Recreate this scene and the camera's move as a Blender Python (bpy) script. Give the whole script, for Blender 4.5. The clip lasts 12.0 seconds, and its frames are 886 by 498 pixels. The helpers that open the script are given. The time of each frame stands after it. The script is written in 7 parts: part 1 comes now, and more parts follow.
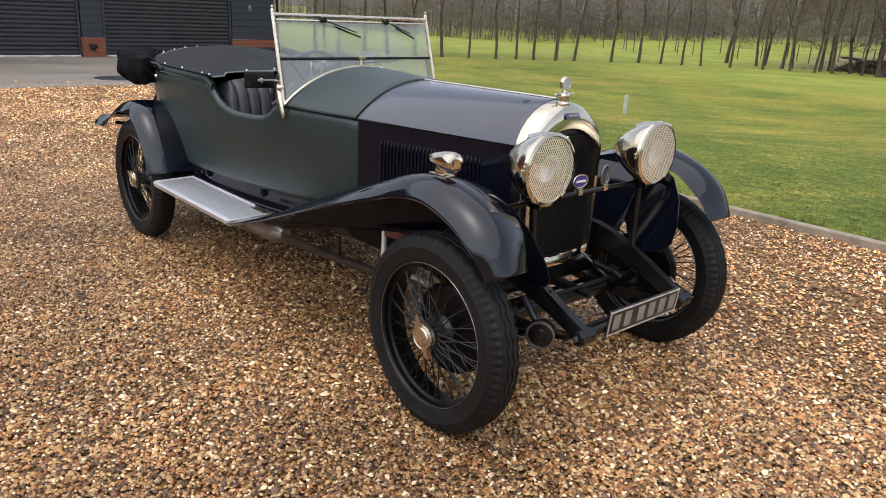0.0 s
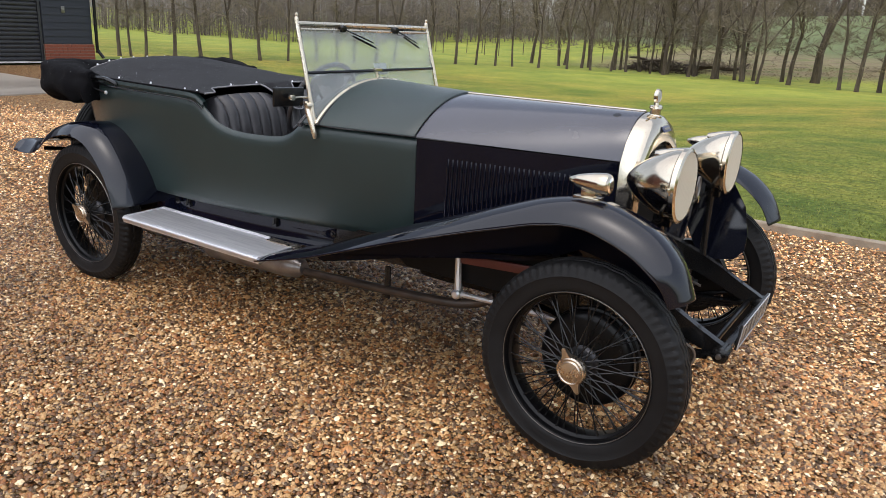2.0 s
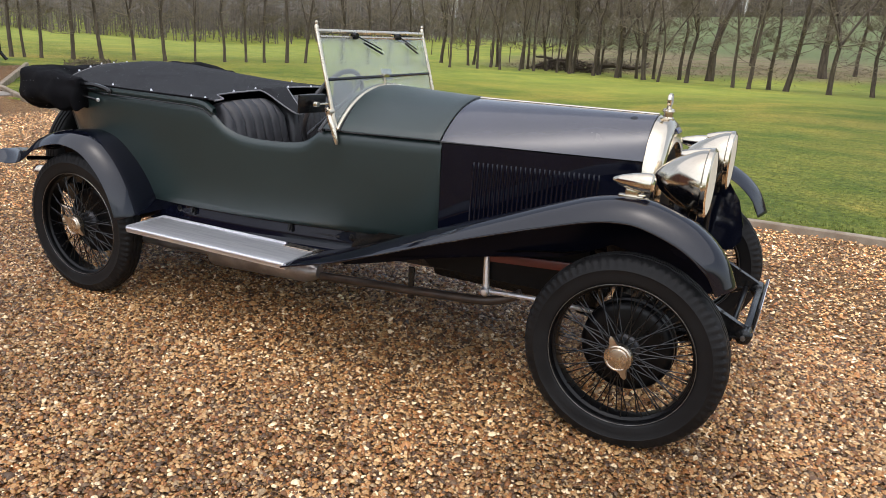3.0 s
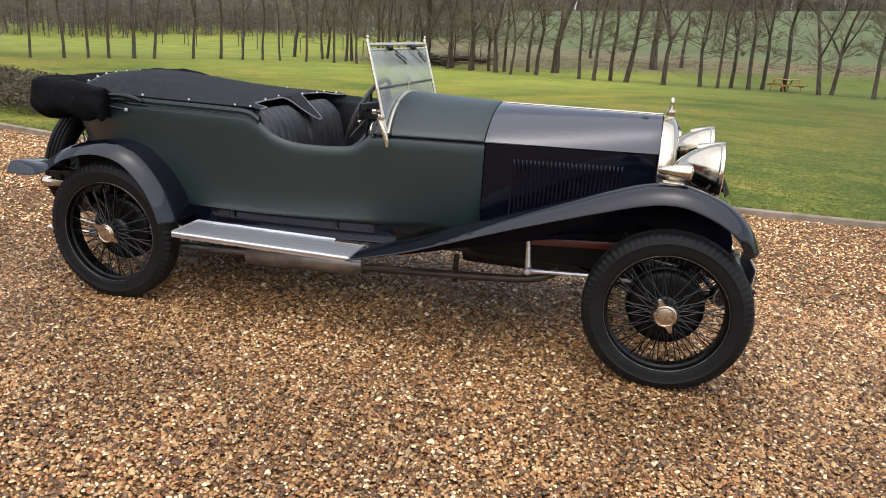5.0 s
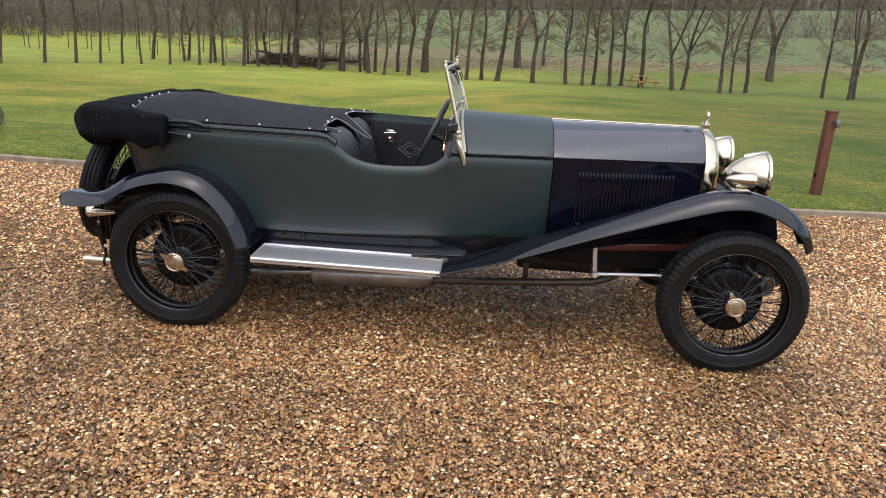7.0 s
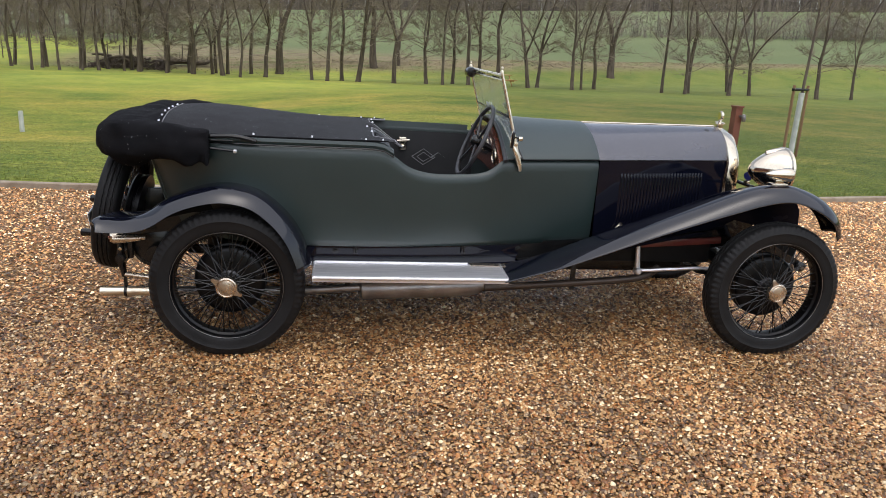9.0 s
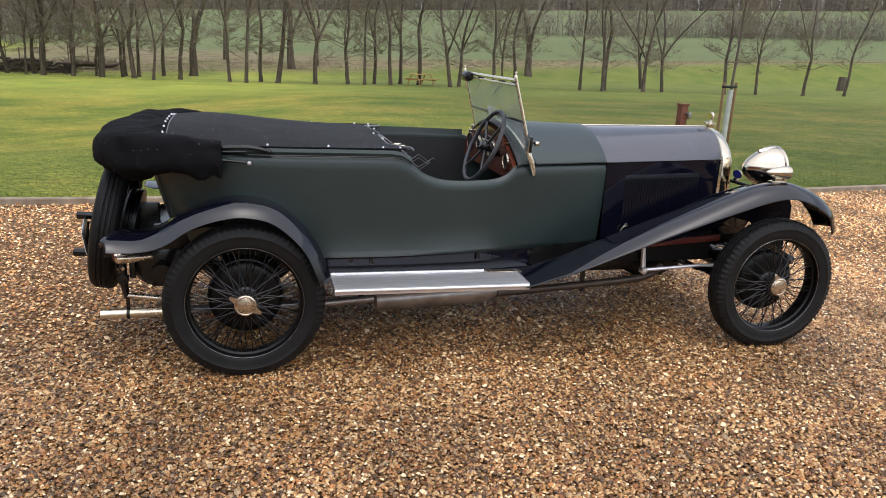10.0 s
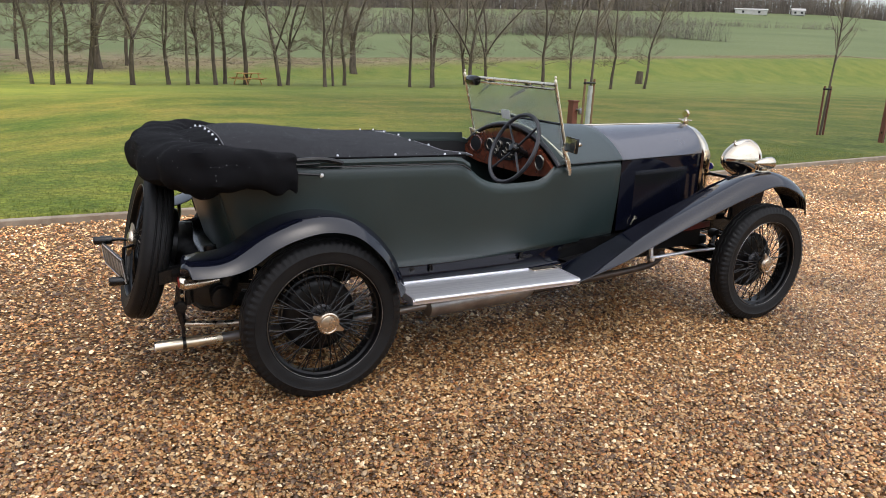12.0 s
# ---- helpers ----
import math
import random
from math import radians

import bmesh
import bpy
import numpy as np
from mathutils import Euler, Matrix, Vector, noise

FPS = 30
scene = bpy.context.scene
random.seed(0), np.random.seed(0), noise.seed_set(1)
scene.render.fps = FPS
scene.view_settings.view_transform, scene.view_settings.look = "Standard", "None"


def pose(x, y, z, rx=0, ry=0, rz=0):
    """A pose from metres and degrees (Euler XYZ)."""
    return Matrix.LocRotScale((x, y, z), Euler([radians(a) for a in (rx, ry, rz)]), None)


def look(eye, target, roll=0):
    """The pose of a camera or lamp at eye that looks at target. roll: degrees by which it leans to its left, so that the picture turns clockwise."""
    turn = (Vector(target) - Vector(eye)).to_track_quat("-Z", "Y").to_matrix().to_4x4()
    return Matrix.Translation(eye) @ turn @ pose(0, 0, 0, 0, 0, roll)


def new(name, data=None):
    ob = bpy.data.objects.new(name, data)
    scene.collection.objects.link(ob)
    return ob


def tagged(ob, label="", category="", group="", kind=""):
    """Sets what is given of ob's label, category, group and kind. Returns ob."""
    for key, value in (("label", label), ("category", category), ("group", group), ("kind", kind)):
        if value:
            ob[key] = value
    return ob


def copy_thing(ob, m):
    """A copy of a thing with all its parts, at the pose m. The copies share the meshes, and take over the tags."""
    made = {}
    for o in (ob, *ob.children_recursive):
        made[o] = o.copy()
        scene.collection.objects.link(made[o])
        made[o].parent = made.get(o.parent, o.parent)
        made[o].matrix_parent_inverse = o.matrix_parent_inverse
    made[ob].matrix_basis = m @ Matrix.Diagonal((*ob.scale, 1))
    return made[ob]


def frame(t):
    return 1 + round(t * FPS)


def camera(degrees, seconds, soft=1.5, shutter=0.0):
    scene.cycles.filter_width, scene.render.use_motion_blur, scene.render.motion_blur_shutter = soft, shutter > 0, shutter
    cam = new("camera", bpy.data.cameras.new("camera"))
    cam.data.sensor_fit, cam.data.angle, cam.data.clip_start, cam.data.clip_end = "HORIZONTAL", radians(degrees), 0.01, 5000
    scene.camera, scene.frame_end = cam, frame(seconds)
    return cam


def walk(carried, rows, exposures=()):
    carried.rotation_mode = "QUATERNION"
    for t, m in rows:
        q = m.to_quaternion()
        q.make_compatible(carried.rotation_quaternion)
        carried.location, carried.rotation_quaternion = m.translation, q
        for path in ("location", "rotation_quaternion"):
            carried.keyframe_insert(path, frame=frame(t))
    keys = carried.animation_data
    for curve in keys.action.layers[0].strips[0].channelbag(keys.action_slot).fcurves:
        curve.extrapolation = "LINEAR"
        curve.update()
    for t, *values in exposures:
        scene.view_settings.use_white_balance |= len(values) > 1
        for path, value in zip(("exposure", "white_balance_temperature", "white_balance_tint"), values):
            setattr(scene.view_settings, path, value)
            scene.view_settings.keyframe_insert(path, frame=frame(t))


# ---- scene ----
cam = camera(61.5, 12.0, soft=0.3)
PATH = [
    (0, (5.02, -2.492, 1.586), (3.607, -1.218, 0.968), 3.0),
    (0.5, (4.765, -2.647, 1.579), (3.415, -1.305, 0.962), 3.0),
    (1, (4.5, -2.824, 1.58), (3.236, -1.397, 0.972), 3.0),
    (1.5, (4.202, -2.956, 1.563), (3.045, -1.439, 0.964), 3.1),
    (2, (3.971, -3.086, 1.558), (2.926, -1.485, 0.97), 3.3),
    (2.5, (3.762, -3.299, 1.57), (2.826, -1.63, 0.991), 3.4),
    (3, (3.572, -3.459, 1.567), (2.735, -1.736, 0.991), 3.5),
    (3.2, (3.493, -3.53, 1.544), (2.697, -1.783, 0.981), 3.6),
    (5, (2.824, -4.224, 1.615), (2.355, -2.365, 1.045), 3.7),
    (5.5, (2.55, -4.349, 1.623), (2.164, -2.47, 1.056), 3.6),
    (6, (2.264, -4.523, 1.654), (1.961, -2.628, 1.09), 3.5),
    (6.5, (1.981, -4.597, 1.653), (1.768, -2.689, 1.094), 3.5),
    (7, (1.713, -4.617, 1.681), (1.597, -2.698, 1.129), 3.5),
    (9, (0.575, -4.54, 1.652), (0.849, -2.631, 1.122), 3.2),
    (9.5, (0.286, -4.49, 1.653), (0.669, -2.599, 1.126), 3.1),
    (10, (0.061, -4.383, 1.656), (0.545, -2.514, 1.135), 2.8),
    (10.5, (-0.25, -4.295, 1.647), (0.35, -2.458, 1.131), 2.7),
    (11, (-0.56, -4.214, 1.65), (0.135, -2.41, 1.136), 2.6),
    (11.5, (-0.848, -4.082, 1.656), (-0.036, -2.326, 1.146), 2.6),
    (12, (-1.125, -3.968, 1.646), (-0.2, -2.268, 1.139), 2.6),
]
walk(cam, [(t, look(eye, target, roll)) for t, eye, target, roll in PATH], [(0.0, 0.68), (12.0, 0.68)])

# ---- sky, sun ----
SUN_ELEV, SUN_ROT = radians(70), radians(173)
world = bpy.data.worlds.new("overcast_sky")
scene.world = world
world.use_nodes = True
wn, wl = world.node_tree.nodes, world.node_tree.links
wn.clear()
w_out, w_bg = wn.new("ShaderNodeOutputWorld"), wn.new("ShaderNodeBackground")
w_sky, w_hsv = wn.new("ShaderNodeTexSky"), wn.new("ShaderNodeHueSaturation")
w_sky.sky_type, w_sky.sun_disc = "NISHITA", False
w_sky.sun_elevation, w_sky.sun_rotation = SUN_ELEV, SUN_ROT
w_sky.air_density, w_sky.dust_density, w_sky.ozone_density = 1.0, 2.0, 1.0
w_hsv.inputs["Saturation"].default_value = 0.50
w_bg.inputs["Strength"].default_value = 0.15
wl.new(w_sky.outputs[0], w_hsv.inputs["Color"])
wl.new(w_hsv.outputs[0], w_bg.inputs["Color"])
wl.new(w_bg.outputs[0], w_out.inputs["Surface"])
sun = new("sun", bpy.data.lights.new("sun", "SUN"))
sun.data.energy, sun.data.angle, sun.data.color = 0.95, radians(120), (1.0, 0.955, 0.96)
sun.matrix_world = look((0.4, -3.2, 9), (0, 0, 0))


# ---- materials ----
def material(name, color, rough=0.5, metal=0.0, second=None, scale=8.0, detail=4.0, blend=(0.35, 0.65), coat=0.0,
             bump=0.0, bump_scale=60.0, rough_var=0.0, spec=0.5, fine=0.0, island=0.0, stretch=(1, 1, 1)):
    """A surface with a base colour, stains at one scale, fine grain at another, and fine relief."""
    m = bpy.data.materials.new(name)
    m.use_nodes = True
    n, l = m.node_tree.nodes, m.node_tree.links
    b = n["Principled BSDF"]
    b.inputs["Roughness"].default_value, b.inputs["Metallic"].default_value = rough, metal
    b.inputs["Coat Weight"].default_value, b.inputs["Coat Roughness"].default_value = coat, 0.06
    b.inputs["Specular IOR Level"].default_value = spec
    at = n.new("ShaderNodeTexCoord")
    mp = n.new("ShaderNodeMapping")
    mp.inputs["Scale"].default_value = stretch
    l.new(at.outputs["Object"], mp.inputs["Vector"])
    big = n.new("ShaderNodeTexNoise")
    big.inputs["Scale"].default_value, big.inputs["Detail"].default_value = scale, detail
    l.new(mp.outputs[0], big.inputs["Vector"])
    ramp = n.new("ShaderNodeValToRGB")
    ramp.color_ramp.elements[0].position, ramp.color_ramp.elements[1].position = blend
    ramp.color_ramp.elements[0].color = (*color, 1)
    ramp.color_ramp.elements[1].color = (*(second or color), 1)
    l.new(big.outputs["Fac"], ramp.inputs["Fac"])
    last = ramp.outputs[0]
    small = n.new("ShaderNodeTexNoise")
    small.inputs["Scale"].default_value, small.inputs["Detail"].default_value = bump_scale, 3.0
    l.new(mp.outputs[0], small.inputs["Vector"])
    if fine or island:
        hsv = n.new("ShaderNodeHueSaturation")
        l.new(last, hsv.inputs["Color"])
        rng = n.new("ShaderNodeMapRange")
        amount = fine or island
        rng.inputs["To Min"].default_value, rng.inputs["To Max"].default_value = 1 - amount, 1 + amount
        if island:
            geo = n.new("ShaderNodeNewGeometry")
            l.new(geo.outputs["Random Per Island"], rng.inputs["Value"])
        else:
            l.new(small.outputs["Fac"], rng.inputs["Value"])
        l.new(rng.outputs[0], hsv.inputs["Value"])
        last = hsv.outputs[0]
    l.new(last, b.inputs["Base Color"])
    if rough_var:
        rr = n.new("ShaderNodeMapRange")
        rr.inputs["To Min"].default_value, rr.inputs["To Max"].default_value = max(0.02, rough - rough_var), rough + rough_var
        l.new(big.outputs["Fac"], rr.inputs["Value"])
        l.new(rr.outputs[0], b.inputs["Roughness"])
    if bump:
        bp = n.new("ShaderNodeBump")
        bp.inputs["Strength"].default_value, bp.inputs["Distance"].default_value = bump, 0.004
        l.new(small.outputs["Fac"], bp.inputs["Height"])
        l.new(bp.outputs[0], b.inputs["Normal"])
    return m


M = {}
M["green"] = material("green_fabric_panel", (0.0165, 0.0295, 0.0285), 0.36, second=(0.0200, 0.0345, 0.0335), scale=3, bump=0.12, bump_scale=900, rough_var=0.06, fine=0.12, spec=0.62)
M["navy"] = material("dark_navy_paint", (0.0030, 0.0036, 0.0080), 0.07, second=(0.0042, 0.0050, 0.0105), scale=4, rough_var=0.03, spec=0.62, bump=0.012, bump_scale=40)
# base paler than the navy paint: sky reflection put into the colour
M["bonnet"] = material("bonnet_navy_with_sky_sheen", (0.028, 0.029, 0.043), 0.25, second=(0.034, 0.035, 0.051), scale=5, spec=0.8, coat=0.6, rough_var=0.05, bump=0.02, bump_scale=500)
M["nickel"] = material("nickel_plate", (0.72, 0.65, 0.53), 0.15, 1.0, second=(0.62, 0.55, 0.44), scale=9, rough_var=0.05)
M["dull_nickel"] = material("dull_nickel", (0.68, 0.59, 0.48), 0.28, 1.0, second=(0.56, 0.47, 0.37), scale=30, rough_var=0.1)
M["alu"] = material("brushed_aluminium", (0.88, 0.88, 0.90), 0.47, 0.95, second=(0.76, 0.76, 0.79), scale=5, bump=0.04, bump_scale=120, stretch=(1, 14, 1), rough_var=0.08)
M["rubber"] = material("tyre_rubber", (0.0065, 0.0065, 0.007), 0.55, second=(0.011, 0.011, 0.0115), scale=9, bump=0.2, bump_scale=200, rough_var=0.1, spec=0.26)
M["black"] = material("chassis_black", (0.005, 0.005, 0.0055), 0.22, second=(0.009, 0.009, 0.009), scale=12, bump=0.1, bump_scale=90, rough_var=0.1, spec=0.45)
M["canvas"] = material("black_duck_cloth", (0.0042, 0.0042, 0.0052), 0.92, second=(0.0085, 0.0085, 0.0098), scale=7, bump=0.5, bump_scale=500, spec=0.12, fine=0.3)
M["tonneau"] = material("black_tonneau_cloth", (0.008, 0.008, 0.0095), 0.72, second=(0.014, 0.014, 0.016), scale=6, bump=0.5, bump_scale=650, spec=0.30, fine=0.35)
M["leather"] = material("black_leather", (0.030, 0.030, 0.034), 0.34, second=(0.046, 0.045, 0.049), scale=14, bump=0.3, bump_scale=220, rough_var=0.1)
M["wood"] = material("burr_walnut", (0.16, 0.045, 0.022), 0.2, second=(0.08, 0.022, 0.012), scale=26, detail=8, coat=0.7, blend=(0.3, 0.7), bump=0.02)
M["exhaust"] = material("exhaust_steel", (0.40, 0.385, 0.38), 0.34, 0.8, second=(0.25, 0.235, 0.23), scale=10, rough_var=0.12, bump=0.06)
M["burnt"] = material("heat_darkened_pipe", (0.045, 0.034, 0.028), 0.42, 0.35, second=(0.085, 0.060, 0.045), scale=9, rough_var=0.12, bump=0.1)
M["stitch"] = material("grey_stitching", (0.26, 0.26, 0.27), 0.7, second=(0.18, 0.18, 0.19), scale=60)
M["steel"] = material("tarnished_steel", (0.30, 0.29, 0.28), 0.35, 0.9, second=(0.18, 0.17, 0.16), scale=25, rough_var=0.1)
M["red"] = material("oxblood_paint", (0.13, 0.018, 0.014), 0.35, second=(0.08, 0.012, 0.010), scale=9, coat=0.3)
M["white"] = material("white_enamel", (0.82, 0.82, 0.80), 0.4, second=(0.74, 0.74, 0.72), scale=20)
M["plate"] = material("number_plate_black", (0.012, 0.012, 0.013), 0.35, second=(0.02, 0.02, 0.02), scale=20)
M["plate_mark"] = material("aged_silver_paint", (0.30, 0.27, 0.23), 0.45, second=(0.22, 0.20, 0.17), scale=20)
M["valance"] = material("satin_navy_black", (0.0034, 0.0042, 0.0095), 0.26, second=(0.0046, 0.0056, 0.0125), scale=5, spec=0.10, rough_var=0.06)
M["under"] = material("underside_black", (0.003, 0.003, 0.0035), 0.55, second=(0.005, 0.005, 0.0055), scale=12, bump=0.1, spec=0.2)
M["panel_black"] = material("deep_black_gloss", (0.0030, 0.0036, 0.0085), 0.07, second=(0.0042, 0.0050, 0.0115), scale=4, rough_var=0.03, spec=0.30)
M["wheel_black"] = material("stove_black", (0.003, 0.003, 0.0035), 0.3, second=(0.005, 0.005, 0.0055), scale=14, spec=0.25, rough_var=0.08)
M["hub"] = material("dark_hub_steel", (0.060, 0.060, 0.065), 0.34, 0.6, second=(0.030, 0.030, 0.033), scale=25, rough_var=0.1)
M["plated"] = material("worn_plated_frame", (0.86, 0.77, 0.62), 0.28, 0.95, second=(0.74, 0.66, 0.52), scale=14, rough_var=0.08)
M["blue_dull"] = material("dull_blue_enamel", (0.05, 0.055, 0.13), 0.3, second=(0.06, 0.065, 0.11), scale=40, coat=0.3)
M["blue"] = material("blue_enamel", (0.03, 0.035, 0.28), 0.2, second=(0.04, 0.045, 0.22), scale=40, coat=0.5)
M["core"] = material("radiator_core_black", (0.0040, 0.0046, 0.0065), 0.45, second=(0.0060, 0.0068, 0.0090), scale=60)
M["mesh"] = material("stone_guard_wire", (0.70, 0.61, 0.46), 0.42, 0.55, second=(0.60, 0.52, 0.38), scale=30)
M["reflector"] = material("silvered_reflector", (0.86, 0.84, 0.80), 0.12, 1.0, second=(0.8, 0.78, 0.74), scale=10)
M["dial"] = material("black_dial", (0.010, 0.010, 0.011), 0.25, second=(0.015, 0.015, 0.016), scale=30, coat=0.5)
M["tail"] = material("red_lens", (0.25, 0.01, 0.01), 0.15, second=(0.18, 0.01, 0.01), scale=30, coat=0.6)
M["interior"] = material("black_trim_board", (0.0045, 0.0045, 0.0055), 0.6, second=(0.008, 0.008, 0.009), scale=12, bump=0.2, bump_scale=250)


def speckled(m, scale, size, color=(0.42, 0.43, 0.45)):
    """Adds small bright rain drops to a surface."""
    n, l = m.node_tree.nodes, m.node_tree.links
    b = n["Principled BSDF"]
    under = b.inputs["Base Color"].links[0].from_socket
    at, v = n.new("ShaderNodeTexCoord"), n.new("ShaderNodeTexVoronoi")
    v.inputs["Scale"].default_value = scale
    l.new(at.outputs["Object"], v.inputs["Vector"])
    lim = n.new("ShaderNodeMath")
    lim.operation = "LESS_THAN"
    lim.inputs[1].default_value = size
    l.new(v.outputs["Distance"], lim.inputs[0])
    mix = n.new("ShaderNodeMix")
    mix.data_type = "RGBA"
    l.new(lim.outputs[0], mix.inputs[0])
    l.new(under, mix.inputs[6])
    mix.inputs[7].default_value = (*color, 1)
    l.new(mix.outputs[2], b.inputs["Base Color"])


fabric = M["green"].node_tree.nodes["Principled BSDF"]
fabric.inputs["Sheen Weight"].default_value, fabric.inputs["Sheen Roughness"].default_value = 0.15, 0.26
fabric.inputs["Sheen Tint"].default_value = (0.85, 0.95, 1.0, 1)
speckled(M["tonneau"], 44, 0.085)
speckled(M["canvas"], 34, 0.062)


def glass_material(name, tint=(0.93, 0.97, 0.94), rough=0.02, wet=True):
    m = bpy.data.materials.new(name)
    m.use_nodes = True
    b = m.node_tree.nodes["Principled BSDF"]
    b.inputs["Base Color"].default_value = (*tint, 1)
    b.inputs["Transmission Weight"].default_value, b.inputs["Roughness"].default_value, b.inputs["IOR"].default_value = 1.0, rough, 1.45
    if not wet:
        return m
    n, l = m.node_tree.nodes, m.node_tree.links
    drops = n.new("ShaderNodeTexVoronoi")
    drops.inputs["Scale"].default_value = 75
    at = n.new("ShaderNodeTexCoord")
    l.new(at.outputs["Object"], drops.inputs["Vector"])
    cut = n.new("ShaderNodeMapRange")
    cut.inputs["From Min"].default_value, cut.inputs["From Max"].default_value = 0.0, 0.35
    cut.inputs["To Min"].default_value, cut.inputs["To Max"].default_value = 1.0, 0.0
    l.new(drops.outputs["Distance"], cut.inputs["Value"])
    bp = n.new("ShaderNodeBump")
    bp.inputs["Strength"].default_value, bp.inputs["Distance"].default_value = 0.02, 0.002
    l.new(cut.outputs[0], bp.inputs["Height"])
    l.new(bp.outputs[0], b.inputs["Normal"])
    # a thin whitish film of damp, thicker in patches
    film, mist, amount, mixed = n.new("ShaderNodeBsdfDiffuse"), n.new("ShaderNodeTexNoise"), n.new("ShaderNodeMapRange"), n.new("ShaderNodeMixShader")
    film.inputs["Color"].default_value = (0.8, 0.82, 0.82, 1)
    mist.inputs["Scale"].default_value, mist.inputs["Detail"].default_value = 5, 6
    l.new(at.outputs["Object"], mist.inputs["Vector"])
    amount.inputs["To Min"].default_value, amount.inputs["To Max"].default_value = 0.08, 0.26
    l.new(mist.outputs["Fac"], amount.inputs["Value"])
    l.new(amount.outputs[0], mixed.inputs[0])
    l.new(b.outputs[0], mixed.inputs[1])
    l.new(film.outputs[0], mixed.inputs[2])
    l.new(mixed.outputs[0], n["Material Output"].inputs["Surface"])
    return m


M["glass"] = glass_material("wet_windscreen_glass", (0.84, 0.92, 0.87), 0.03)
M["lens"] = glass_material("lamp_glass", (0.95, 0.95, 0.93), 0.03, False)


# ---- mesh helpers ----
def link_mesh(name, bm, mat, parent=None, label="", smooth=True, angle=38):
    me = bpy.data.meshes.new(name)
    bm.normal_update()
    bm.to_mesh(me)
    bm.free()
    if smooth:
        for p in me.polygons:
            p.use_smooth = True
        me.set_sharp_from_angle(angle=radians(angle))
    me.materials.append(mat)
    ob = new(name, me)
    if parent:
        ob.parent = parent
    if label:
        ob["label"] = label
    return ob


def part(name, bm, mat, parent, label="", smooth=True, angle=38):
    return link_mesh(name, bm, mat, parent, label, smooth, angle)


def thing(name, label, category, group="", at=(0, 0, 0)):
    ob = new(name)
    ob.location = at
    return tagged(ob, label, category, group)


def shell(ob, thick, offset=-1.0):
    s = ob.modifiers.new("thickness", "SOLIDIFY")
    s.thickness, s.offset = thick, offset
    ob.modifiers.new("normals", "WEIGHTED_NORMAL")
    return ob


def box(bm, size, at=(0, 0, 0), bevel=0.0, m=None, seg=2):
    made = bmesh.ops.create_cube(bm, size=1.0)["verts"]
    mat4 = (m or Matrix.Translation(at)) @ Matrix.Diagonal((*size, 1))
    bmesh.ops.transform(bm, matrix=mat4, verts=made)
    if bevel:
        edges = list({e for v in made for e in v.link_edges})
        bmesh.ops.bevel(bm, geom=edges, offset=bevel, segments=seg, affect="EDGES", profile=0.6)
    return bm


def ring_faces(bm, a, b, closed=True):
    n = len(a)
    for i in range(n if closed else n - 1):
        j = (i + 1) % n
        bm.faces.new((a[i], a[j], b[j], b[i]))


def tube(bm, pts, r, n=8, caps=True, loop=False):
    """A pipe along pts; r a number or one per point."""
    pts = [Vector(p) for p in pts]
    rs = r if isinstance(r, (list, tuple)) else [r] * len(pts)
    rings, up = [], None
    for i, p in enumerate(pts):
        a = pts[i - 1] if (i or loop) else pts[i]
        c = pts[(i + 1) % len(pts)] if (i < len(pts) - 1 or loop) else pts[i]
        d = (c - a).normalized()
        if up is None:
            up = Vector((0, 0, 1)) if abs(d.z) < 0.9 else Vector((1, 0, 0))
        side = d.cross(up).normalized()
        up = side.cross(d).normalized()
        rings.append([bm.verts.new(p + (side * math.cos(k * math.tau / n) + up * math.sin(k * math.tau / n)) * rs[i]) for k in range(n)])
    for a, b in zip(rings, rings[1:]):
        ring_faces(bm, a, b)
    if loop:
        ring_faces(bm, rings[-1], rings[0])
    elif caps:
        bm.faces.new(rings[0][::-1])
        bm.faces.new(rings[-1])
    return bm


def lathe(bm, profile, n=32, m=None, caps=True):
    """Turned about local z: profile of (radius, height)."""
    m = m or Matrix.Identity(4)
    rings = []
    for r, h in profile:
        if r < 1e-5:
            rings.append([bm.verts.new(m @ Vector((0, 0, h)))])
        else:
            rings.append([bm.verts.new(m @ Vector((r * math.cos(k * math.tau / n), r * math.sin(k * math.tau / n), h))) for k in range(n)])
    for a, b in zip(rings, rings[1:]):
        if len(a) == 1 and len(b) > 1:
            for k in range(n):
                bm.faces.new((a[0], b[k], b[(k + 1) % n]))
        elif len(b) == 1 and len(a) > 1:
            for k in range(n):
                bm.faces.new((a[k], a[(k + 1) % n], b[0]))
        elif len(a) > 1:
            ring_faces(bm, a, b)
    if caps:
        if len(rings[0]) > 1:
            bm.faces.new(rings[0][::-1])
        if len(rings[-1]) > 1:
            bm.faces.new(rings[-1])
    return bm


def loft(bm, rings, closed=False, caps=False):
    made = [[bm.verts.new(p) for p in ring] for ring in rings]
    for a, b in zip(made, made[1:]):
        ring_faces(bm, a, b, closed)
    if caps:
        bm.faces.new(made[0][::-1])
        bm.faces.new(made[-1])
    return bm


def prism(bm, outline, a, b, axis="y"):
    """A flat outline given in two axes, thick from a to b along the third."""
    def put(u, v, w):
        return {"y": (u, w, v), "x": (w, u, v), "z": (u, v, w)}[axis]
    lo = [bm.verts.new(put(u, v, a)) for u, v in outline]
    hi = [bm.verts.new(put(u, v, b)) for u, v in outline]
    ring_faces(bm, lo, hi)
    bm.faces.new(lo[::-1])
    bm.faces.new(hi)
    bmesh.ops.recalc_face_normals(bm, faces=bm.faces)
    return bm


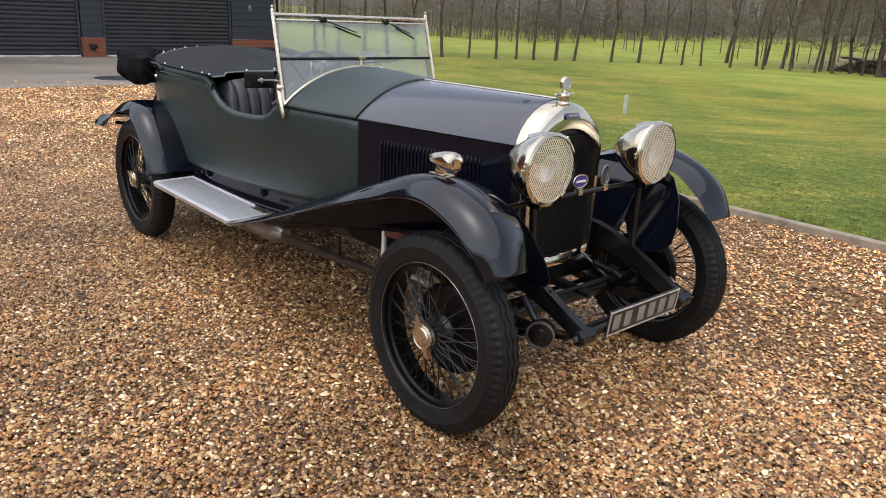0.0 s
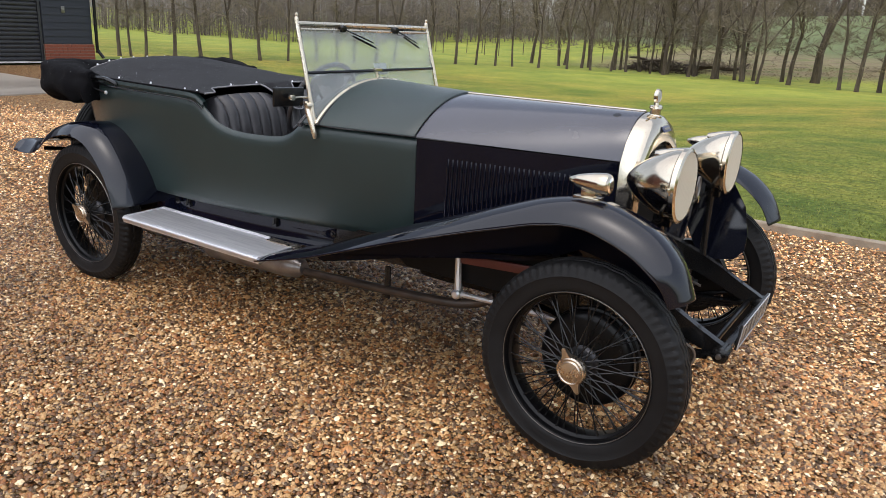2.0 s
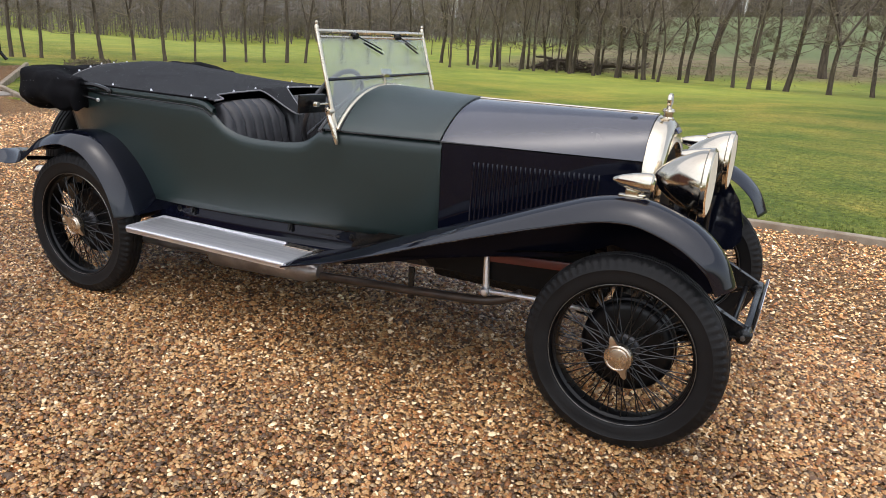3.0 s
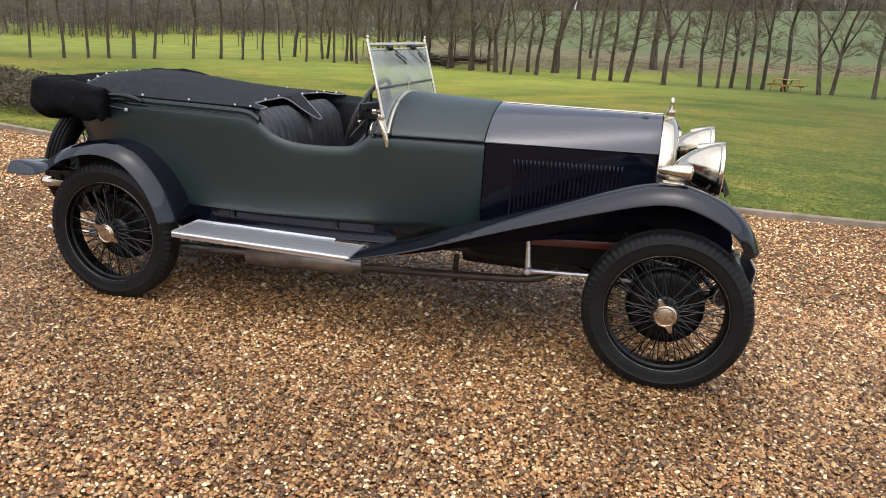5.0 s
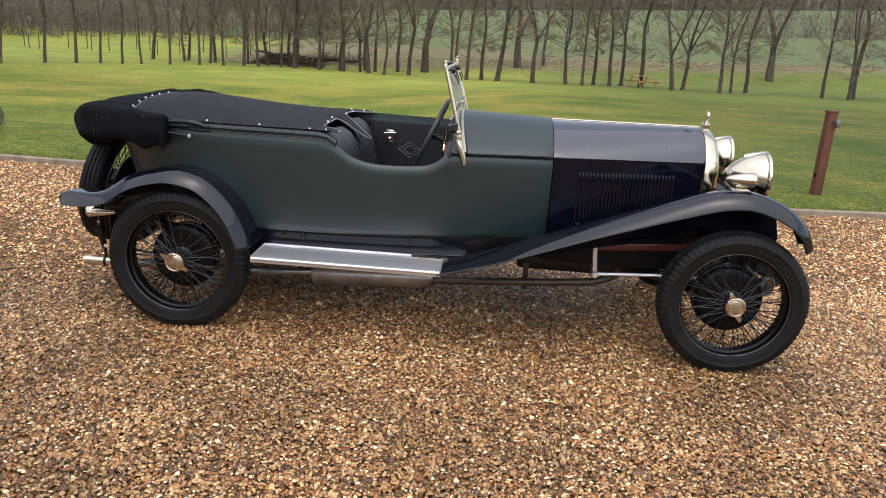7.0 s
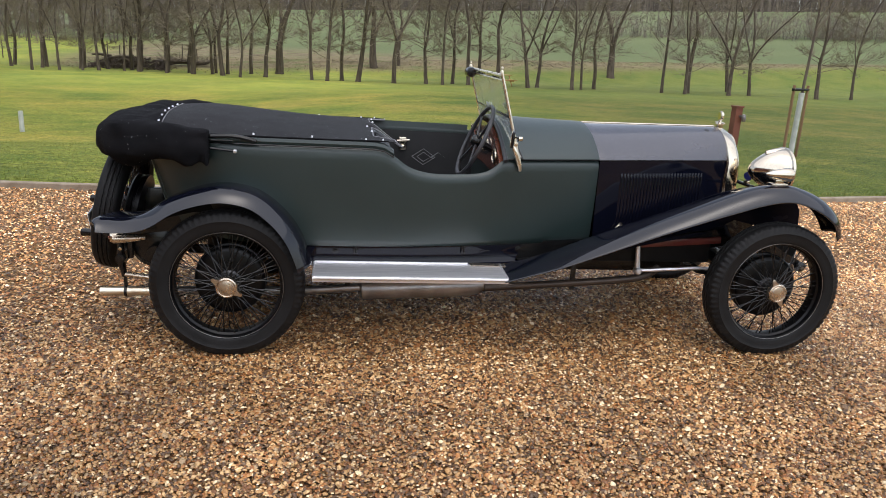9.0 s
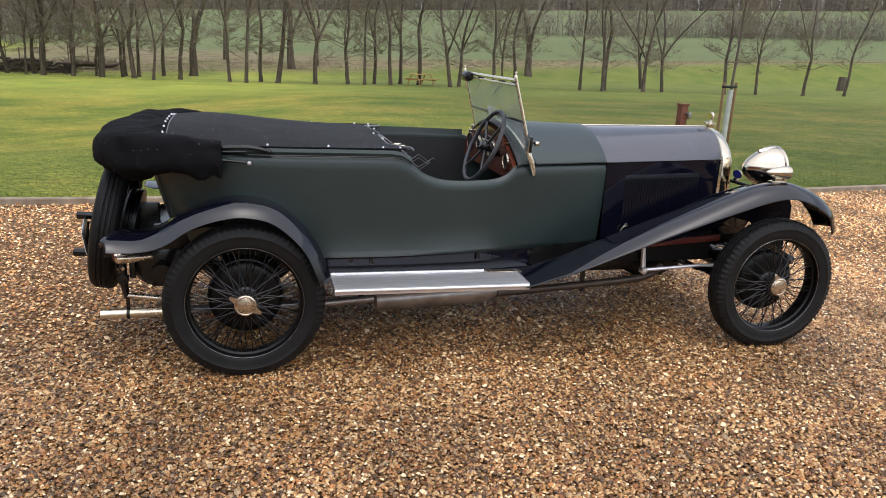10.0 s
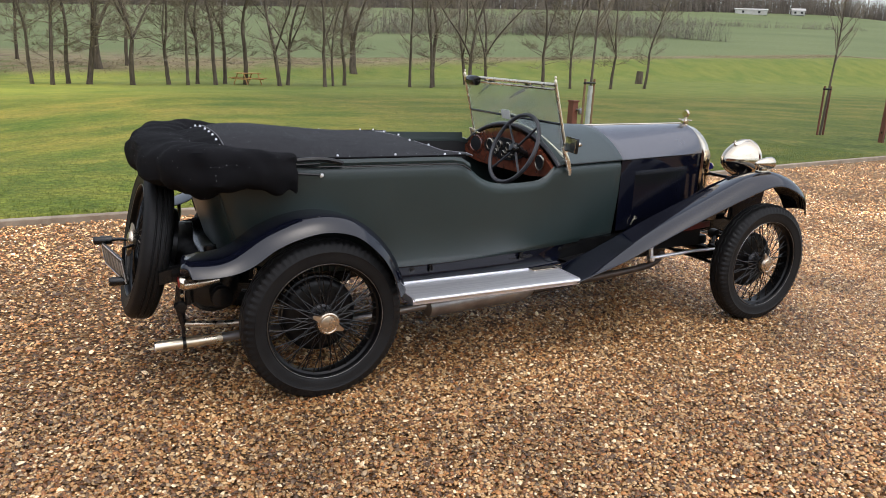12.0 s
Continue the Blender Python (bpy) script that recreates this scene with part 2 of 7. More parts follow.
def curve_through(keys, x):
    """Smooth value at x through sorted (x, value) keys."""
    if x <= keys[0][0]:
        return keys[0][1]
    if x >= keys[-1][0]:
        return keys[-1][1]
    i = max(k for k in range(len(keys) - 1) if keys[k][0] <= x)
    (x0, y0), (x1, y1) = keys[i], keys[i + 1]
    before = keys[i - 1] if i else (2 * x0 - x1, 2 * y0 - y1)
    after = keys[i + 2] if i + 2 < len(keys) else (2 * x1 - x0, 2 * y1 - y0)
    h, s = x1 - x0, (x - x0) / (x1 - x0)
    m0 = (y1 - before[1]) / (x1 - before[0]) * h
    m1 = (after[1] - y0) / (after[0] - x0) * h
    return (2 * s**3 - 3 * s**2 + 1) * y0 + (s**3 - 2 * s**2 + s) * m0 + (3 * s**2 - 2 * s**3) * y1 + (s**3 - s**2) * m1


def spline(pts, per=4):
    """Points along a smooth curve through pts."""
    pts = [Vector(p) for p in pts]
    out = []
    for i in range(len(pts) - 1):
        p0, p1, p2 = pts[max(i - 1, 0)], pts[i], pts[i + 1]
        p3 = pts[min(i + 2, len(pts) - 1)]
        for k in range(per):
            s = k / per
            out.append(0.5 * ((2 * p1) + (p2 - p0) * s + (2 * p0 - 5 * p1 + 4 * p2 - p3) * s * s + (3 * p1 - p0 - 3 * p2 + p3) * s**3))
    return out + [pts[-1]]


FACE_Y = Matrix.Rotation(radians(90), 4, "X")   # local z to -y
FACE_X = Matrix.Rotation(radians(90), 4, "Y")   # local z to +x
MIRROR = Matrix.Diagonal((1, -1, 1, 1))


def both(build):
    """The right-hand piece, and its mirrored twin."""
    out = []
    for flip in (False, True):
        bm = build(bmesh.new())
        if flip:
            bmesh.ops.transform(bm, matrix=MIRROR, verts=bm.verts)
            bmesh.ops.reverse_faces(bm, faces=bm.faces)
        out.append(bm)
    return out


# ---- ground materials ----
GRAVEL_TONES = ((0.0, (0.090, 0.053, 0.030)), (0.09, (0.190, 0.086, 0.035)), (0.20, (0.390, 0.204, 0.078)), (0.33, (0.285, 0.118, 0.042)), (0.42, (0.450, 0.262, 0.110)), (0.55, (0.165, 0.098, 0.052)),
                (0.64, (0.590, 0.375, 0.175)), (0.76, (0.115, 0.065, 0.037)), (0.82, (0.420, 0.188, 0.064)), (0.88, (0.380, 0.262, 0.145)), (0.945, (0.900, 0.690, 0.420)))


def tones(ramp):
    ramp.color_ramp.interpolation = "CONSTANT"
    e = ramp.color_ramp.elements
    while len(e) < len(GRAVEL_TONES):
        e.new(0.5)
    for i, (p, c) in enumerate(GRAVEL_TONES):
        e[i].position, e[i].color = p, (*c, 1)


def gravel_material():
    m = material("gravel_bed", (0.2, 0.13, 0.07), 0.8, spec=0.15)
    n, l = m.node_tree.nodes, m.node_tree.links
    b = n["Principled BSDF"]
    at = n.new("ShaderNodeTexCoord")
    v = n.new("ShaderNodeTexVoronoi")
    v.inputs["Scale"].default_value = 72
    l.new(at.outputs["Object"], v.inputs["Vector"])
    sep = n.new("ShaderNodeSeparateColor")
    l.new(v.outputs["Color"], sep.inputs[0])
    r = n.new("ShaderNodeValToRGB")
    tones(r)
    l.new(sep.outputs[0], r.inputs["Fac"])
    # whole bed darkened, standing in for the shade between loose stones
    gap_shade = n.new("ShaderNodeHueSaturation")
    gap_shade.inputs["Value"].default_value = 0.58
    l.new(r.outputs[0], gap_shade.inputs["Color"])
    l.new(gap_shade.outputs[0], b.inputs["Base Color"])
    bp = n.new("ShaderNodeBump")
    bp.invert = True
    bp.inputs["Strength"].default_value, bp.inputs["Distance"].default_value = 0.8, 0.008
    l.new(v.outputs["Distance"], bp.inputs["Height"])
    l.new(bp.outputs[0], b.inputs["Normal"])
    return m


def pebble_material():
    m = material("wet_pebbles", (0.2, 0.13, 0.07), 0.20, spec=0.36)
    n, l = m.node_tree.nodes, m.node_tree.links
    b = n["Principled BSDF"]
    geo, r = n.new("ShaderNodeNewGeometry"), n.new("ShaderNodeValToRGB")
    tones(r)
    l.new(geo.outputs["Random Per Island"], r.inputs["Fac"])
    at, noise_a, mix = n.new("ShaderNodeTexCoord"), n.new("ShaderNodeTexNoise"), n.new("ShaderNodeHueSaturation")
    noise_a.inputs["Scale"].default_value, noise_a.inputs["Detail"].default_value = 150, 3
    l.new(at.outputs["Object"], noise_a.inputs["Vector"])
    patch = n.new("ShaderNodeTexNoise")
    patch.inputs["Scale"].default_value = 1.1
    l.new(at.outputs["Object"], patch.inputs["Vector"])
    add = n.new("ShaderNodeMath")
    l.new(noise_a.outputs["Fac"], add.inputs[0])
    l.new(patch.outputs["Fac"], add.inputs[1])
    rng = n.new("ShaderNodeMapRange")
    rng.inputs["From Min"].default_value, rng.inputs["From Max"].default_value = 0.6, 1.4
    rng.inputs["To Min"].default_value, rng.inputs["To Max"].default_value = 0.34, 1.76
    l.new(add.outputs[0], rng.inputs["Value"])
    pos, far_sheen, both_values = n.new("ShaderNodeSeparateXYZ"), n.new("ShaderNodeMapRange"), n.new("ShaderNodeMath")
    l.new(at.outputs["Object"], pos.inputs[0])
    # stones paler towards +y and both ends, painting in the sheen of far gravel
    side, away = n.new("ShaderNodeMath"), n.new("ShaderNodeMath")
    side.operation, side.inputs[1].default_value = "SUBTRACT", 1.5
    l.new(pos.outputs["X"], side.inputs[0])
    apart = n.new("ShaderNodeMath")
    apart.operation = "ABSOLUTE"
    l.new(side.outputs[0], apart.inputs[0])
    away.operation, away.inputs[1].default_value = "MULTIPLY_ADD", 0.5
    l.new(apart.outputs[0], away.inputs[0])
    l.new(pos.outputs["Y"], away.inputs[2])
    far_sheen.inputs["From Min"].default_value, far_sheen.inputs["From Max"].default_value = 0.3, 4.0
    far_sheen.inputs["To Min"].default_value, far_sheen.inputs["To Max"].default_value = 1.0, 1.92
    l.new(away.outputs[0], far_sheen.inputs["Value"])
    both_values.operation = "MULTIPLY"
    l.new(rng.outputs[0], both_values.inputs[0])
    l.new(far_sheen.outputs[0], both_values.inputs[1])
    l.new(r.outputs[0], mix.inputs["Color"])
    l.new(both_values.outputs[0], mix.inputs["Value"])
    l.new(mix.outputs[0], b.inputs["Base Color"])
    return m


def land_material():
    """Mown lawn with yellow patches, a rough earthy bank behind the trees, and a green crop field beyond."""
    m = material("lawn_and_fields", (0.1, 0.13, 0.03), 0.85, spec=0.2)
    n, l = m.node_tree.nodes, m.node_tree.links
    b = n["Principled BSDF"]
    at, sep = n.new("ShaderNodeTexCoord"), n.new("ShaderNodeSeparateXYZ")
    l.new(at.outputs["Object"], sep.inputs[0])

    def noise_ramp(scale, detail, stops, stretch=(1, 1, 1)):
        mp, t, r = n.new("ShaderNodeMapping"), n.new("ShaderNodeTexNoise"), n.new("ShaderNodeValToRGB")
        mp.inputs["Scale"].default_value = stretch
        t.inputs["Scale"].default_value, t.inputs["Detail"].default_value = scale, detail
        l.new(at.outputs["Object"], mp.inputs[0])
        l.new(mp.outputs[0], t.inputs["Vector"])
        l.new(t.outputs["Fac"], r.inputs["Fac"])
        e = r.color_ramp.elements
        while len(e) < len(stops):
            e.new(0.5)
        for i, (p, c) in enumerate(stops):
            e[i].position, e[i].color = p, (*c, 1)
        return r.outputs[0], t.outputs["Fac"]

    def mix(fac, a, c, mode="MIX"):
        x = n.new("ShaderNodeMix")
        x.data_type, x.blend_type = "RGBA", mode
        l.new(fac, x.inputs[0]) if hasattr(fac, "links") else setattr(x.inputs[0], "default_value", fac)
        l.new(a, x.inputs[6])
        l.new(c, x.inputs[7])
        return x.outputs[2]

    def band(lo, hi, axis="Y", wobble=None):
        r = n.new("ShaderNodeMapRange")
        r.interpolation_type = "SMOOTHSTEP"
        r.inputs["From Min"].default_value, r.inputs["From Max"].default_value = lo, hi
        l.new(sep.outputs[axis], r.inputs["Value"])
        return r.outputs[0]

    patches, pfac = noise_ramp(0.28, 5, ((0.34, (0.084, 0.118, 0.025)), (0.48, (0.138, 0.152, 0.035)), (0.64, (0.192, 0.176, 0.048))), (0.9, 1, 1))
    blades, bfac = noise_ramp(17, 8, ((0.30, (0.42, 0.46, 0.40)), (0.70, (1.42, 1.38, 1.30))))
    tuft, tfac = noise_ramp(6.0, 5, ((0.30, (0.62, 0.70, 0.60)), (0.70, (1.22, 1.16, 1.10))), (0.8, 1, 1))
    lawn = mix(0.75, mix(0.8, patches, blades, "MULTIPLY"), tuft, "MULTIPLY")
    green_row, _ = noise_ramp(0.5, 4, ((0.3, (0.125, 0.170, 0.036)), (0.7, (0.20, 0.215, 0.050))))
    rough, _ = noise_ramp(0.9, 6, ((0.3, (0.110, 0.088, 0.050)), (0.50, (0.250, 0.200, 0.112)), (0.64, (0.150, 0.165, 0.062))), (0.5, 1, 1))
    crop, _ = noise_ramp(0.05, 5, ((0.3, (0.128, 0.160, 0.066)), (0.7, (0.165, 0.192, 0.084))), (0.3, 1, 1))
    near, _ = noise_ramp(0.8, 5, ((0.35, (0.078, 0.110, 0.026)), (0.55, (0.122, 0.144, 0.035)), (0.72, (0.205, 0.190, 0.056))))
    lawn = mix(band(6, 15), mix(1.0, mix(1.0, near, blades, "MULTIPLY"), tuft, "MULTIPLY"), lawn)
    tussock, _ = noise_ramp(1.1, 6, ((0.36, (0.76, 0.88, 0.72)), (0.5, (0.96, 0.98, 0.94)), (0.66, (1.18, 1.08, 1.0))))
    lawn = mix(0.85, lawn, tussock, "MULTIPLY")
    c = mix(band(26, 38), lawn, mix(0.4, green_row, tuft, "MULTIPLY"))
    shift = n.new("ShaderNodeMath")
    shift.operation = "MULTIPLY_ADD"
    shift.inputs[1].default_value = -0.1
    l.new(sep.outputs["X"], shift.inputs[0])
    l.new(sep.outputs["Y"], shift.inputs[2])
    edge = n.new("ShaderNodeMapRange")
    edge.interpolation_type = "SMOOTHSTEP"
    edge.inputs["From Min"].default_value, edge.inputs["From Max"].default_value = 59, 62
    l.new(shift.outputs[0], edge.inputs["Value"])
    # lawn paler and yellower west of x = 10, slightly less past x = -5
    west_mask = n.new("ShaderNodeMapRange")
    west_mask.inputs["From Min"].default_value, west_mask.inputs["From Max"].default_value = 0, 10
    west_mask.inputs["To Min"].default_value, west_mask.inputs["To Max"].default_value = 1.0, 0.0
    l.new(sep.outputs["X"], west_mask.inputs["Value"])
    pale, _ = noise_ramp(0.35, 4, ((0.35, (1.55, 1.50, 1.22)), (0.65, (2.02, 1.84, 1.45))))
    white, _ = noise_ramp(1.0, 1, ((0.0, (1.0, 1.0, 1.0)), (1.0, (1.0, 1.0, 1.0))))
    far_west_mask = n.new("ShaderNodeMapRange")
    far_west_mask.interpolation_type = "SMOOTHSTEP"
    far_west_mask.inputs["From Min"].default_value, far_west_mask.inputs["From Max"].default_value = -34, -5
    far_west_mask.inputs["To Min"].default_value = 0.85
    l.new(sep.outputs["X"], far_west_mask.inputs["Value"])
    pale_amount = n.new("ShaderNodeMath")
    pale_amount.operation = "MULTIPLY"
    l.new(west_mask.outputs[0], pale_amount.inputs[0])
    l.new(far_west_mask.outputs[0], pale_amount.inputs[1])
    c = mix(1.0, c, mix(pale_amount.outputs[0], white, pale), "MULTIPLY")
    east, bank_only = n.new("ShaderNodeMapRange"), n.new("ShaderNodeMath")
    east.interpolation_type = "SMOOTHSTEP"
    east.inputs["From Min"].default_value, east.inputs["From Max"].default_value = -27, -19
    l.new(sep.outputs["X"], east.inputs["Value"])
    bank_only.operation = "MULTIPLY"
    l.new(edge.outputs[0], bank_only.inputs[0])
    l.new(east.outputs[0], bank_only.inputs[1])
    c = mix(bank_only.outputs[0], c, rough)
    field = n.new("ShaderNodeMapRange")
    field.interpolation_type = "SMOOTHSTEP"
    field.inputs["From Min"].default_value, field.inputs["From Max"].default_value = 64.5, 67
    l.new(shift.outputs[0], field.inputs["Value"])
    slant, brown, both_masks = n.new("ShaderNodeMath"), n.new("ShaderNodeMapRange"), n.new("ShaderNodeMath")
    slant.operation = "MULTIPLY_ADD"
    slant.inputs[1].default_value = 0.5
    l.new(sep.outputs["X"], slant.inputs[0])
    l.new(sep.outputs["Y"], slant.inputs[2])
    brown.interpolation_type = "SMOOTHSTEP"
    brown.inputs["From Min"].default_value, brown.inputs["From Max"].default_value = 71, 84
    l.new(slant.outputs[0], brown.inputs["Value"])
    both_masks.operation = "MULTIPLY"
    l.new(field.outputs[0], both_masks.inputs[0])
    l.new(brown.outputs[0], both_masks.inputs[1])
    c = mix(both_masks.outputs[0], c, crop)
    l.new(c, b.inputs["Base Color"])
    bp = n.new("ShaderNodeBump")
    bp.inputs["Strength"].default_value, bp.inputs["Distance"].default_value = 0.9, 0.05
    l.new(bfac, bp.inputs["Height"])
    l.new(bp.outputs[0], b.inputs["Normal"])
    return m


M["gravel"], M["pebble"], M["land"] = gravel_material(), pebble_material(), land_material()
M["kerb"] = material("weathered_kerb_concrete", (0.23, 0.180, 0.128), 0.8, second=(0.36, 0.300, 0.225), scale=6, bump=0.6, bump_scale=90, fine=0.2)
M["slab"] = material("wet_concrete", (0.25, 0.215, 0.175), 0.34, second=(0.36, 0.32, 0.27), scale=0.9, bump=0.2, bump_scale=60, rough_var=0.12, stretch=(1, 0.4, 1))
M["board"] = material("dark_weatherboard", (0.018, 0.021, 0.030), 0.5, second=(0.026, 0.029, 0.039), scale=5, bump=0.4, bump_scale=70, stretch=(1, 0.15, 1), rough_var=0.1)
M["shutter"] = material("anthracite_shutter", (0.026, 0.027, 0.032), 0.38, second=(0.036, 0.037, 0.042), scale=2, rough_var=0.08, bump=0.05)
M["brick"] = material("red_brick", (0.30, 0.085, 0.045), 0.85, second=(0.20, 0.060, 0.035), scale=9, bump=0.6, bump_scale=110, fine=0.3)
M["old_brick"] = material("old_dark_brick", (0.17, 0.055, 0.035), 0.9, second=(0.11, 0.040, 0.028), scale=1.5, bump=0.5, bump_scale=40, fine=0.25)
M["mortar"] = material("mortar", (0.28, 0.23, 0.19), 0.9, second=(0.22, 0.18, 0.15), scale=12, bump=0.4)
M["sill"] = material("pale_threshold", (0.80, 0.79, 0.76), 0.6, second=(0.5, 0.48, 0.44), scale=6)
M["slate"] = material("grey_slate", (0.06, 0.06, 0.065), 0.6, second=(0.09, 0.09, 0.095), scale=4, bump=0.3)
M["bark"] = material("grey_brown_bark", (0.062, 0.047, 0.034), 0.9, second=(0.120, 0.093, 0.066), scale=7, bump=0.8, bump_scale=30, stretch=(1, 1, 0.25), fine=0.3)
M["twig"] = material("bare_twigs", (0.155, 0.125, 0.088), 0.9, second=(0.225, 0.185, 0.130), scale=2, island=0.3)
M["brushwood"] = material("dead_brushwood", (0.060, 0.042, 0.032), 0.95, second=(0.11, 0.080, 0.060), scale=2, island=0.35)
M["wood_far"] = material("far_bare_woodland", (0.125, 0.102, 0.084), 0.95, second=(0.180, 0.150, 0.122), scale=0.06, island=0.3)
M["post"] = material("rust_brown_timber", (0.16, 0.055, 0.030), 0.7, second=(0.10, 0.035, 0.020), scale=7, bump=0.5, bump_scale=60, stretch=(1, 1, 0.2), fine=0.2)
M["stake"] = material("tan_timber_stake", (0.25, 0.15, 0.075), 0.8, second=(0.17, 0.10, 0.05), scale=7, bump=0.4, stretch=(1, 1, 0.2))
M["tubing"] = material("pale_tree_guard", (0.50, 0.52, 0.48), 0.6, second=(0.38, 0.40, 0.36), scale=6)
M["bench"] = material("larch_boards", (0.55, 0.31, 0.12), 0.7, second=(0.43, 0.24, 0.09), scale=5, bump=0.4, stretch=(0.2, 1, 1))
M["leafy"] = material("winter_shrub_leaves", (0.075, 0.075, 0.030), 0.8, second=(0.15, 0.105, 0.075), scale=3, island=0.45)
M["blade"] = material("grass_blades", (0.15, 0.20, 0.040), 0.75, second=(0.25, 0.25, 0.070), scale=0.5, island=0.25, spec=0.25)
M["house"] = material("pale_render", (0.55, 0.53, 0.50), 0.8, second=(0.45, 0.43, 0.4), scale=0.5)

# ---- ground ----
KERB = [(-30, 9.6), (-15.2, 9.4), (-14.4, 9.0), (-9.9, 5.3), (-7.9, 4.42), (-6.4, 3.98), (-4.3, 3.55), (-2, 3.50), (0, 3.58), (3, 3.62), (5, 3.72), (6.4, 3.92), (8, 4.22), (10.5, 4.62), (14, 5.05), (22, 6.1), (40, 8.6)]


def kerb_y(x):
    if x <= KERB[0][0]:
        return KERB[0][1]
    for (x0, y0), (x1, y1) in zip(KERB, KERB[1:]):
        if x <= x1:
            return y0 + (y1 - y0) * (x - x0) / (x1 - x0)
    return KERB[-1][1]


def ease(a, b, v):
    s = min(max((v - a) / (b - a), 0), 1)
    return s * s * (3 - 2 * s)


def land(x, y):
    """Height of the lawn, the bank behind the trees and the fields that rise to the skyline."""
    edge = kerb_y(x)
    if y < edge + 0.02:
        return -0.06
    xc = min(max(x, -60), 60)
    xc = xc if xc > -10 else -10 + (xc + 10) * 0.3
    z = 0.045 + (min(y, 58) - 4) * (-0.022 + 0.00037 * (xc - 10))
    z -= 0.7 * ease(5, 14, y) * (1 - ease(20, 45, y)) * ease(4, -6, x)
    xb = min(max(x, -60), 110)
    bank = -0.1 + 0.035 * xb
    sky_line = 16 + 0.055 * (min(max(x, -300), 420) - 55)
    if y > 56:
        z = z + (bank - z) * ease(57, 67, y)
    if y > 70:
        far = min((y - 70) / 250, 1.0)
        z = bank + (sky_line - bank) * far
    if y > 320:
        z -= (y - 320) * 0.02
    z += 0.05 * noise.noise((x * 0.13, y * 0.13, 0.3)) * ease(5, 14, y)
    return z


def grid_sheet(name, xs, ys, height, mat):
    me = bpy.data.meshes.new(name)
    verts = [(x, y, height(x, y)) for y in ys for x in xs]
    w = len(xs)
    faces = [(j * w + i, j * w + i + 1, (j + 1) * w + i + 1, (j + 1) * w + i) for j in range(len(ys) - 1) for i in range(w - 1)]
    me.from_pydata(verts, [], faces)
    for p in me.polygons:
        p.use_smooth = True
    me.materials.append(mat)
    return new(name, me)


def spread(*pieces):
    out = []
    for a, b, step in pieces:
        k = max(1, round((b - a) / step))
        out += [a + (b - a) * i / k for i in range(k)]
    return out + [pieces[-1][1]]


ground = grid_sheet("ground", spread((-900, -100, 80), (-100, -40, 10), (-40, 40, 1.0), (40, 120, 10), (120, 1000, 80)),
                    spread((-600, -60, 60), (-60, -6, 9), (-6, 3.2, 1.5), (3.2, 10, 0.12), (10, 80, 1.2), (80, 330, 12), (330, 1500, 130)), land, M["land"])
tagged(ground, "mown green lawn with yellow patches, rising to far fields", "ground", kind="structure")

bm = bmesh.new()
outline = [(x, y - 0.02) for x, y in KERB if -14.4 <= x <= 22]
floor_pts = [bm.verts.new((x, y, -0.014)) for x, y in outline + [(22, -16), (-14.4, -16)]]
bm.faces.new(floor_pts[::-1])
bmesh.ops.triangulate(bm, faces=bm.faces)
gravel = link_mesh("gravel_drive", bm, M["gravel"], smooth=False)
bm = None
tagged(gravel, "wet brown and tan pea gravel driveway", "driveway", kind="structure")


def pebbles(name, count, x0, x1, y0, y1, base, size, seed, flat=1.0):
    """Loose stones over a stretch of the drive, as one mesh."""
    rng = np.random.default_rng(seed)
    bv, bf = base
    p = np.empty((count, 3))
    p[:, 0], p[:, 1] = rng.uniform(x0, x1, count) + rng.normal(0, 0.22, count), rng.uniform(y0, y1, count) + rng.normal(0, 0.22, count)
    keep = p[:, 1] < np.interp(p[:, 0], [k[0] for k in KERB], [k[1] for k in KERB]) - 0.05
    p = p[keep]
    count = len(p)
    r = size * np.exp(rng.normal(0, 0.24, count))
    p[:, 2] = r * rng.uniform(-0.35, 0.85, count) * flat - 0.002
    s = np.stack([r * rng.uniform(0.8, 1.45, count), r * rng.uniform(0.7, 1.05, count), r * rng.uniform(0.50, 0.85, count) * flat], 1)
    turn, tip = rng.uniform(0, math.tau, count), rng.normal(0, 0.35, count)
    v = bv[None] * (1 + rng.normal(0, 0.09, (count, len(bv), 1)))
    v = v * s[:, None]
    ct, st = np.cos(tip)[:, None], np.sin(tip)[:, None]
    x, z = v[..., 0] * ct - v[..., 2] * st, v[..., 0] * st + v[..., 2] * ct
    c, q = np.cos(turn)[:, None], np.sin(turn)[:, None]
    v = np.stack([x * c - v[..., 1] * q, x * q + v[..., 1] * c, z], 2) + p[:, None]
    f = bf[None] + (np.arange(count) * len(bv))[:, None, None]
    me = bpy.data.meshes.new(name)
    me.vertices.add(count * len(bv))
    me.vertices.foreach_set("co", v.astype(np.float32).ravel())
    nf = count * len(bf)
    me.loops.add(nf * 3)
    me.loops.foreach_set("vertex_index", f.astype(np.int32).ravel())
    me.polygons.add(nf)
    me.polygons.foreach_set("loop_start", np.arange(0, nf * 3, 3, dtype=np.int32))
    me.update(calc_edges=True)
    me.polygons.foreach_set("use_smooth", np.ones(nf, dtype=bool))
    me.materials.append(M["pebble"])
    ob = new(name, me)
    return tagged(ob, "wet brown, tan and grey loose pebbles", "gravel", kind="stuff")


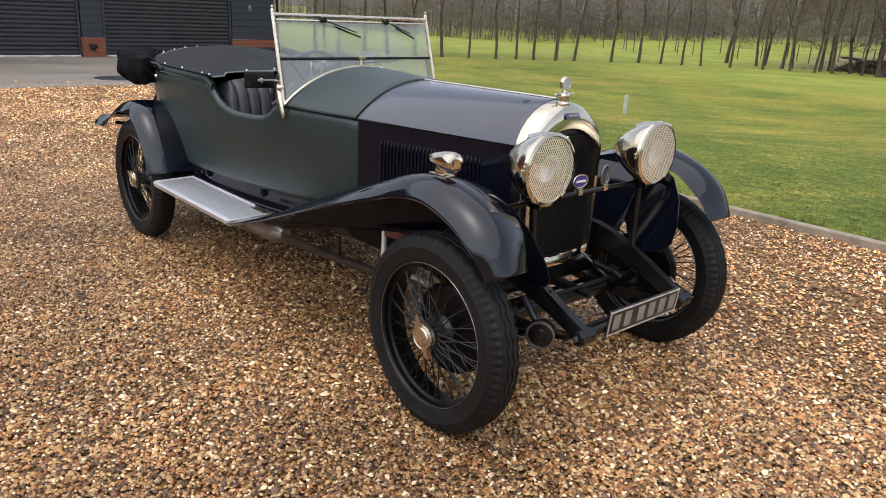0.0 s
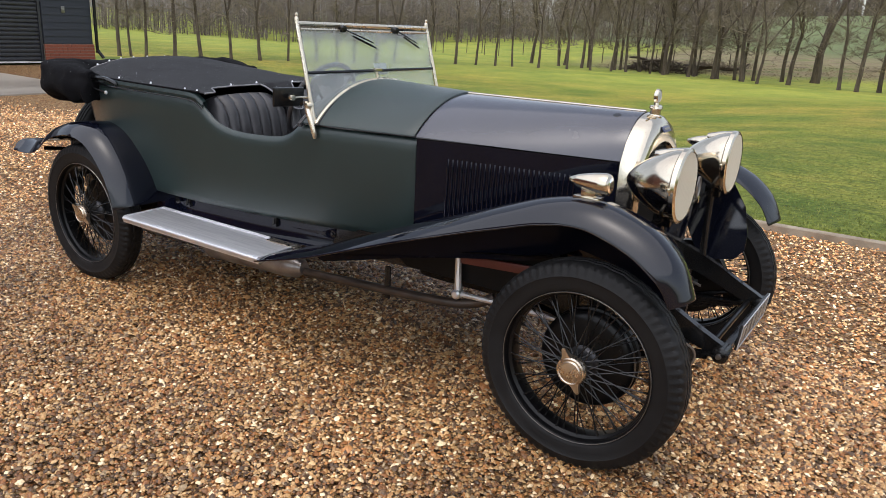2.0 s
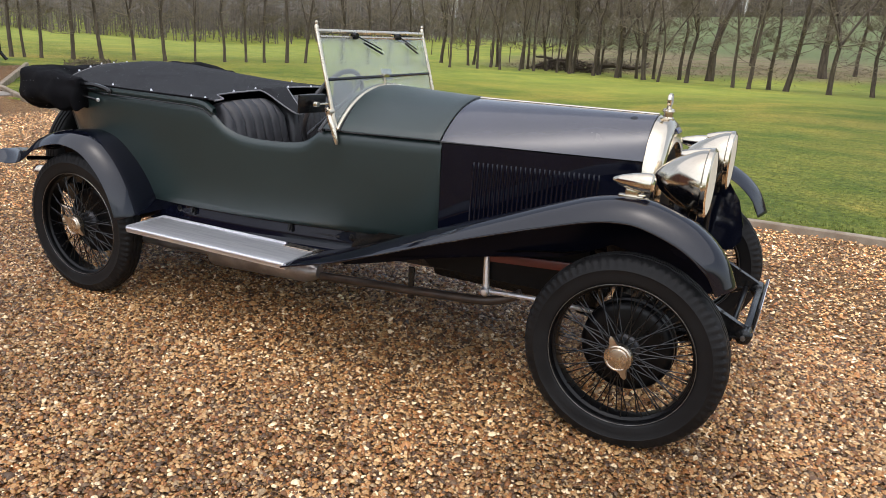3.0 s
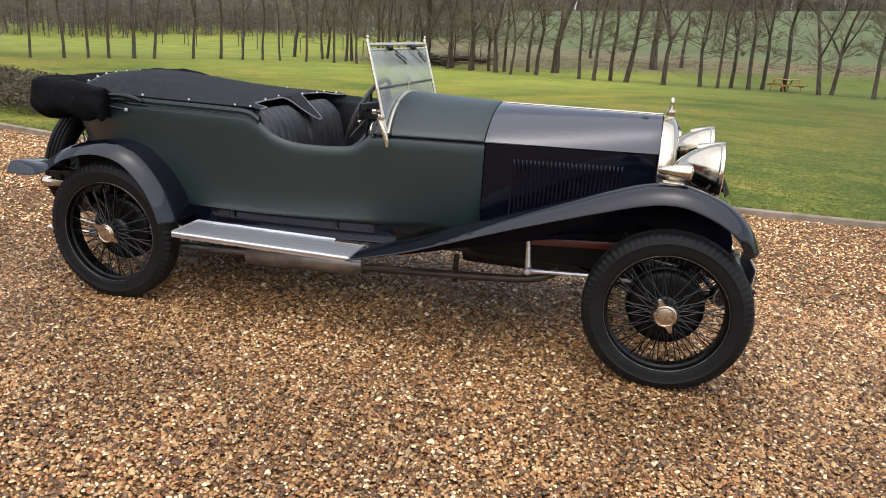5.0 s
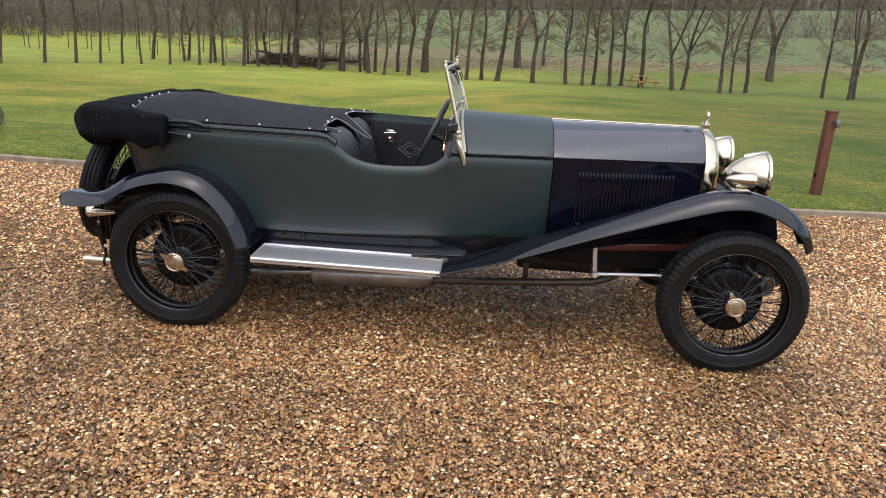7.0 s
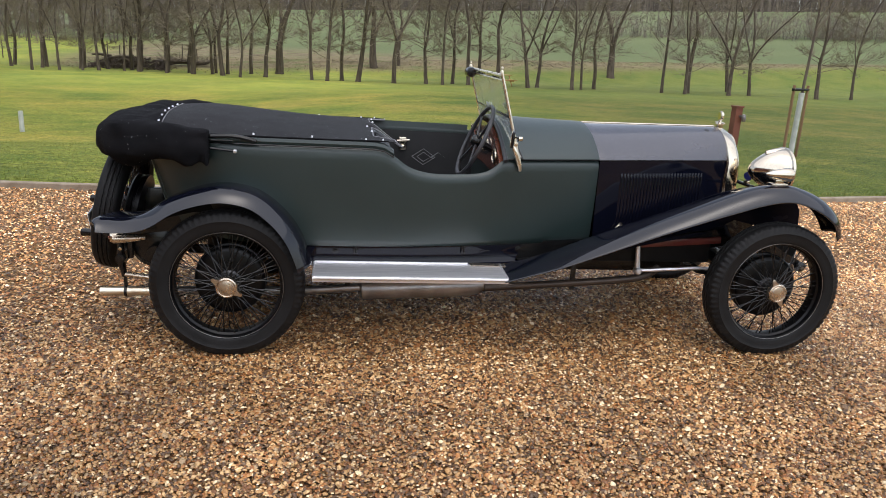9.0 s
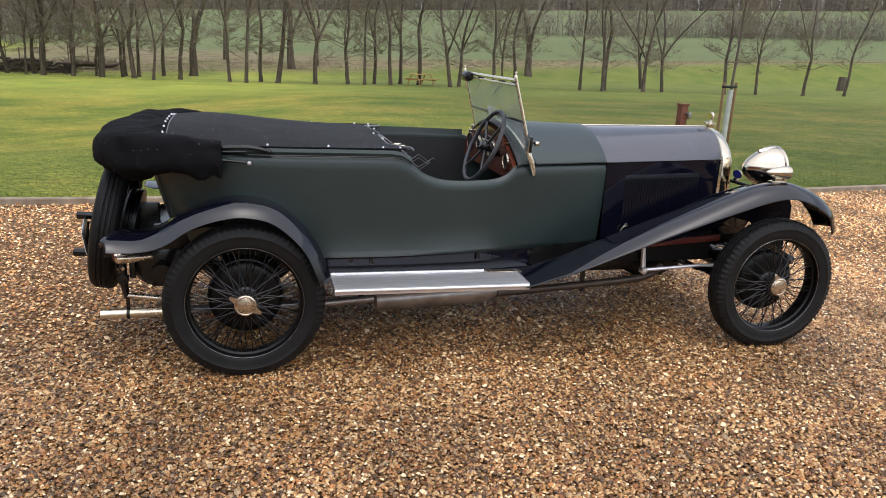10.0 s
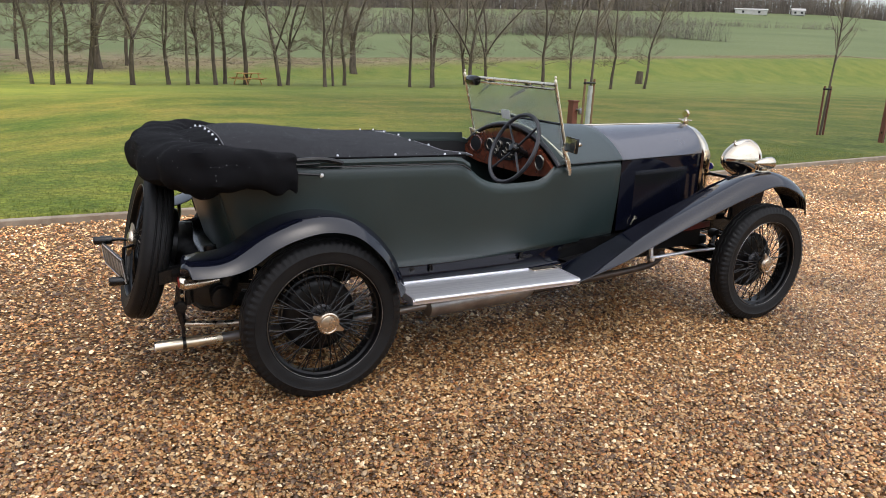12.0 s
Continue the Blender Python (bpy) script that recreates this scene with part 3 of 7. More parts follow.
def dome(rings, n):
    """A low rounded stone, open below: rings of (radius, height) and a crown point."""
    v = [(r * math.cos((k + 0.5 * i) * math.tau / n), r * math.sin((k + 0.5 * i) * math.tau / n), h) for i, (r, h) in enumerate(rings) for k in range(n)] + [(0, 0, 1.0)]
    f = []
    for i in range(len(rings) - 1):
        for k in range(n):
            a, c = i * n + k, i * n + (k + 1) % n
            f += [(a, c, a + n), (c, c + n, a + n)]
    last = (len(rings) - 1) * n
    f += [(last + k, last + (k + 1) % n, len(v) - 1) for k in range(n)]
    return np.array(v, float), np.array(f)


def bead():
    """A rounded stone of ten faces: six corners round its foot and three on its crown."""
    v = [(math.cos(k * math.tau / 6), math.sin(k * math.tau / 6), -0.12) for k in range(6)] + [(0.62 * math.cos((2 * k + 0.5) * math.tau / 6), 0.62 * math.sin((2 * k + 0.5) * math.tau / 6), 0.78) for k in range(3)]
    f = []
    for k in range(3):
        a, b, c, up, back = 2 * k, 2 * k + 1, (2 * k + 2) % 6, 6 + k, 6 + (k + 1) % 3
        f += [(a, b, up), (b, c, back), (b, back, up)]
    return np.array(v, float), np.array(f + [(6, 7, 8)])


BEAD, CONE, ROUND = bead(), dome([(1.0, -0.1)], 5), dome([(1.0, -0.1)], 6)
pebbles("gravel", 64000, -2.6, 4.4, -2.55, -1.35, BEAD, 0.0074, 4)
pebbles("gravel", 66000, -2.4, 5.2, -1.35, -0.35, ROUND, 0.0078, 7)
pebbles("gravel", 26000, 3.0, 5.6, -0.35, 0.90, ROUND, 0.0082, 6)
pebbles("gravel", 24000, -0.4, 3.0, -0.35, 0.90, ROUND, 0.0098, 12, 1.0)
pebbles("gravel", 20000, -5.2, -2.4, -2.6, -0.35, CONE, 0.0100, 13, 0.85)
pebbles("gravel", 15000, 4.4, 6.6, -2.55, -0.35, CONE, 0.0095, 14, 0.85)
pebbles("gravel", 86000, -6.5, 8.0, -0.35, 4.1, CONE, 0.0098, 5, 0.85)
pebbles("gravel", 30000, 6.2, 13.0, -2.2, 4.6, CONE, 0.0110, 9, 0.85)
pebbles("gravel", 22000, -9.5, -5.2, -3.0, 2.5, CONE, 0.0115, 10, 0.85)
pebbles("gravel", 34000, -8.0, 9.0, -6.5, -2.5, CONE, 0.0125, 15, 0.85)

# kerb of short concrete lengths
kerb_bm = bmesh.new()
kerb_rows = []
for (x0, y0), (x1, y1) in zip(KERB[2:], KERB[3:]):
    kerb_rows += [((x0 + (x1 - x0) * i / 4), (y0 + (y1 - y0) * i / 4)) for i in range(4)]
kerb_rings = []
for i, (x, y) in enumerate(kerb_rows):
    (xa, ya), (xb, yb) = kerb_rows[max(i - 1, 0)], kerb_rows[min(i + 1, len(kerb_rows) - 1)]
    run = math.hypot(xb - xa, yb - ya)
    nx, ny = -(yb - ya) / run, (xb - xa) / run
    kerb_rings.append([(x + nx * q, y + ny * q, z) for q, z in ((-0.04, -0.08), (-0.04, 0.046), (-0.03, 0.055), (0.035, 0.055), (0.045, 0.046), (0.045, -0.08))])
loft(kerb_bm, kerb_rings)
kerb = link_mesh("kerb", kerb_bm, M["kerb"])
tagged(kerb, "low weathered concrete edging between gravel and lawn", "kerb", kind="structure")

# tufts of longer grass where the lawn meets the kerb
def grass(name, count, seed, reach, size):
    rng = np.random.default_rng(seed)
    x = rng.uniform(-9, 14, count)
    off = rng.exponential(reach, count)
    y = np.interp(x, [k[0] for k in KERB], [k[1] for k in KERB]) + 0.05 + off
    z = np.array([land(a, b) for a, b in zip(x, y)])
    h = size * rng.uniform(0.006, 0.016, count) * np.where(off < 0.2, 1.7, 1.0)
    a, w, lean = rng.uniform(0, math.tau, count), size * rng.uniform(0.003, 0.007, count), rng.normal(0, 1.3, count)
    dx, dy = np.cos(a), np.sin(a)
    v = np.stack([np.stack([x - dx * w, y - dy * w, z - 0.01], 1), np.stack([x + dx * w, y + dy * w, z - 0.01], 1),
                  np.stack([x + dy * h * lean, y - dx * h * lean, z + h], 1)], 1).reshape(-1, 3)
    me = bpy.data.meshes.new(name)
    me.from_pydata(v.tolist(), [], np.arange(count * 3).reshape(-1, 3).tolist())
    me.materials.append(M["blade"])
    return tagged(new(name, me), "short green and straw-coloured grass blades", "grass", kind="stuff")


grass("grass", 26000, 8, 1.2, 1.0)
grass("grass", 60000, 18, 5.0, 1.5)

# ---- barn with roller doors ----
SHED_X = -14.6
slab = link_mesh("concrete_apron", box(bmesh.new(), (5.9, 10.1, 0.10), (SHED_X + 2.95, -0.15, -0.04), 0.01), M["slab"], smooth=False)
tagged(slab, "wet grey-brown concrete apron before the barn", "pavement", kind="structure")
cover = link_mesh("manhole_cover", lathe(bmesh.new(), [(0.0, 0.0), (0.40, 0.0), (0.42, -0.01), (0.42, -0.03)], 28, Matrix.Translation((-9.7, 2.35, 0.018))), M["shutter"])
tagged(cover, "dark round cast-iron cover in the concrete", "manhole cover")
barn = thing("barn", "dark weatherboarded barn with black roller shutters on a brick plinth", "barn", at=(SHED_X, 0, 0))


def barn_part(name, size, at, mat, label="", bevel=0.0):
    return part(name, box(bmesh.new(), size, at, bevel), mat, barn, label)


barn_part("wall", (0.2, 0.50, 3.2), (-0.13, 3.47, 1.62), M["board"])
barn_part("wall", (0.2, 1.28, 3.2), (-0.13, 7.72, 1.62), M["board"])
barn_part("wall", (0.2, 2.6, 3.2), (-0.13, -1.45, 1.62), M["board"])
barn_part("lintel", (0.2, 11.1, 0.7), (-0.13, 2.8, 2.87), M["board"])
barn_part("side_wall", (9.0, 0.2, 3.2), (-4.73, 8.25, 1.62), M["board"])
barn_part("side_wall", (9.0, 0.2, 3.2), (-4.73, -2.65, 1.62), M["board"])
barn_part("back_wall", (0.2, 11.1, 3.2), (-9.13, 2.8, 1.62), M["board"])
roof = bmesh.new()
prism(roof, [(0.35, 3.2), (-4.65, 5.9), (-9.6, 3.2), (-9.6, 3.08), (-4.65, 5.75), (0.35, 3.08)], -3.0, 8.6, "y")
part("roof", roof, M["slate"], barn, "grey slate roof", smooth=False)
for y0, y1 in ((-0.12, 3.20), (3.73, 7.07)):
    frame_ob = barn_part("shutter", (0.04, y1 - y0 - 0.02, 2.5), (-0.12, (y0 + y1) / 2, 1.25), M["shutter"], "dark grey roller shutter")
    slat = bmesh.new()
    loft(slat, [[(0.0, -(y1 - y0) / 2 + 0.05 + (y1 - y0 - 0.1) * s, -0.046), (0.022, -(y1 - y0) / 2 + 0.05 + (y1 - y0 - 0.1) * s, -0.03), (0.028, -(y1 - y0) / 2 + 0.05 + (y1 - y0 - 0.1) * s, 0.0),
                 (0.022, -(y1 - y0) / 2 + 0.05 + (y1 - y0 - 0.1) * s, 0.03), (0.0, -(y1 - y0) / 2 + 0.05 + (y1 - y0 - 0.1) * s, 0.046)] for s in (0, 1)])
    first = part("slat", slat, M["shutter"], frame_ob)
    first.location = (-0.098, (y0 + y1) / 2, 0.10)
    for k in range(1, 25):
        s = new("slat", first.data)
        s.parent, s.location = frame_ob, (-0.098, (y0 + y1) / 2, 0.10 + 0.098 * k)
    for yy in (y0 + 0.03, y1 - 0.03):
        barn_part("guide_rail", (0.07, 0.06, 2.5), (-0.07, yy, 1.25), M["shutter"])
    barn_part("threshold", (0.06, y1 - y0 - 0.08, 0.035), (-0.06, (y0 + y1) / 2, 0.028), M["sill"], "pale threshold strip")
board = bmesh.new()
prism(board, [(0.0, 0.0), (0.026, 0.0), (0.010, 0.175), (0.0, 0.175)], -0.5, 0.5, "y")
board_ob = None
for y0, y1 in ((3.23, 3.71), (7.09, 8.34)):
    for k in range(16):
        if board_ob is None:
            board_ob = part("weatherboard", board, M["board"], barn, smooth=False)
            b = board_ob
        else:
            b = new("weatherboard", board_ob.data)
            b.parent = barn
        b.location, b.scale = (-0.03, (y0 + y1) / 2, 0.47 + 0.17 * k), (1, y1 - y0, 1)
brick_mesh = None
for y0, y1 in ((3.20, 3.73), (7.07, 8.36)):
    barn_part("plinth", (0.26, y1 - y0 - 0.01, 0.455), (-0.10, (y0 + y1) / 2, 0.23), M["mortar"])
    for c in range(6):
        y = y0 + (0.0 if c % 2 else -0.11)
        while y < y1 - 0.02:
            a, e = max(y, y0), min(y + 0.215, y1)
            if e - a > 0.04:
                if brick_mesh is None:
                    first = part("brick", box(bmesh.new(), (0.03, 1.0, 0.065), (0, 0, 0)), M["brick"], barn, smooth=False)
                    brick_mesh, bk = first.data, first
                else:
                    bk = new("brick", brick_mesh)
                    bk.parent = barn
                bk.location, bk.scale = (0.025, (a + e) / 2, 0.045 + 0.075 * c), (1, e - a, 1)
            y += 0.225
part("wall_lamp", box(box(bmesh.new(), (0.10, 0.17, 0.10), (0.09, 3.43, 0.27), 0.02), (0.06, 0.10, 0.05), (0.06, 3.43, 0.19), 0.01), M["black"], barn, "small black box on the brick pier")
pipe = bmesh.new()
tube(pipe, spline([(0.06, 8.42, 3.1), (0.06, 8.42, 0.5), (0.07, 8.44, 0.3), (0.16, 8.52, 0.12)], 5), 0.04, 10)
part("downpipe", pipe, M["black"], barn, "black plastic downpipe")
sign = bmesh.new()
box(sign, (0.015, 0.09, 0.16), (0.0, 7.62, 1.28), 0.003)
part("small_plate", sign, M["steel"], barn, "small pale metal plate")


# ---- trees ----
def spike(bm, a, b, r):
    """A thin tapering three-sided twig."""
    a, b = Vector(a), Vector(b)
    d = (b - a).normalized()
    s = d.orthogonal().normalized()
    u = d.cross(s)
    ring = [bm.verts.new(a + (s * math.cos(t) + u * math.sin(t)) * r) for t in (0, 2.094, 4.189)]
    tip = bm.verts.new(b)
    for i in range(3):
        bm.faces.new((ring[i], ring[(i + 1) % 3], tip))


def flake(bm, a, b, r):
    """The thinnest twig: one narrow blade."""
    a, b = Vector(a), Vector(b)
    s = (b - a).orthogonal().normalized() * r
    bm.faces.new((bm.verts.new(a - s), bm.verts.new(a + s), bm.verts.new(b)))


def bare_tree(rng, tall, girth, low):
    """Meshes of a leafless tree: the trunk, which may fork into leaders, and the crown of crooked limbs and twigs."""
    trunk, crown = bmesh.new(), bmesh.new()

    def wander(start, way, length, bend, steps):
        pts, d = [Vector(start)], Vector(way).normalized()
        for _ in range(steps):
            d = (d + Vector((rng.uniform(-bend, bend), rng.uniform(-bend, bend), rng.uniform(-bend, bend) * 0.5 + 0.04))).normalized()
            pts.append(pts[-1] + d * length / steps)
        return pts

    def along(pts, u):
        j = min(int(u * (len(pts) - 1)), len(pts) - 2)
        return pts[j].lerp(pts[j + 1], u * (len(pts) - 1) - j)

    def twigs(pts, n, reach):
        for _ in range(n):
            o = along(pts, rng.uniform(0.25, 1.0))
            d = (pts[-1] - pts[0]).normalized()
            t = (d * 0.8 + Vector((rng.uniform(-1, 1), rng.uniform(-1, 1), rng.uniform(-0.4, 0.9)))).normalized() * reach * rng.uniform(0.4, 1.2)
            spike(crown, o, o + t, 0.010)
            for _ in range(5):
                o2 = o + t * rng.uniform(0.15, 0.95)
                t2 = (t.normalized() * 0.8 + Vector((rng.uniform(-1, 1), rng.uniform(-1, 1), rng.uniform(-0.6, 0.8)))).normalized() * reach * rng.uniform(0.25, 0.75)
                flake(crown, o2, o2 + t2, 0.010)

    fork = rng.uniform(2.2, 4.0)
    stem = wander((0, 0, -0.15), (rng.uniform(-0.09, 0.07), rng.uniform(-0.06, 0.06), 1), fork, 0.07, 6)
    tube(trunk, stem, [girth * (1.22 if i == 0 else 1.0 - 0.05 * i) for i in range(7)], 7)
    leaders = []
    for k in range(rng.choice((1, 2, 2, 3))):
        out = 0.10 if k == 0 else 0.42
        a = rng.uniform(0, math.tau)
        pts = wander(stem[-1], (math.cos(a) * out, math.sin(a) * out, 1), tall - fork - 1.2 * k, 0.16, 9)
        r0 = girth * (0.68 if k == 0 else 0.46)
        tube(trunk, pts, [r0 * (1 - i / 9.6) for i in range(10)], 6)
        leaders.append((pts, r0))
    for k in range(7):
        p = along(stem, rng.uniform(low / fork, 1.0))
        a = rng.uniform(0, math.tau)
        pts = wander(p, (math.cos(a), math.sin(a), rng.uniform(-0.15, 0.6)), rng.uniform(0.8, 2.6), 0.30, 4)
        tube(crown, pts, [girth * rng.uniform(0.10, 0.22), 0.014, 0.010, 0.006, 0.003], 4, caps=False)
        twigs(pts, 9, 0.7)
    for pts, r0 in leaders:
        for k in range(30 // len(leaders) + 4):
            u = rng.random() ** 1.3
            p = along(pts, u * 0.97)
            a = rng.uniform(0, math.tau)
            limb = wander(p, (math.cos(a), math.sin(a), rng.uniform(0.15, 1.3)), (1.15 - 0.7 * u) * rng.uniform(1.2, 3.4), 0.28, 5)
            tube(crown, limb, [r0 * 0.40 * (1 - 0.6 * u), 0.020, 0.014, 0.010, 0.006, 0.003], 4, caps=False)
            twigs(limb, 10, 0.8)
    return trunk, crown


tree_rng = random.Random(11)
FOREST = []
for v in range(8):
    t_ob = thing("tree", "tall leafless tree with a slim brown trunk in a row", "tree", "row of bare trees")
    tr, cr = bare_tree(tree_rng, tree_rng.uniform(10.0, 13.0), tree_rng.uniform(0.10, 0.155), tree_rng.uniform(1.4, 2.1))
    part("trunk", tr, M["bark"], t_ob)
    part("crown", cr, M["twig"], t_ob, "bare branching limbs and twigs")
    FOREST.append(t_ob)
ROW_LEFT = [(-32.8, 21.0), (-32.5, 21.5), (-32.1, 22.1), (-31.4, 23.4), (-30.7, 24.6), (-29.9, 26.0), (-29.1, 27.4), (-28.3, 28.8), (-27.4, 30.2), (-26.8, 31.3), (-26.2, 32.2), (-25.5, 33.4), (-24.9, 34.4),
            (-23.7, 36.5), (-22.8, 38.1), (-22.0, 39.3), (-21.3, 40.6), (-20.6, 41.7), (-19.6, 43.5), (-18.4, 45.5), (-17.4, 47.2), (-16.5, 48.7), (-15.8, 49.9), (-14.7, 51.8)]
ROW_MID = [(-13.6, 51.5), (-12.4, 55.0), (-11.6, 50.8), (-10.2, 53.0), (-9.6, 49.6), (-8.6, 51.5), (-7.4, 48.2), (-6.0, 45.8), (-4.6, 48.0), (-1.4, 45.0), (-0.4, 43.8), (0.5, 46.5), (1.5, 45.0), (3.8, 44.0), (6.0, 45.2),
           (6.9, 44.0), (7.9, 46.5), (8.8, 45.2), (9.9, 47.8), (10.9, 46.2), (12.4, 43.4), (13.4, 45.2), (14.9, 42.0), (16.0, 43.6)]
ROW_RIGHT = [(17.4, 45.2), (21.1, 42.6), (22.2, 41.6), (23.1, 43.2), (25.3, 41.8), (27.4, 43.0), (30.8, 40.8), (33.8, 41.6), (37.2, 41.1), (41.4, 42.0), (-2.4, 66.0), (5.4, 63.0), (28.5, 48.0)]
BEHIND = [(-25.6, 54.0), (-24.2, 57.5), (-22.6, 53.0), (-21.4, 56.2), (-20.2, 52.0), (-19.0, 57.0), (-18.1, 53.4), (-16.9, 55.8), (-15.4, 56.6), (-14.2, 54.2), (-12.9, 57.4), (-11.0, 55.4), (-9.2, 56.8), (-7.9, 54.0), (-6.6, 57.2)]
used = set()
for i, (x, y) in enumerate(ROW_LEFT + ROW_MID + ROW_RIGHT + BEHIND):
    src = FOREST[i % 8]
    m = Matrix.Translation((x, y, land(x, y) - 0.05)) @ Matrix.Rotation(tree_rng.uniform(0, math.tau), 4, "Z")
    size = tree_rng.uniform(0.85, 1.15)
    slim = 0.72 if i < len(ROW_LEFT) else 1.05
    if i % 8 not in used:
        used.add(i % 8)
        src.matrix_basis = m @ Matrix.Diagonal((size * slim, size * slim, size, 1))
    else:
        made = copy_thing(src, m)
        made.scale = (size * slim, size * slim, size)
oak = thing("tree", "old broad leafless tree with a thick trunk", "tree", at=(3.2, 62.0, land(3.2, 62.0) - 0.1))
tr, cr = bare_tree(tree_rng, 13.0, 0.36, 1.9)
part("trunk", tr, M["bark"], oak)
part("crown", cr, M["twig"], oak, "bare branching limbs and twigs")
for x, y in ((24.0, 60.5), (-4.5, 58.0)):
    o2 = copy_thing(oak, Matrix.Translation((x, y, land(x, y) - 0.1)) @ Matrix.Rotation(x, 4, "Z"))

# far bare woodland, hedges and the wooded skyline as one mass of stems and twigs
def thicket(count, xs, ys, tall, twigs, girth, seed, clumps=0.0):
    """Stems and twigs, each one a narrow blade, over a stretch of land; returns their corners."""
    g = np.random.default_rng(seed)
    x, y = g.uniform(*xs, count), g.uniform(*ys, count)
    if clumps:
        keep = np.array([noise.noise((a * 0.035, b * 0.01, seed)) + g.uniform(-0.5, 0.5) for a, b in zip(x, y)]) > clumps - 0.5
        x, y = x[keep], y[keep]
    return stems(g, x, y, tall, twigs, girth)


def stems(g, x, y, tall, twigs, girth):
    n = len(x)
    z = np.array([land(a, b) for a, b in zip(x, y)])
    h, lean = g.uniform(*tall, n) * (0.75 + 0.5 * g.random(n)), g.uniform(-1.4, 1.4, n)
    foot = np.stack([x, y, z - 0.3], 1)
    out = [np.stack([foot - (girth * 0.45, 0, 0), foot + (girth * 0.45, 0, 0), foot + np.stack([lean, 0 * x, h + 0.3], 1)], 1)]
    for q in range(twigs):
        u = g.uniform(0.0, 0.97, n)
        a, reach = g.uniform(0, math.tau, n), g.uniform(0.6, 2.3, n) * (1.2 - u)
        o = np.stack([x + lean * u, y, z + u * h], 1)
        e = o + np.stack([reach * np.cos(a) * 1.3, reach * np.sin(a), g.uniform(-0.35, 0.65, n) * (0.5 + 0.10 * h)], 1)
        w = np.stack([np.sin(a) * 0.3 + 0.7, -np.cos(a) * 0.3, 0 * a], 1) * (girth * g.uniform(0.35, 0.75, n))[:, None]
        out.append(np.stack([o - w, o + w, e], 1))
    return np.concatenate(out).reshape(-1, 3)


def blades_mesh(name, corners, mat):
    me = bpy.data.meshes.new(name)
    n = len(corners) // 3
    me.vertices.add(n * 3)
    me.vertices.foreach_set("co", corners.astype(np.float32).ravel())
    me.loops.add(n * 3)
    me.loops.foreach_set("vertex_index", np.arange(n * 3, dtype=np.int32))
    me.polygons.add(n)
    me.polygons.foreach_set("loop_start", np.arange(0, n * 3, 3, dtype=np.int32))
    me.update(calc_edges=True)
    me.materials.append(mat)
    return new(name, me)


g = np.random.default_rng(21)
along, off = g.uniform(-1.4, 1.8, 1700), g.uniform(48, 95, 1700)
WOODS = np.concatenate([
    thicket(1900, (-150, -22), (84, 130), (5, 11), 40, 0.12, 1, 0.20),
    stems(g, -34 + 20 * along - 0.863 * off, 19 + 34 * along + 0.507 * off, (5, 11), 38, 0.16),
    thicket(5600, (-150, 560), (312, 345), (9, 15), 20, 0.75, 3),
    thicket(620, (40, 92), (118, 132), (2.5, 5.2), 42, 0.08, 4, 0.30),
    thicket(520, (88, 134), (116, 134), (3.0, 5.6), 46, 0.08, 5),
    thicket(1200, (-90, 330), (214, 221), (1.2, 3.4), 12, 0.17, 6, 0.30),
    thicket(360, (-60, 70), (-46, -36), (6, 11), 24, 0.16, 7)])
tagged(blades_mesh("far_woodland", WOODS, M["wood_far"]), "far brown leafless woodland beyond the fields", "woodland", kind="stuff")

# ---- the car: rear axle at x = 0, front axle at x = 3.05, its right side towards -y ----
WB, HUB_Z, TYRE_R, WHEEL_Y = 3.05, 0.386, 0.395, 0.72
car = thing("vintage_car", "dark green and navy open vintage tourer with wire wheels", "car")

WIDTH = [(-0.46, 0.430), (-0.40, 0.462), (-0.30, 0.508), (0.0, 0.585), (0.4, 0.610), (0.8, 0.605), (1.2, 0.570), (1.55, 0.515), (1.8, 0.465), (2.05, 0.413)]
TOP_CUT = [(-0.46, 1.105), (0.70, 1.105), (0.80, 1.095), (0.86, 1.06), (0.92, 1.015), (1.00, 0.985), (1.10, 0.972), (1.28, 0.974), (1.36, 0.985), (1.41, 1.01), (1.45, 1.045), (1.48, 1.053), (2.05, 1.052)]
TOP_PLAIN = [(-0.46, 1.105), (1.40, 1.10), (1.455, 1.09), (1.49, 1.056), (2.05, 1.052)]
LOW = [(-0.46, 0.60), (0.0, 0.572), (0.5, 0.557), (2.05, 0.565)]


def side_panel(bm, tops):
    rings = []
    stations = spread((-0.45, 0.66, 0.08), (0.66, 1.52, 0.02), (1.52, 2.05, 0.08))
    for x in stations:
        hi, lo, w = curve_through(tops, x), curve_through(LOW, x), curve_through(WIDTH, x)
        ring = []
        for k in range(15):
            s = k / 14
            z = lo + (hi - lo) * s
            back = max(0, 0.1 - x) / 0.55
            xx = x + back * (1.105 - z) * 0.28
            inset = 0.036 * (1 - s) ** 2 + (0.012 * max(0, s - 0.93) / 0.07)
            ring.append((xx, -(w - inset), z))
        rings.append(ring)
    return loft(bm, rings)


body = part("body", side_panel(bmesh.new(), TOP_CUT), M["green"], car, "dark green fabric-covered coachwork")
shell(body, 0.022, 1.0)
far_side = side_panel(bmesh.new(), TOP_PLAIN)
bmesh.ops.transform(far_side, matrix=MIRROR, verts=far_side.verts)
bmesh.ops.reverse_faces(far_side, faces=far_side.faces)
shell(part("side_panel", far_side, M["green"], body), 0.022, 1.0)
tail = bmesh.new()
rings = []
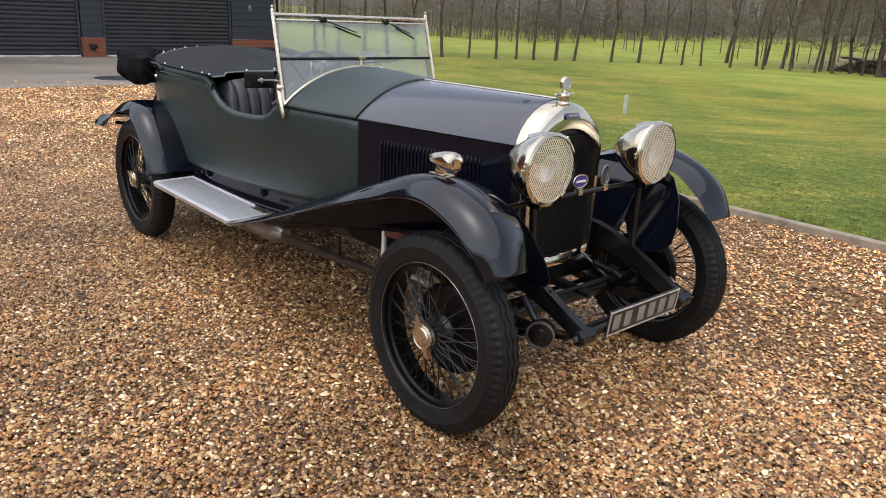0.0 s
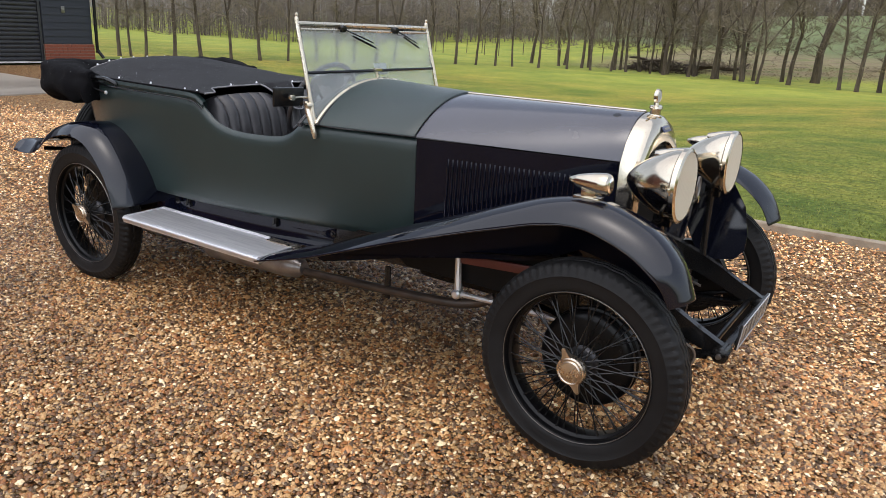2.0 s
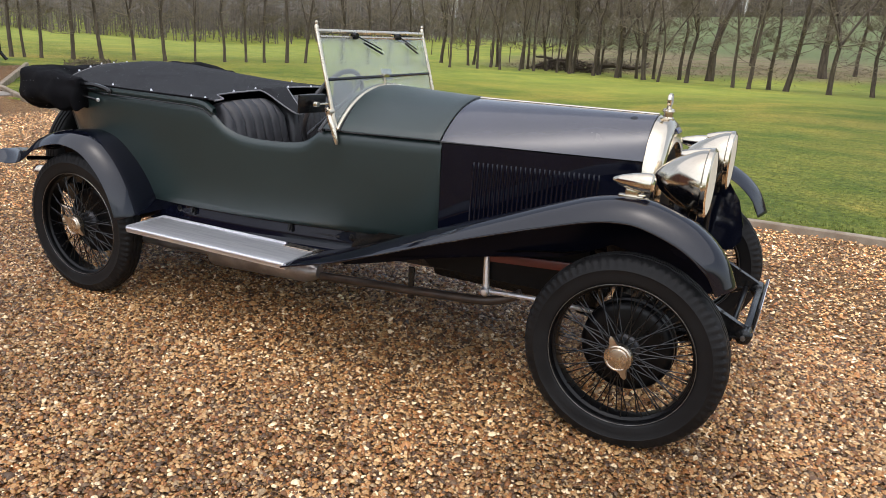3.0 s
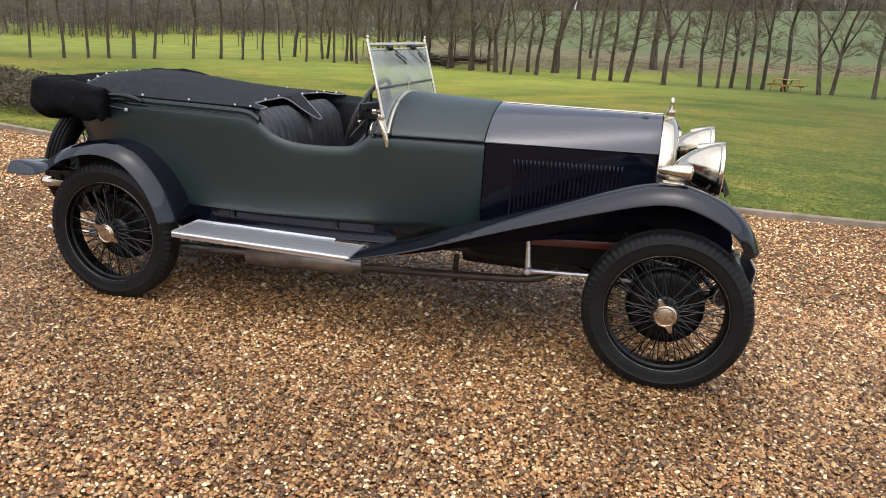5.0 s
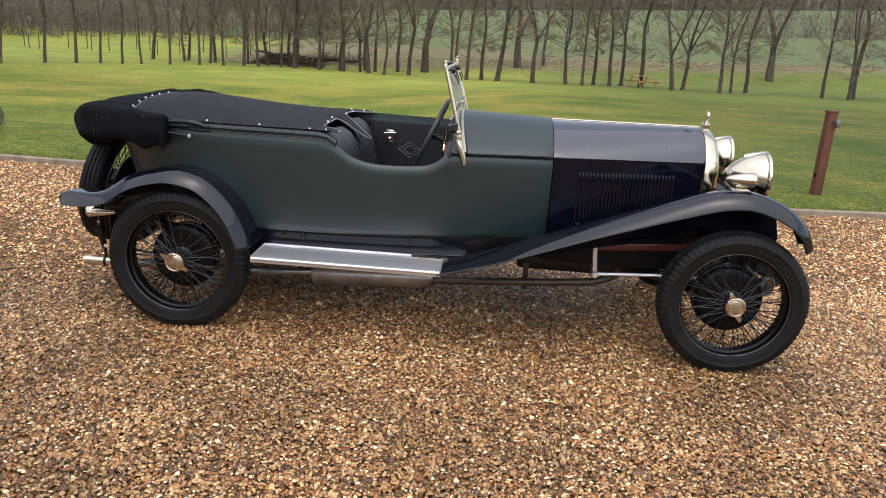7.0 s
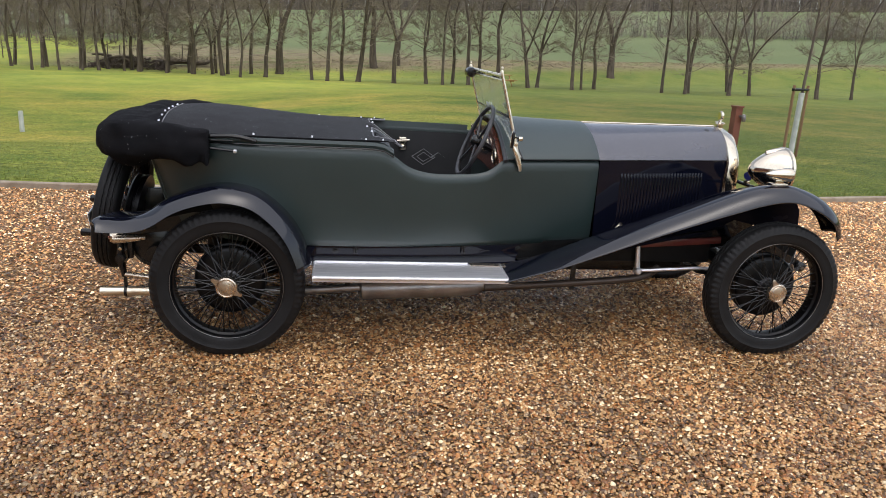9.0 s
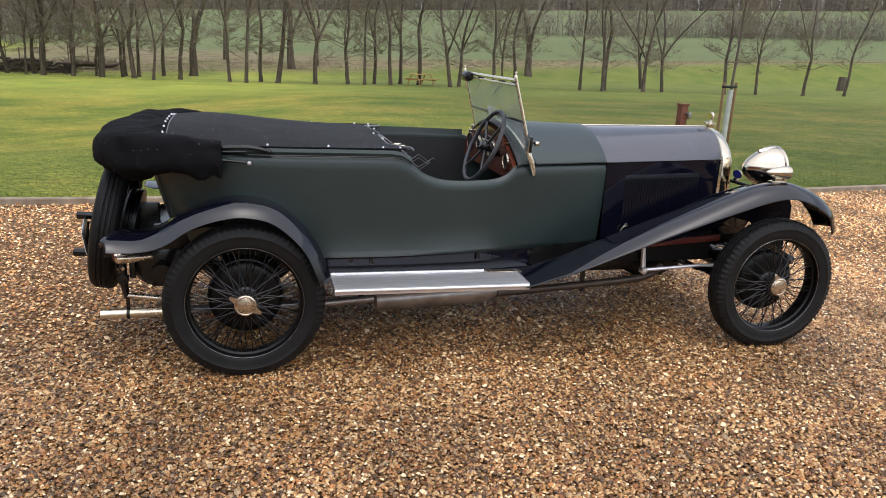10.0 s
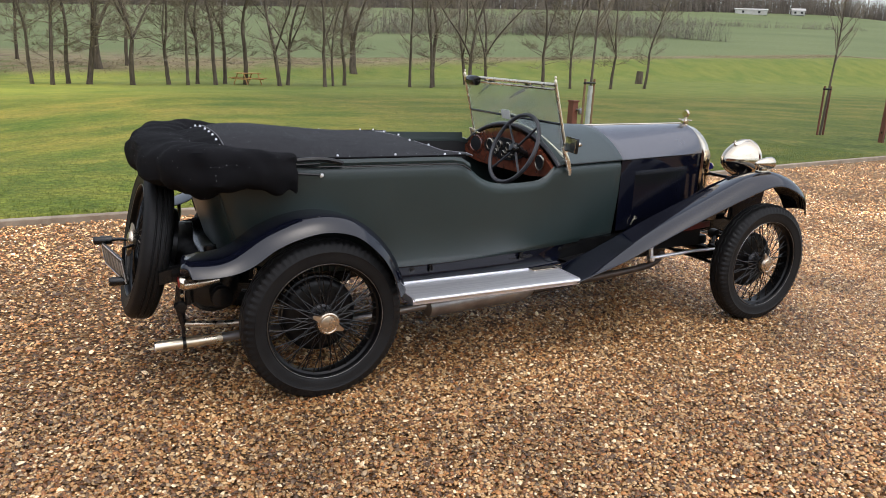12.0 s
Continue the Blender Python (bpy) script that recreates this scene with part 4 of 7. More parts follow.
for k in range(9):
    z = 0.62 + (1.105 - 0.62) * k / 8
    x_edge, w = -0.445 + (1.105 - z) * 0.28, 0.432 - 0.036 * (1 - k / 8) ** 2
    rings.append([(x_edge - 0.05 * (1 - (j / 8 - 1) ** 4), w * (j / 8 - 1), z) for j in range(17)])
loft(tail, rings)
shell(part("tail_panel", tail, M["green"], body), 0.015)
part("floor", box(bmesh.new(), (1.40, 0.94, 0.02), (0.75, 0, 0.60)), M["interior"], body)
part("bulkhead", box(bmesh.new(), (0.02, 0.70, 0.42), (1.97, 0, 0.82)), M["interior"], body)


def arc_section(x, w, z_side, z_top, n=17, drop=0.0):
    rise = z_top - z_side
    radius = (w * w + rise * rise) / (2 * rise)
    return [(x, y, z_top - (radius - math.sqrt(max(radius * radius - y * y, 0)))) for y in [w * (2 * i / (n - 1) - 1) for i in range(n)]]


COWL_TOP = [(1.40, 1.235), (1.55, 1.235), (1.8, 1.228), (2.05, 1.222)]
cowl = bmesh.new()
loft(cowl, [arc_section(x, curve_through(WIDTH, x) + 0.002, 1.054, curve_through(COWL_TOP, x), 25) for x in spread((1.47, 2.045, 0.05))])
cowl_ob = part("scuttle", cowl, M["green"], body, "dark green domed scuttle")
shell(cowl_ob, 0.012)
rim_pts = arc_section(1.47, 0.545, 1.05, 1.238, 33)
bead = tube(bmesh.new(), [(1.47, p[1], p[2]) for p in rim_pts], 0.013, 8)
part("padded_rim", bead, M["leather"], cowl_ob, "black padded cockpit rim")
foot_pts = [(1.422 + (1.51 - p[2]) * 0.266 + 0.010, p[1], p[2] + 0.006) for p in arc_section(1.50, 0.522, 1.056, 1.238, 33)]
part("bead", tube(bmesh.new(), foot_pts, 0.0105, 8), M["plated"], cowl_ob, "bright plated bead along the foot of the glass")
part("gasket", tube(bmesh.new(), [(x + 0.016, y * 1.01, z - 0.004) for x, y, z in foot_pts], 0.006, 6), M["black"], cowl_ob)
for side in (-1, 1):
    seam = [(x, side * (curve_through(WIDTH, x) + 0.003), 1.056) for x in spread((1.49, 2.05, 0.07))]
    part("seam_bead", tube(bmesh.new(), seam, 0.004, 6), M["black"], body)
    rail = [(x, side * (curve_through(WIDTH, x) - 0.010), curve_through([(-0.2, 1.122), (0.7, 1.122), (0.80, 1.112), (0.86, 1.075)] if side < 0 else [(-0.2, 1.122), (1.44, 1.115)], x)) for x in spread((-0.12, 0.85 if side < 0 else 1.42, 0.05))]
    bm_r = bmesh.new()
    loft(bm_r, [[(x, y + side * 0.004, z - 0.022), (x, y + side * 0.010, z - 0.005), (x, y + side * 0.004, z + 0.012), (x, y - side * 0.018, z + 0.016), (x, y - side * 0.022, z - 0.02)] for x, y, z in rail])
    part("waist_rail", bm_r, M["green"], body)
    part("piping", tube(bmesh.new(), [(x, y + side * 0.016, z - 0.022) for x, y, z in rail], 0.004, 6), M["black"], body)
stud_at = (0.03, -0.600, 1.062)
part("stud", lathe(bmesh.new(), [(0.0, 0.016), (0.009, 0.013), (0.012, 0.004), (0.008, 0.0)], 12, Matrix.Translation(stud_at) @ FACE_Y), M["alu"], body, "bright round stud")

# bonnet
BON_W = [(2.05, 0.411), (2.5, 0.325), (2.93, 0.228)]
BON_T = [(2.05, 1.222), (2.93, 1.232)]
bon = bmesh.new()
loft(bon, [arc_section(x, curve_through(BON_W, x), 1.054, curve_through(BON_T, x), 25) for x in spread((2.05, 2.93, 0.06))])
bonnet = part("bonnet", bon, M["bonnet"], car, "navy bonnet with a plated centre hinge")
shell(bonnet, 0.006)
part("hinge", tube(bmesh.new(), [(2.05, 0, 1.230), (2.93, 0, 1.240)], 0.0055, 8), M["nickel"], bonnet, "bright centre hinge")
part("side_hinge", tube(bmesh.new(), [(2.05, -0.412, 1.053), (2.93, -0.229, 1.055)], 0.005, 6), M["black"], bonnet)
part("side_hinge", tube(bmesh.new(), [(2.05, 0.412, 1.053), (2.93, 0.229, 1.055)], 0.005, 6), M["black"], bonnet)
part("catch", lathe(bmesh.new(), [(0.0, 0.006), (0.016, 0.005), (0.022, 0.0)], 14, Matrix.Translation((2.84, -0.09, 1.217)) @ Matrix.Rotation(radians(18), 4, "X")), M["black"], bonnet)
louvre_mesh = None
for side in (-1, 1):
    sb = bmesh.new()
    loft(sb, [[(x, side * (curve_through(BON_W, x) - 0.004), z) for z in (0.60, 0.75, 0.9, 1.05)] for x in spread((2.055, 2.93, 0.1))])
    if side > 0:
        bmesh.ops.reverse_faces(sb, faces=sb.faces)
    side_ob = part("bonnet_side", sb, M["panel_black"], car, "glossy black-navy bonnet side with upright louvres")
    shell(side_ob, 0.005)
    yc = side * (curve_through(BON_W, 2.2) + 0.006)
    clip = tube(bmesh.new(), spline([(2.235, yc, 0.675), (2.205, yc + side * 0.012, 0.660), (2.19, yc + side * 0.008, 0.628)], 3), 0.005, 6)
    lathe(clip, [(0.0, 0.012), (0.010, 0.010), (0.012, 0.0)], 12, Matrix.Translation((2.23, yc, 0.672)) @ (FACE_Y if side < 0 else FACE_Y.inverted()))
    part("bonnet_catch", clip, M["plated"], side_ob, "bright bonnet catch")
    slope = math.atan2(0.183, 0.88)
    for k in range(27):
        x = 2.205 + 0.0212 * k
        if louvre_mesh is None:
            lv = bmesh.new()
            loft(lv, [[(-0.0085, 0, z), (-0.003, -0.008 * s, z), (0.003, -0.011 * s, z), (0.0065, -0.009 * s, z), (0.0075, 0.001, z)] for z, s in ((-0.232, 0.0), (-0.222, 0.8), (-0.19, 1), (0.085, 1), (0.110, 0.5), (0.124, 0.0))])
            lo = part("louvre", lv, M["panel_black"], side_ob)
            louvre_mesh = lo.data
        else:
            lo = new("louvre", louvre_mesh)
            lo.parent = side_ob
        lo.matrix_basis = Matrix.Translation((x, side * (curve_through(BON_W, x) - 0.002), 0.862)) @ Matrix.Rotation(slope if side < 0 else -slope, 4, "Z") @ Matrix.Diagonal((1, 1 if side < 0 else -1, 1, 1))

# radiator
RAD_W, RAD_LOW = 0.252, 0.55
def rad_ring(x, w, top, low, n=15):
    arch = arc_section(x, w, 1.05 - (0.252 - w) * 0.6, top, n)
    return [(x, -w * 0.98, low)] + [(x, -w, low + (1.05 - low) * s) for s in (0.3, 0.7)] + arch + [(x, w, low + (1.05 - low) * s) for s in (0.7, 0.3)] + [(x, w * 0.98, low)]
shell_bm = bmesh.new()
loft(shell_bm, [rad_ring(2.925, 0.236, 1.218, RAD_LOW), rad_ring(2.935, 0.250, 1.235, RAD_LOW), rad_ring(2.985, 0.252, 1.228, RAD_LOW), rad_ring(3.010, 0.240, 1.205, RAD_LOW), rad_ring(3.022, 0.222, 1.168, RAD_LOW), rad_ring(3.020, 0.206, 1.125, RAD_LOW), rad_ring(2.995, 0.200, 1.115, RAD_LOW)])
rad = part("radiator", shell_bm, M["nickel"], car, "tall nickel-plated radiator shell")
core = bmesh.new()
arch = arc_section(2.99, 0.205, 1.0, 1.125, 15)
prism(core, [(p[1], p[2]) for p in arch] + [(0.205, RAD_LOW), (-0.205, RAD_LOW)], 2.94, 2.99, "x")
core_ob = part("core", core, M["core"], rad, "black honeycomb core")
for k in range(54):
    z = 0.58 + 0.0095 * k
    fin = box(bmesh.new(), (0.006, 0.40, 0.0026), (2.993, 0, z))
    if k == 0:
        fin_ob = part("fin", fin, M["core"], core_ob)
    else:
        fin.free()
        f2 = new("fin", fin_ob.data)
        f2.parent, f2.location = core_ob, (0, 0, 0.0095 * k)
for k in range(41):
    if k == 0:
        bar_ob = part("upright_fin", box(bmesh.new(), (0.005, 0.0026, 0.53), (2.992, -0.19, 0.83)), M["core"], core_ob)
    else:
        f2 = new("upright_fin", bar_ob.data)
        f2.parent, f2.location = core_ob, (0, 0.0095 * k, 0)
apron_rad = bmesh.new()
loft(apron_rad, [[(2.94 + 0.07 * math.sin(math.pi * s) ** 0.5, -0.25 + 0.5 * s, RAD_LOW + 0.005), (2.95 + 0.08 * math.sin(math.pi * s) ** 0.5, -0.25 + 0.5 * s, RAD_LOW - 0.03), (2.93 + 0.07 * math.sin(math.pi * s) ** 0.5, -0.24 + 0.48 * s, RAD_LOW - 0.05)] for s in [i / 12 for i in range(13)]])
shell(part("lower_band", apron_rad, M["nickel"], rad), 0.004)
badge = part("badge", box(bmesh.new(), (0.006, 0.085, 0.026), m=pose(3.0235, 0.0, 1.178, 0, -32, 0), bevel=0.002), M["blue_dull"], rad, "small blue enamel badge with a pale band")
part("plain_band", box(bmesh.new(), (0.003, 0.058, 0.009), m=pose(3.0235, 0.0, 1.178, 0, -32, 0) @ Matrix.Translation((0.004, 0, 0))), M["plate_mark"], badge)
cap = lathe(bmesh.new(), [(0.0, 0.060), (0.010, 0.060), (0.012, 0.046), (0.026, 0.044), (0.028, 0.034), (0.022, 0.030), (0.022, 0.010), (0.028, 0.003), (0.028, -0.02)], 24, Matrix.Translation((2.968, 0, 1.222)))
tube(cap, [(2.968, -0.055, 1.263), (2.968, 0.055, 1.263)], 0.0045, 8)
for e in (-1, 1):
    lathe(cap, [(0.0, -0.007), (0.007, 0), (0.0, 0.007)], 10, Matrix.Translation((2.968, 0.057 * e, 1.263)))
cap_ob = part("filler_cap", cap, M["nickel"], rad, "bright filler cap with a crossbar")
meter = lathe(bmesh.new(), [(0.0, -0.009), (0.024, -0.009), (0.029, -0.005), (0.029, 0.006), (0.0255, 0.010), (0.0235, 0.007), (0.0, 0.007)], 26, Matrix.Translation((2.968, 0, 1.306)) @ FACE_X)
box(meter, (0.012, 0.016, 0.02), (2.968, 0, 1.272))
part("temperature_gauge", meter, M["nickel"], cap_ob, "round plated temperature gauge")
part("gauge_face", lathe(bmesh.new(), [(0.0, 0.0015), (0.023, 0.0015), (0.023, 0.0)], 24, Matrix.Translation((2.9755, 0, 1.306)) @ FACE_X), M["tubing"], cap_ob, "pale gauge face")

# windscreen
def screen_x(z):
    return 1.422 + (1.51 - z) * 0.266
screen = bmesh.new()
for s in (-1, 1):
    tube(screen, [(screen_x(1.06) + 0.004, s * 0.522, 1.06), (screen_x(1.515), s * 0.512, 1.515)], 0.0095, 8)
    lathe(screen, [(0.0, 0.032), (0.006, 0.028), (0.008, 0.022), (0.004, 0.014), (0.010, 0.006), (0.010, -0.006)], 10, Matrix.Translation((screen_x(1.52), s * 0.512, 1.522)))
tube(screen, [(screen_x(1.505), -0.515, 1.505), (screen_x(1.505), 0.515, 1.505)], 0.0105, 8)
tube(screen, [(screen_x(1.48), -0.5, 1.48), (screen_x(1.48), 0.5, 1.48)], 0.007, 6)
tube(screen, [(screen_x(1.268), 0.0, 1.295), (screen_x(1.24), 0, 1.238)], 0.006, 6)
screen_ob = part("windscreen", screen, M["plated"], car, "bright plated folding windscreen frame")
part("glass", box(bmesh.new(), (0.005, 1.0, 0.205 * 1.035), m=pose(screen_x(1.384), 0, 1.384, 0, -14.9, 0)), M["glass"], screen_ob, "wet clear glass", smooth=False)
low_glass = bmesh.new()
lows = arc_section(1.48, 0.50, 1.085, 1.24, 21)
loft(low_glass, [[(screen_x(p[2]), p[1], p[2]) for p in lows], [(screen_x(1.281), p[1], 1.281) for p in lows]])
shell(part("glass", low_glass, M["glass"], screen_ob, "wet clear glass", smooth=False), 0.005)
part("mid_bar", tube(bmesh.new(), [(screen_x(1.288), -0.505, 1.288), (screen_x(1.288), 0.505, 1.288)], 0.0075, 8), M["black"], screen_ob, "slim black centre rail")
part("clamp", box(bmesh.new(), (0.02, 0.05, 0.02), (screen_x(1.288) + 0.012, 0, 1.293), 0.004), M["nickel"], screen_ob)
for s in (-1, 1):
    br = bmesh.new()
    for zz, xx, r in ((1.145, screen_x(1.145), 0.014),):
        lathe(br, [(0.0, 0.028), (0.010, 0.026), (r, 0.016), (r, -0.012)], 12, Matrix.Translation((xx, s * 0.525, zz)) @ FACE_Y)
    tube(br, spline([(1.497, s * 0.532, 1.16), (1.518, s * 0.534, 1.11), (1.535, s * 0.534, 1.075), (1.552, s * 0.534, 1.025), (1.558, s * 0.533, 0.995)], 3), [0.010, 0.011, 0.013, 0.015, 0.016, 0.016, 0.0155, 0.015, 0.014, 0.013, 0.011, 0.009, 0.006], 10)
    part("bracket", br, M["plated"], screen_ob, "plated screen bracket")
for y0, y1 in ((-0.22, -0.02), (0.20, 0.36)):
    wp = bmesh.new()
    tube(wp, [(screen_x(1.485) + 0.030, y0, 1.485), (screen_x(1.42) + 0.028, y1, 1.425)], 0.0035, 6)
    tube(wp, [(screen_x(1.46) + 0.022, y0 + 0.06, 1.455), (screen_x(1.395) + 0.014, y1 + 0.03, 1.40)], 0.005, 6)
    lathe(wp, [(0.0, 0.03), (0.016, 0.028), (0.018, 0.0)], 12, Matrix.Translation((screen_x(1.49) + 0.0, y0, 1.488)) @ FACE_X)
    part("wiper", wp, M["black"], screen_ob, "black wiper arm and blade")
motor = bmesh.new()
lathe(motor, [(0.0, 0.062), (0.028, 0.058), (0.032, 0.045), (0.032, -0.035), (0.026, -0.045), (0.0, -0.045)], 18, Matrix.Translation((screen_x(1.49) - 0.035, 0.36, 1.487)) @ FACE_Y)
part("wiper_motor", motor, M["black"], screen_ob, "black wiper motor")
part("paper_disc_holder", box(bmesh.new(), (0.002, 0.10, 0.058), m=pose(screen_x(1.29) - 0.012, 0.05, 1.295, 0, -14.9, 0)), M["white"], screen_ob, "white paper label on the glass")
mir = bmesh.new()
box(mir, (0.016, 0.155, 0.085), m=pose(1.482, -0.627, 1.185, 0, 4, -14), bevel=0.006)
mirror = part("mirror", mir, M["black"], screen_ob, "black rectangular door mirror")
part("mirror_glass", box(bmesh.new(), (0.003, 0.141, 0.070), m=pose(1.4735, -0.6250, 1.1856, 0, 4, -14)), M["reflector"], mirror, "silvered mirror glass", smooth=False)
arm = tube(bmesh.new(), [(1.503, -0.53, 1.178), (1.515, -0.58, 1.185), (1.524, -0.66, 1.186)], 0.006, 8)
lathe(arm, [(0.0, 0.012), (0.013, 0.010), (0.013, -0.010), (0.0, -0.012)], 12, Matrix.Translation((1.518, -0.64, 1.186)) @ FACE_X)
part("mirror_arm", arm, M["nickel"], mirror, "bright mirror arm")

# dashboard, steering wheel
dash = bmesh.new()
da = arc_section(0, 0.52, 1.03, 1.212, 25)
prism(dash, [(p[1], p[2]) for p in da] + [(0.50, 0.985), (0.30, 0.960), (-0.30, 0.960), (-0.50, 0.985)], 1.440, 1.465, "x")
dash_ob = part("dashboard", dash, M["wood"], car, "polished burr walnut dashboard")
panel = bmesh.new()
prism(panel, [(0.0 + 0.21 * math.cos(a) * (1 + 0.12 * math.cos(2 * a)), 1.085 + 0.070 * math.sin(a)) for a in [i * math.tau / 32 for i in range(32)]], 1.433, 1.441, "x")
part("instrument_panel", panel, M["dial"], dash_ob, "black oval instrument panel")
part("glove_pocket", box(bmesh.new(), (0.006, 0.13, 0.085), (1.4385, 0.345, 1.075), 0.002), M["interior"], dash_ob, "open dark glove pocket")
lip = bmesh.new()
tube(lip, [(1.436, 0.345 + 0.075 * math.cos(a), 1.075 + 0.052 * math.sin(a)) for a in [i * math.tau / 20 for i in range(20)]], 0.006, 6, loop=True)
part("pocket_lip", lip, M["wood"], dash_ob)
for y, z, r in ((-0.155, 1.095, 0.040), (0.155, 1.095, 0.040), (-0.06, 1.105, 0.026), (0.045, 1.105, 0.026), (-0.01, 1.055, 0.020), (0.08, 1.06, 0.018), (-0.09, 1.055, 0.018), (-0.405, 1.055, 0.046)):
    dial = lathe(bmesh.new(), [(r, 0.0), (r, 0.008), (r * 0.86, 0.010), (r * 0.84, 0.005), (0.0, 0.005)], 24, Matrix.Translation((1.434, y, z)) @ Matrix.Rotation(radians(-90), 4, "Y"), caps=False)
    d_ob = part("dial", dial, M["nickel"], dash_ob, "bright-rimmed round dial")
    part("dial_face", lathe(bmesh.new(), [(0.0, 0.0062), (r * 0.83, 0.0062), (r * 0.83, 0.003)], 20, Matrix.Translation((1.434, y, z)) @ Matrix.Rotation(radians(-90), 4, "Y"), caps=False), M["dial"], d_ob)
part("knob", lathe(bmesh.new(), [(0.0, 0.03), (0.012, 0.028), (0.012, 0.02), (0.005, 0.015), (0.005, 0.0)], 12, Matrix.Translation((1.438, 0.30, 1.150)) @ Matrix.Rotation(radians(-90), 4, "Y")), M["nickel"], dash_ob)
wheel_m = Matrix.Translation((1.342, -0.255, 1.122)) @ Matrix.Rotation(radians(-65.8), 4, "Y")
sw = bmesh.new()
tube(sw, [wheel_m @ Vector((0.214 * math.cos(a), 0.214 * math.sin(a), 0)) for a in [i * math.tau / 48 for i in range(48)]], 0.0125, 8, loop=True)
steer = part("steering_wheel", sw, M["leather"], car, "black large-rimmed steering wheel")
for a in (0.0, math.pi / 2, math.pi, 3 * math.pi / 2):
    a += 0.83
    sp = tube(bmesh.new(), [wheel_m @ Vector((0.02 * math.cos(a), 0.02 * math.sin(a), -0.012)), wheel_m @ Vector((0.205 * math.cos(a), 0.205 * math.sin(a), -0.002))], [0.008, 0.007], 6)
    part("spoke", sp, M["hub"], steer)
part("boss", lathe(bmesh.new(), [(0.0, 0.024), (0.02, 0.022), (0.032, 0.010), (0.036, -0.01), (0.030, -0.03), (0.0, -0.03)], 20, wheel_m), M["black"], steer)
part("column", tube(bmesh.new(), [wheel_m @ Vector((0, 0, -0.02)), wheel_m @ Vector((0, 0, -0.55))], 0.02, 10), M["black"], steer)

# seats and cockpit
def seat(y, w):
    back = bmesh.new()
    n = 84
    rings = []
    for i in range(n + 1):
        s = i / n
        yy = y - w / 2 + w * s
        edge = (1 - abs(2 * s - 1) ** 6)
        puff = 0.024 * abs(math.sin(s * math.pi * 7)) ** 0.6 + 0.03 * edge
        top = 1.118 - 0.05 * (1 - edge) - 0.012 * (2 * s - 1) ** 2
        rings.append([(0.89 + puff * 0.6, yy, 0.66), (0.862 + puff, yy, 0.85), (0.822 + puff, yy, 1.02), (0.785 + puff, yy, top - 0.03), (0.755 + puff * 0.6, yy, top), (0.71, yy, top - 0.012), (0.68, yy, 1.0), (0.71, yy, 0.66)])
    loft(back, rings, closed=True, caps=True)
    s_ob = part("seat", back, M["leather"], car, "pleated black leather bucket seat")
    part("cushion", box(bmesh.new(), (0.48, w, 0.14), (1.16, y, 0.70), 0.04, seg=3), M["leather"], s_ob)
seat(-0.265, 0.50)
seat(0.265, 0.50)
for s in (-1, 1):
    board_in = bmesh.new()
    loft(board_in, [[(x, s * (curve_through(WIDTH, x) - 0.028 - 0.03 * (1 - k / 3)), 0.62 + (curve_through(TOP_CUT if s < 0 else TOP_PLAIN, x) - 0.03 - 0.62) * k / 3) for k in range(4)] for x in spread((0.82, 1.46, 0.06))])
    shell(part("door_trim", board_in, M["interior"], body, "black padded door trim"), 0.006)
flourish = bmesh.new()
yy = 0.534
tube(flourish, [(1.05, yy - 0.004, 0.90), (1.13, yy - 0.008, 0.955), (1.21, yy - 0.018, 0.90), (1.13, yy - 0.008, 0.845), (1.05, yy - 0.004, 0.90)], 0.0025, 5)
for dx in (0.0, 0.10):
    tube(flourish, [(1.085 + dx, yy - 0.008, 0.90), (1.13 + dx, yy - 0.010, 0.932), (1.18 + dx, yy - 0.018, 0.90), (1.13 + dx, yy - 0.010, 0.868), (1.085 + dx, yy - 0.008, 0.90)], 0.0025, 5)
part("stitched_diamond", flourish, M["stitch"], body, "pale stitched lozenge on the far door trim")
handle = bmesh.new()
box(handle, (0.055, 0.03, 0.09), (0.985, 0.545, 0.985), 0.008)
tube(handle, [(0.945, 0.522, 1.005), (1.03, 0.520, 1.012)], 0.008, 8)
lathe(handle, [(0.0, 0.03), (0.014, 0.026), (0.016, 0.0)], 12, Matrix.Translation((0.985, 0.53, 0.965)) @ FACE_Y)
part("door_lock", handle, M["nickel"], body, "bright door lock and handle")

# tonneau cover and folded hood
def tonneau_z(x, y, w):
    crown = curve_through([(-0.72, 1.08), (-0.60, 1.152), (-0.45, 1.205), (-0.3, 1.230), (-0.2, 1.238), (0.0, 1.222), (0.25, 1.196), (0.55, 1.170), (0.8, 1.152), (1.0, 1.140)], x) - 1.138
    fold = 0.004 * noise.noise((x * 6, y * 5, 1.7)) + 0.002 * noise.noise((x * 19, y * 15, 4.1))
    return 1.138 + crown * (1 - abs(y / w) ** 2.4) + fold
SEAM = -0.375
ton = bmesh.new()
rows = []
for i in range(81):
    y = -1 + 2 * i / 80
    front = 0.742 + 0.195 * (1 - ease(0.03, 0.22, abs(y))) + 0.115 * ease(0.74, 0.90, abs(y))
    row = []
    for j in range(37):
        x = SEAM + (front - SEAM) * j / 36
        w = (curve_through(WIDTH, x) if x > -0.30 else 0.505 - 0.6 * (-0.30 - x) ** 1.5) - 0.008
        z = tonneau_z(x, y * w, w)
        z -= 0.6 * max(0.0, x - 0.75) * (1 - ease(0.10, 0.30, abs(y)))
        row.append((x, y * w, z))
    rows.append(row)
loft(ton, rows)
ton_ob = part("tonneau_cover", ton, M["tonneau"], car, "black cloth tonneau cover buttoned over the rear seats, spotted with rain")
shell(ton_ob, 0.004, 1.0)
bag = bmesh.new()
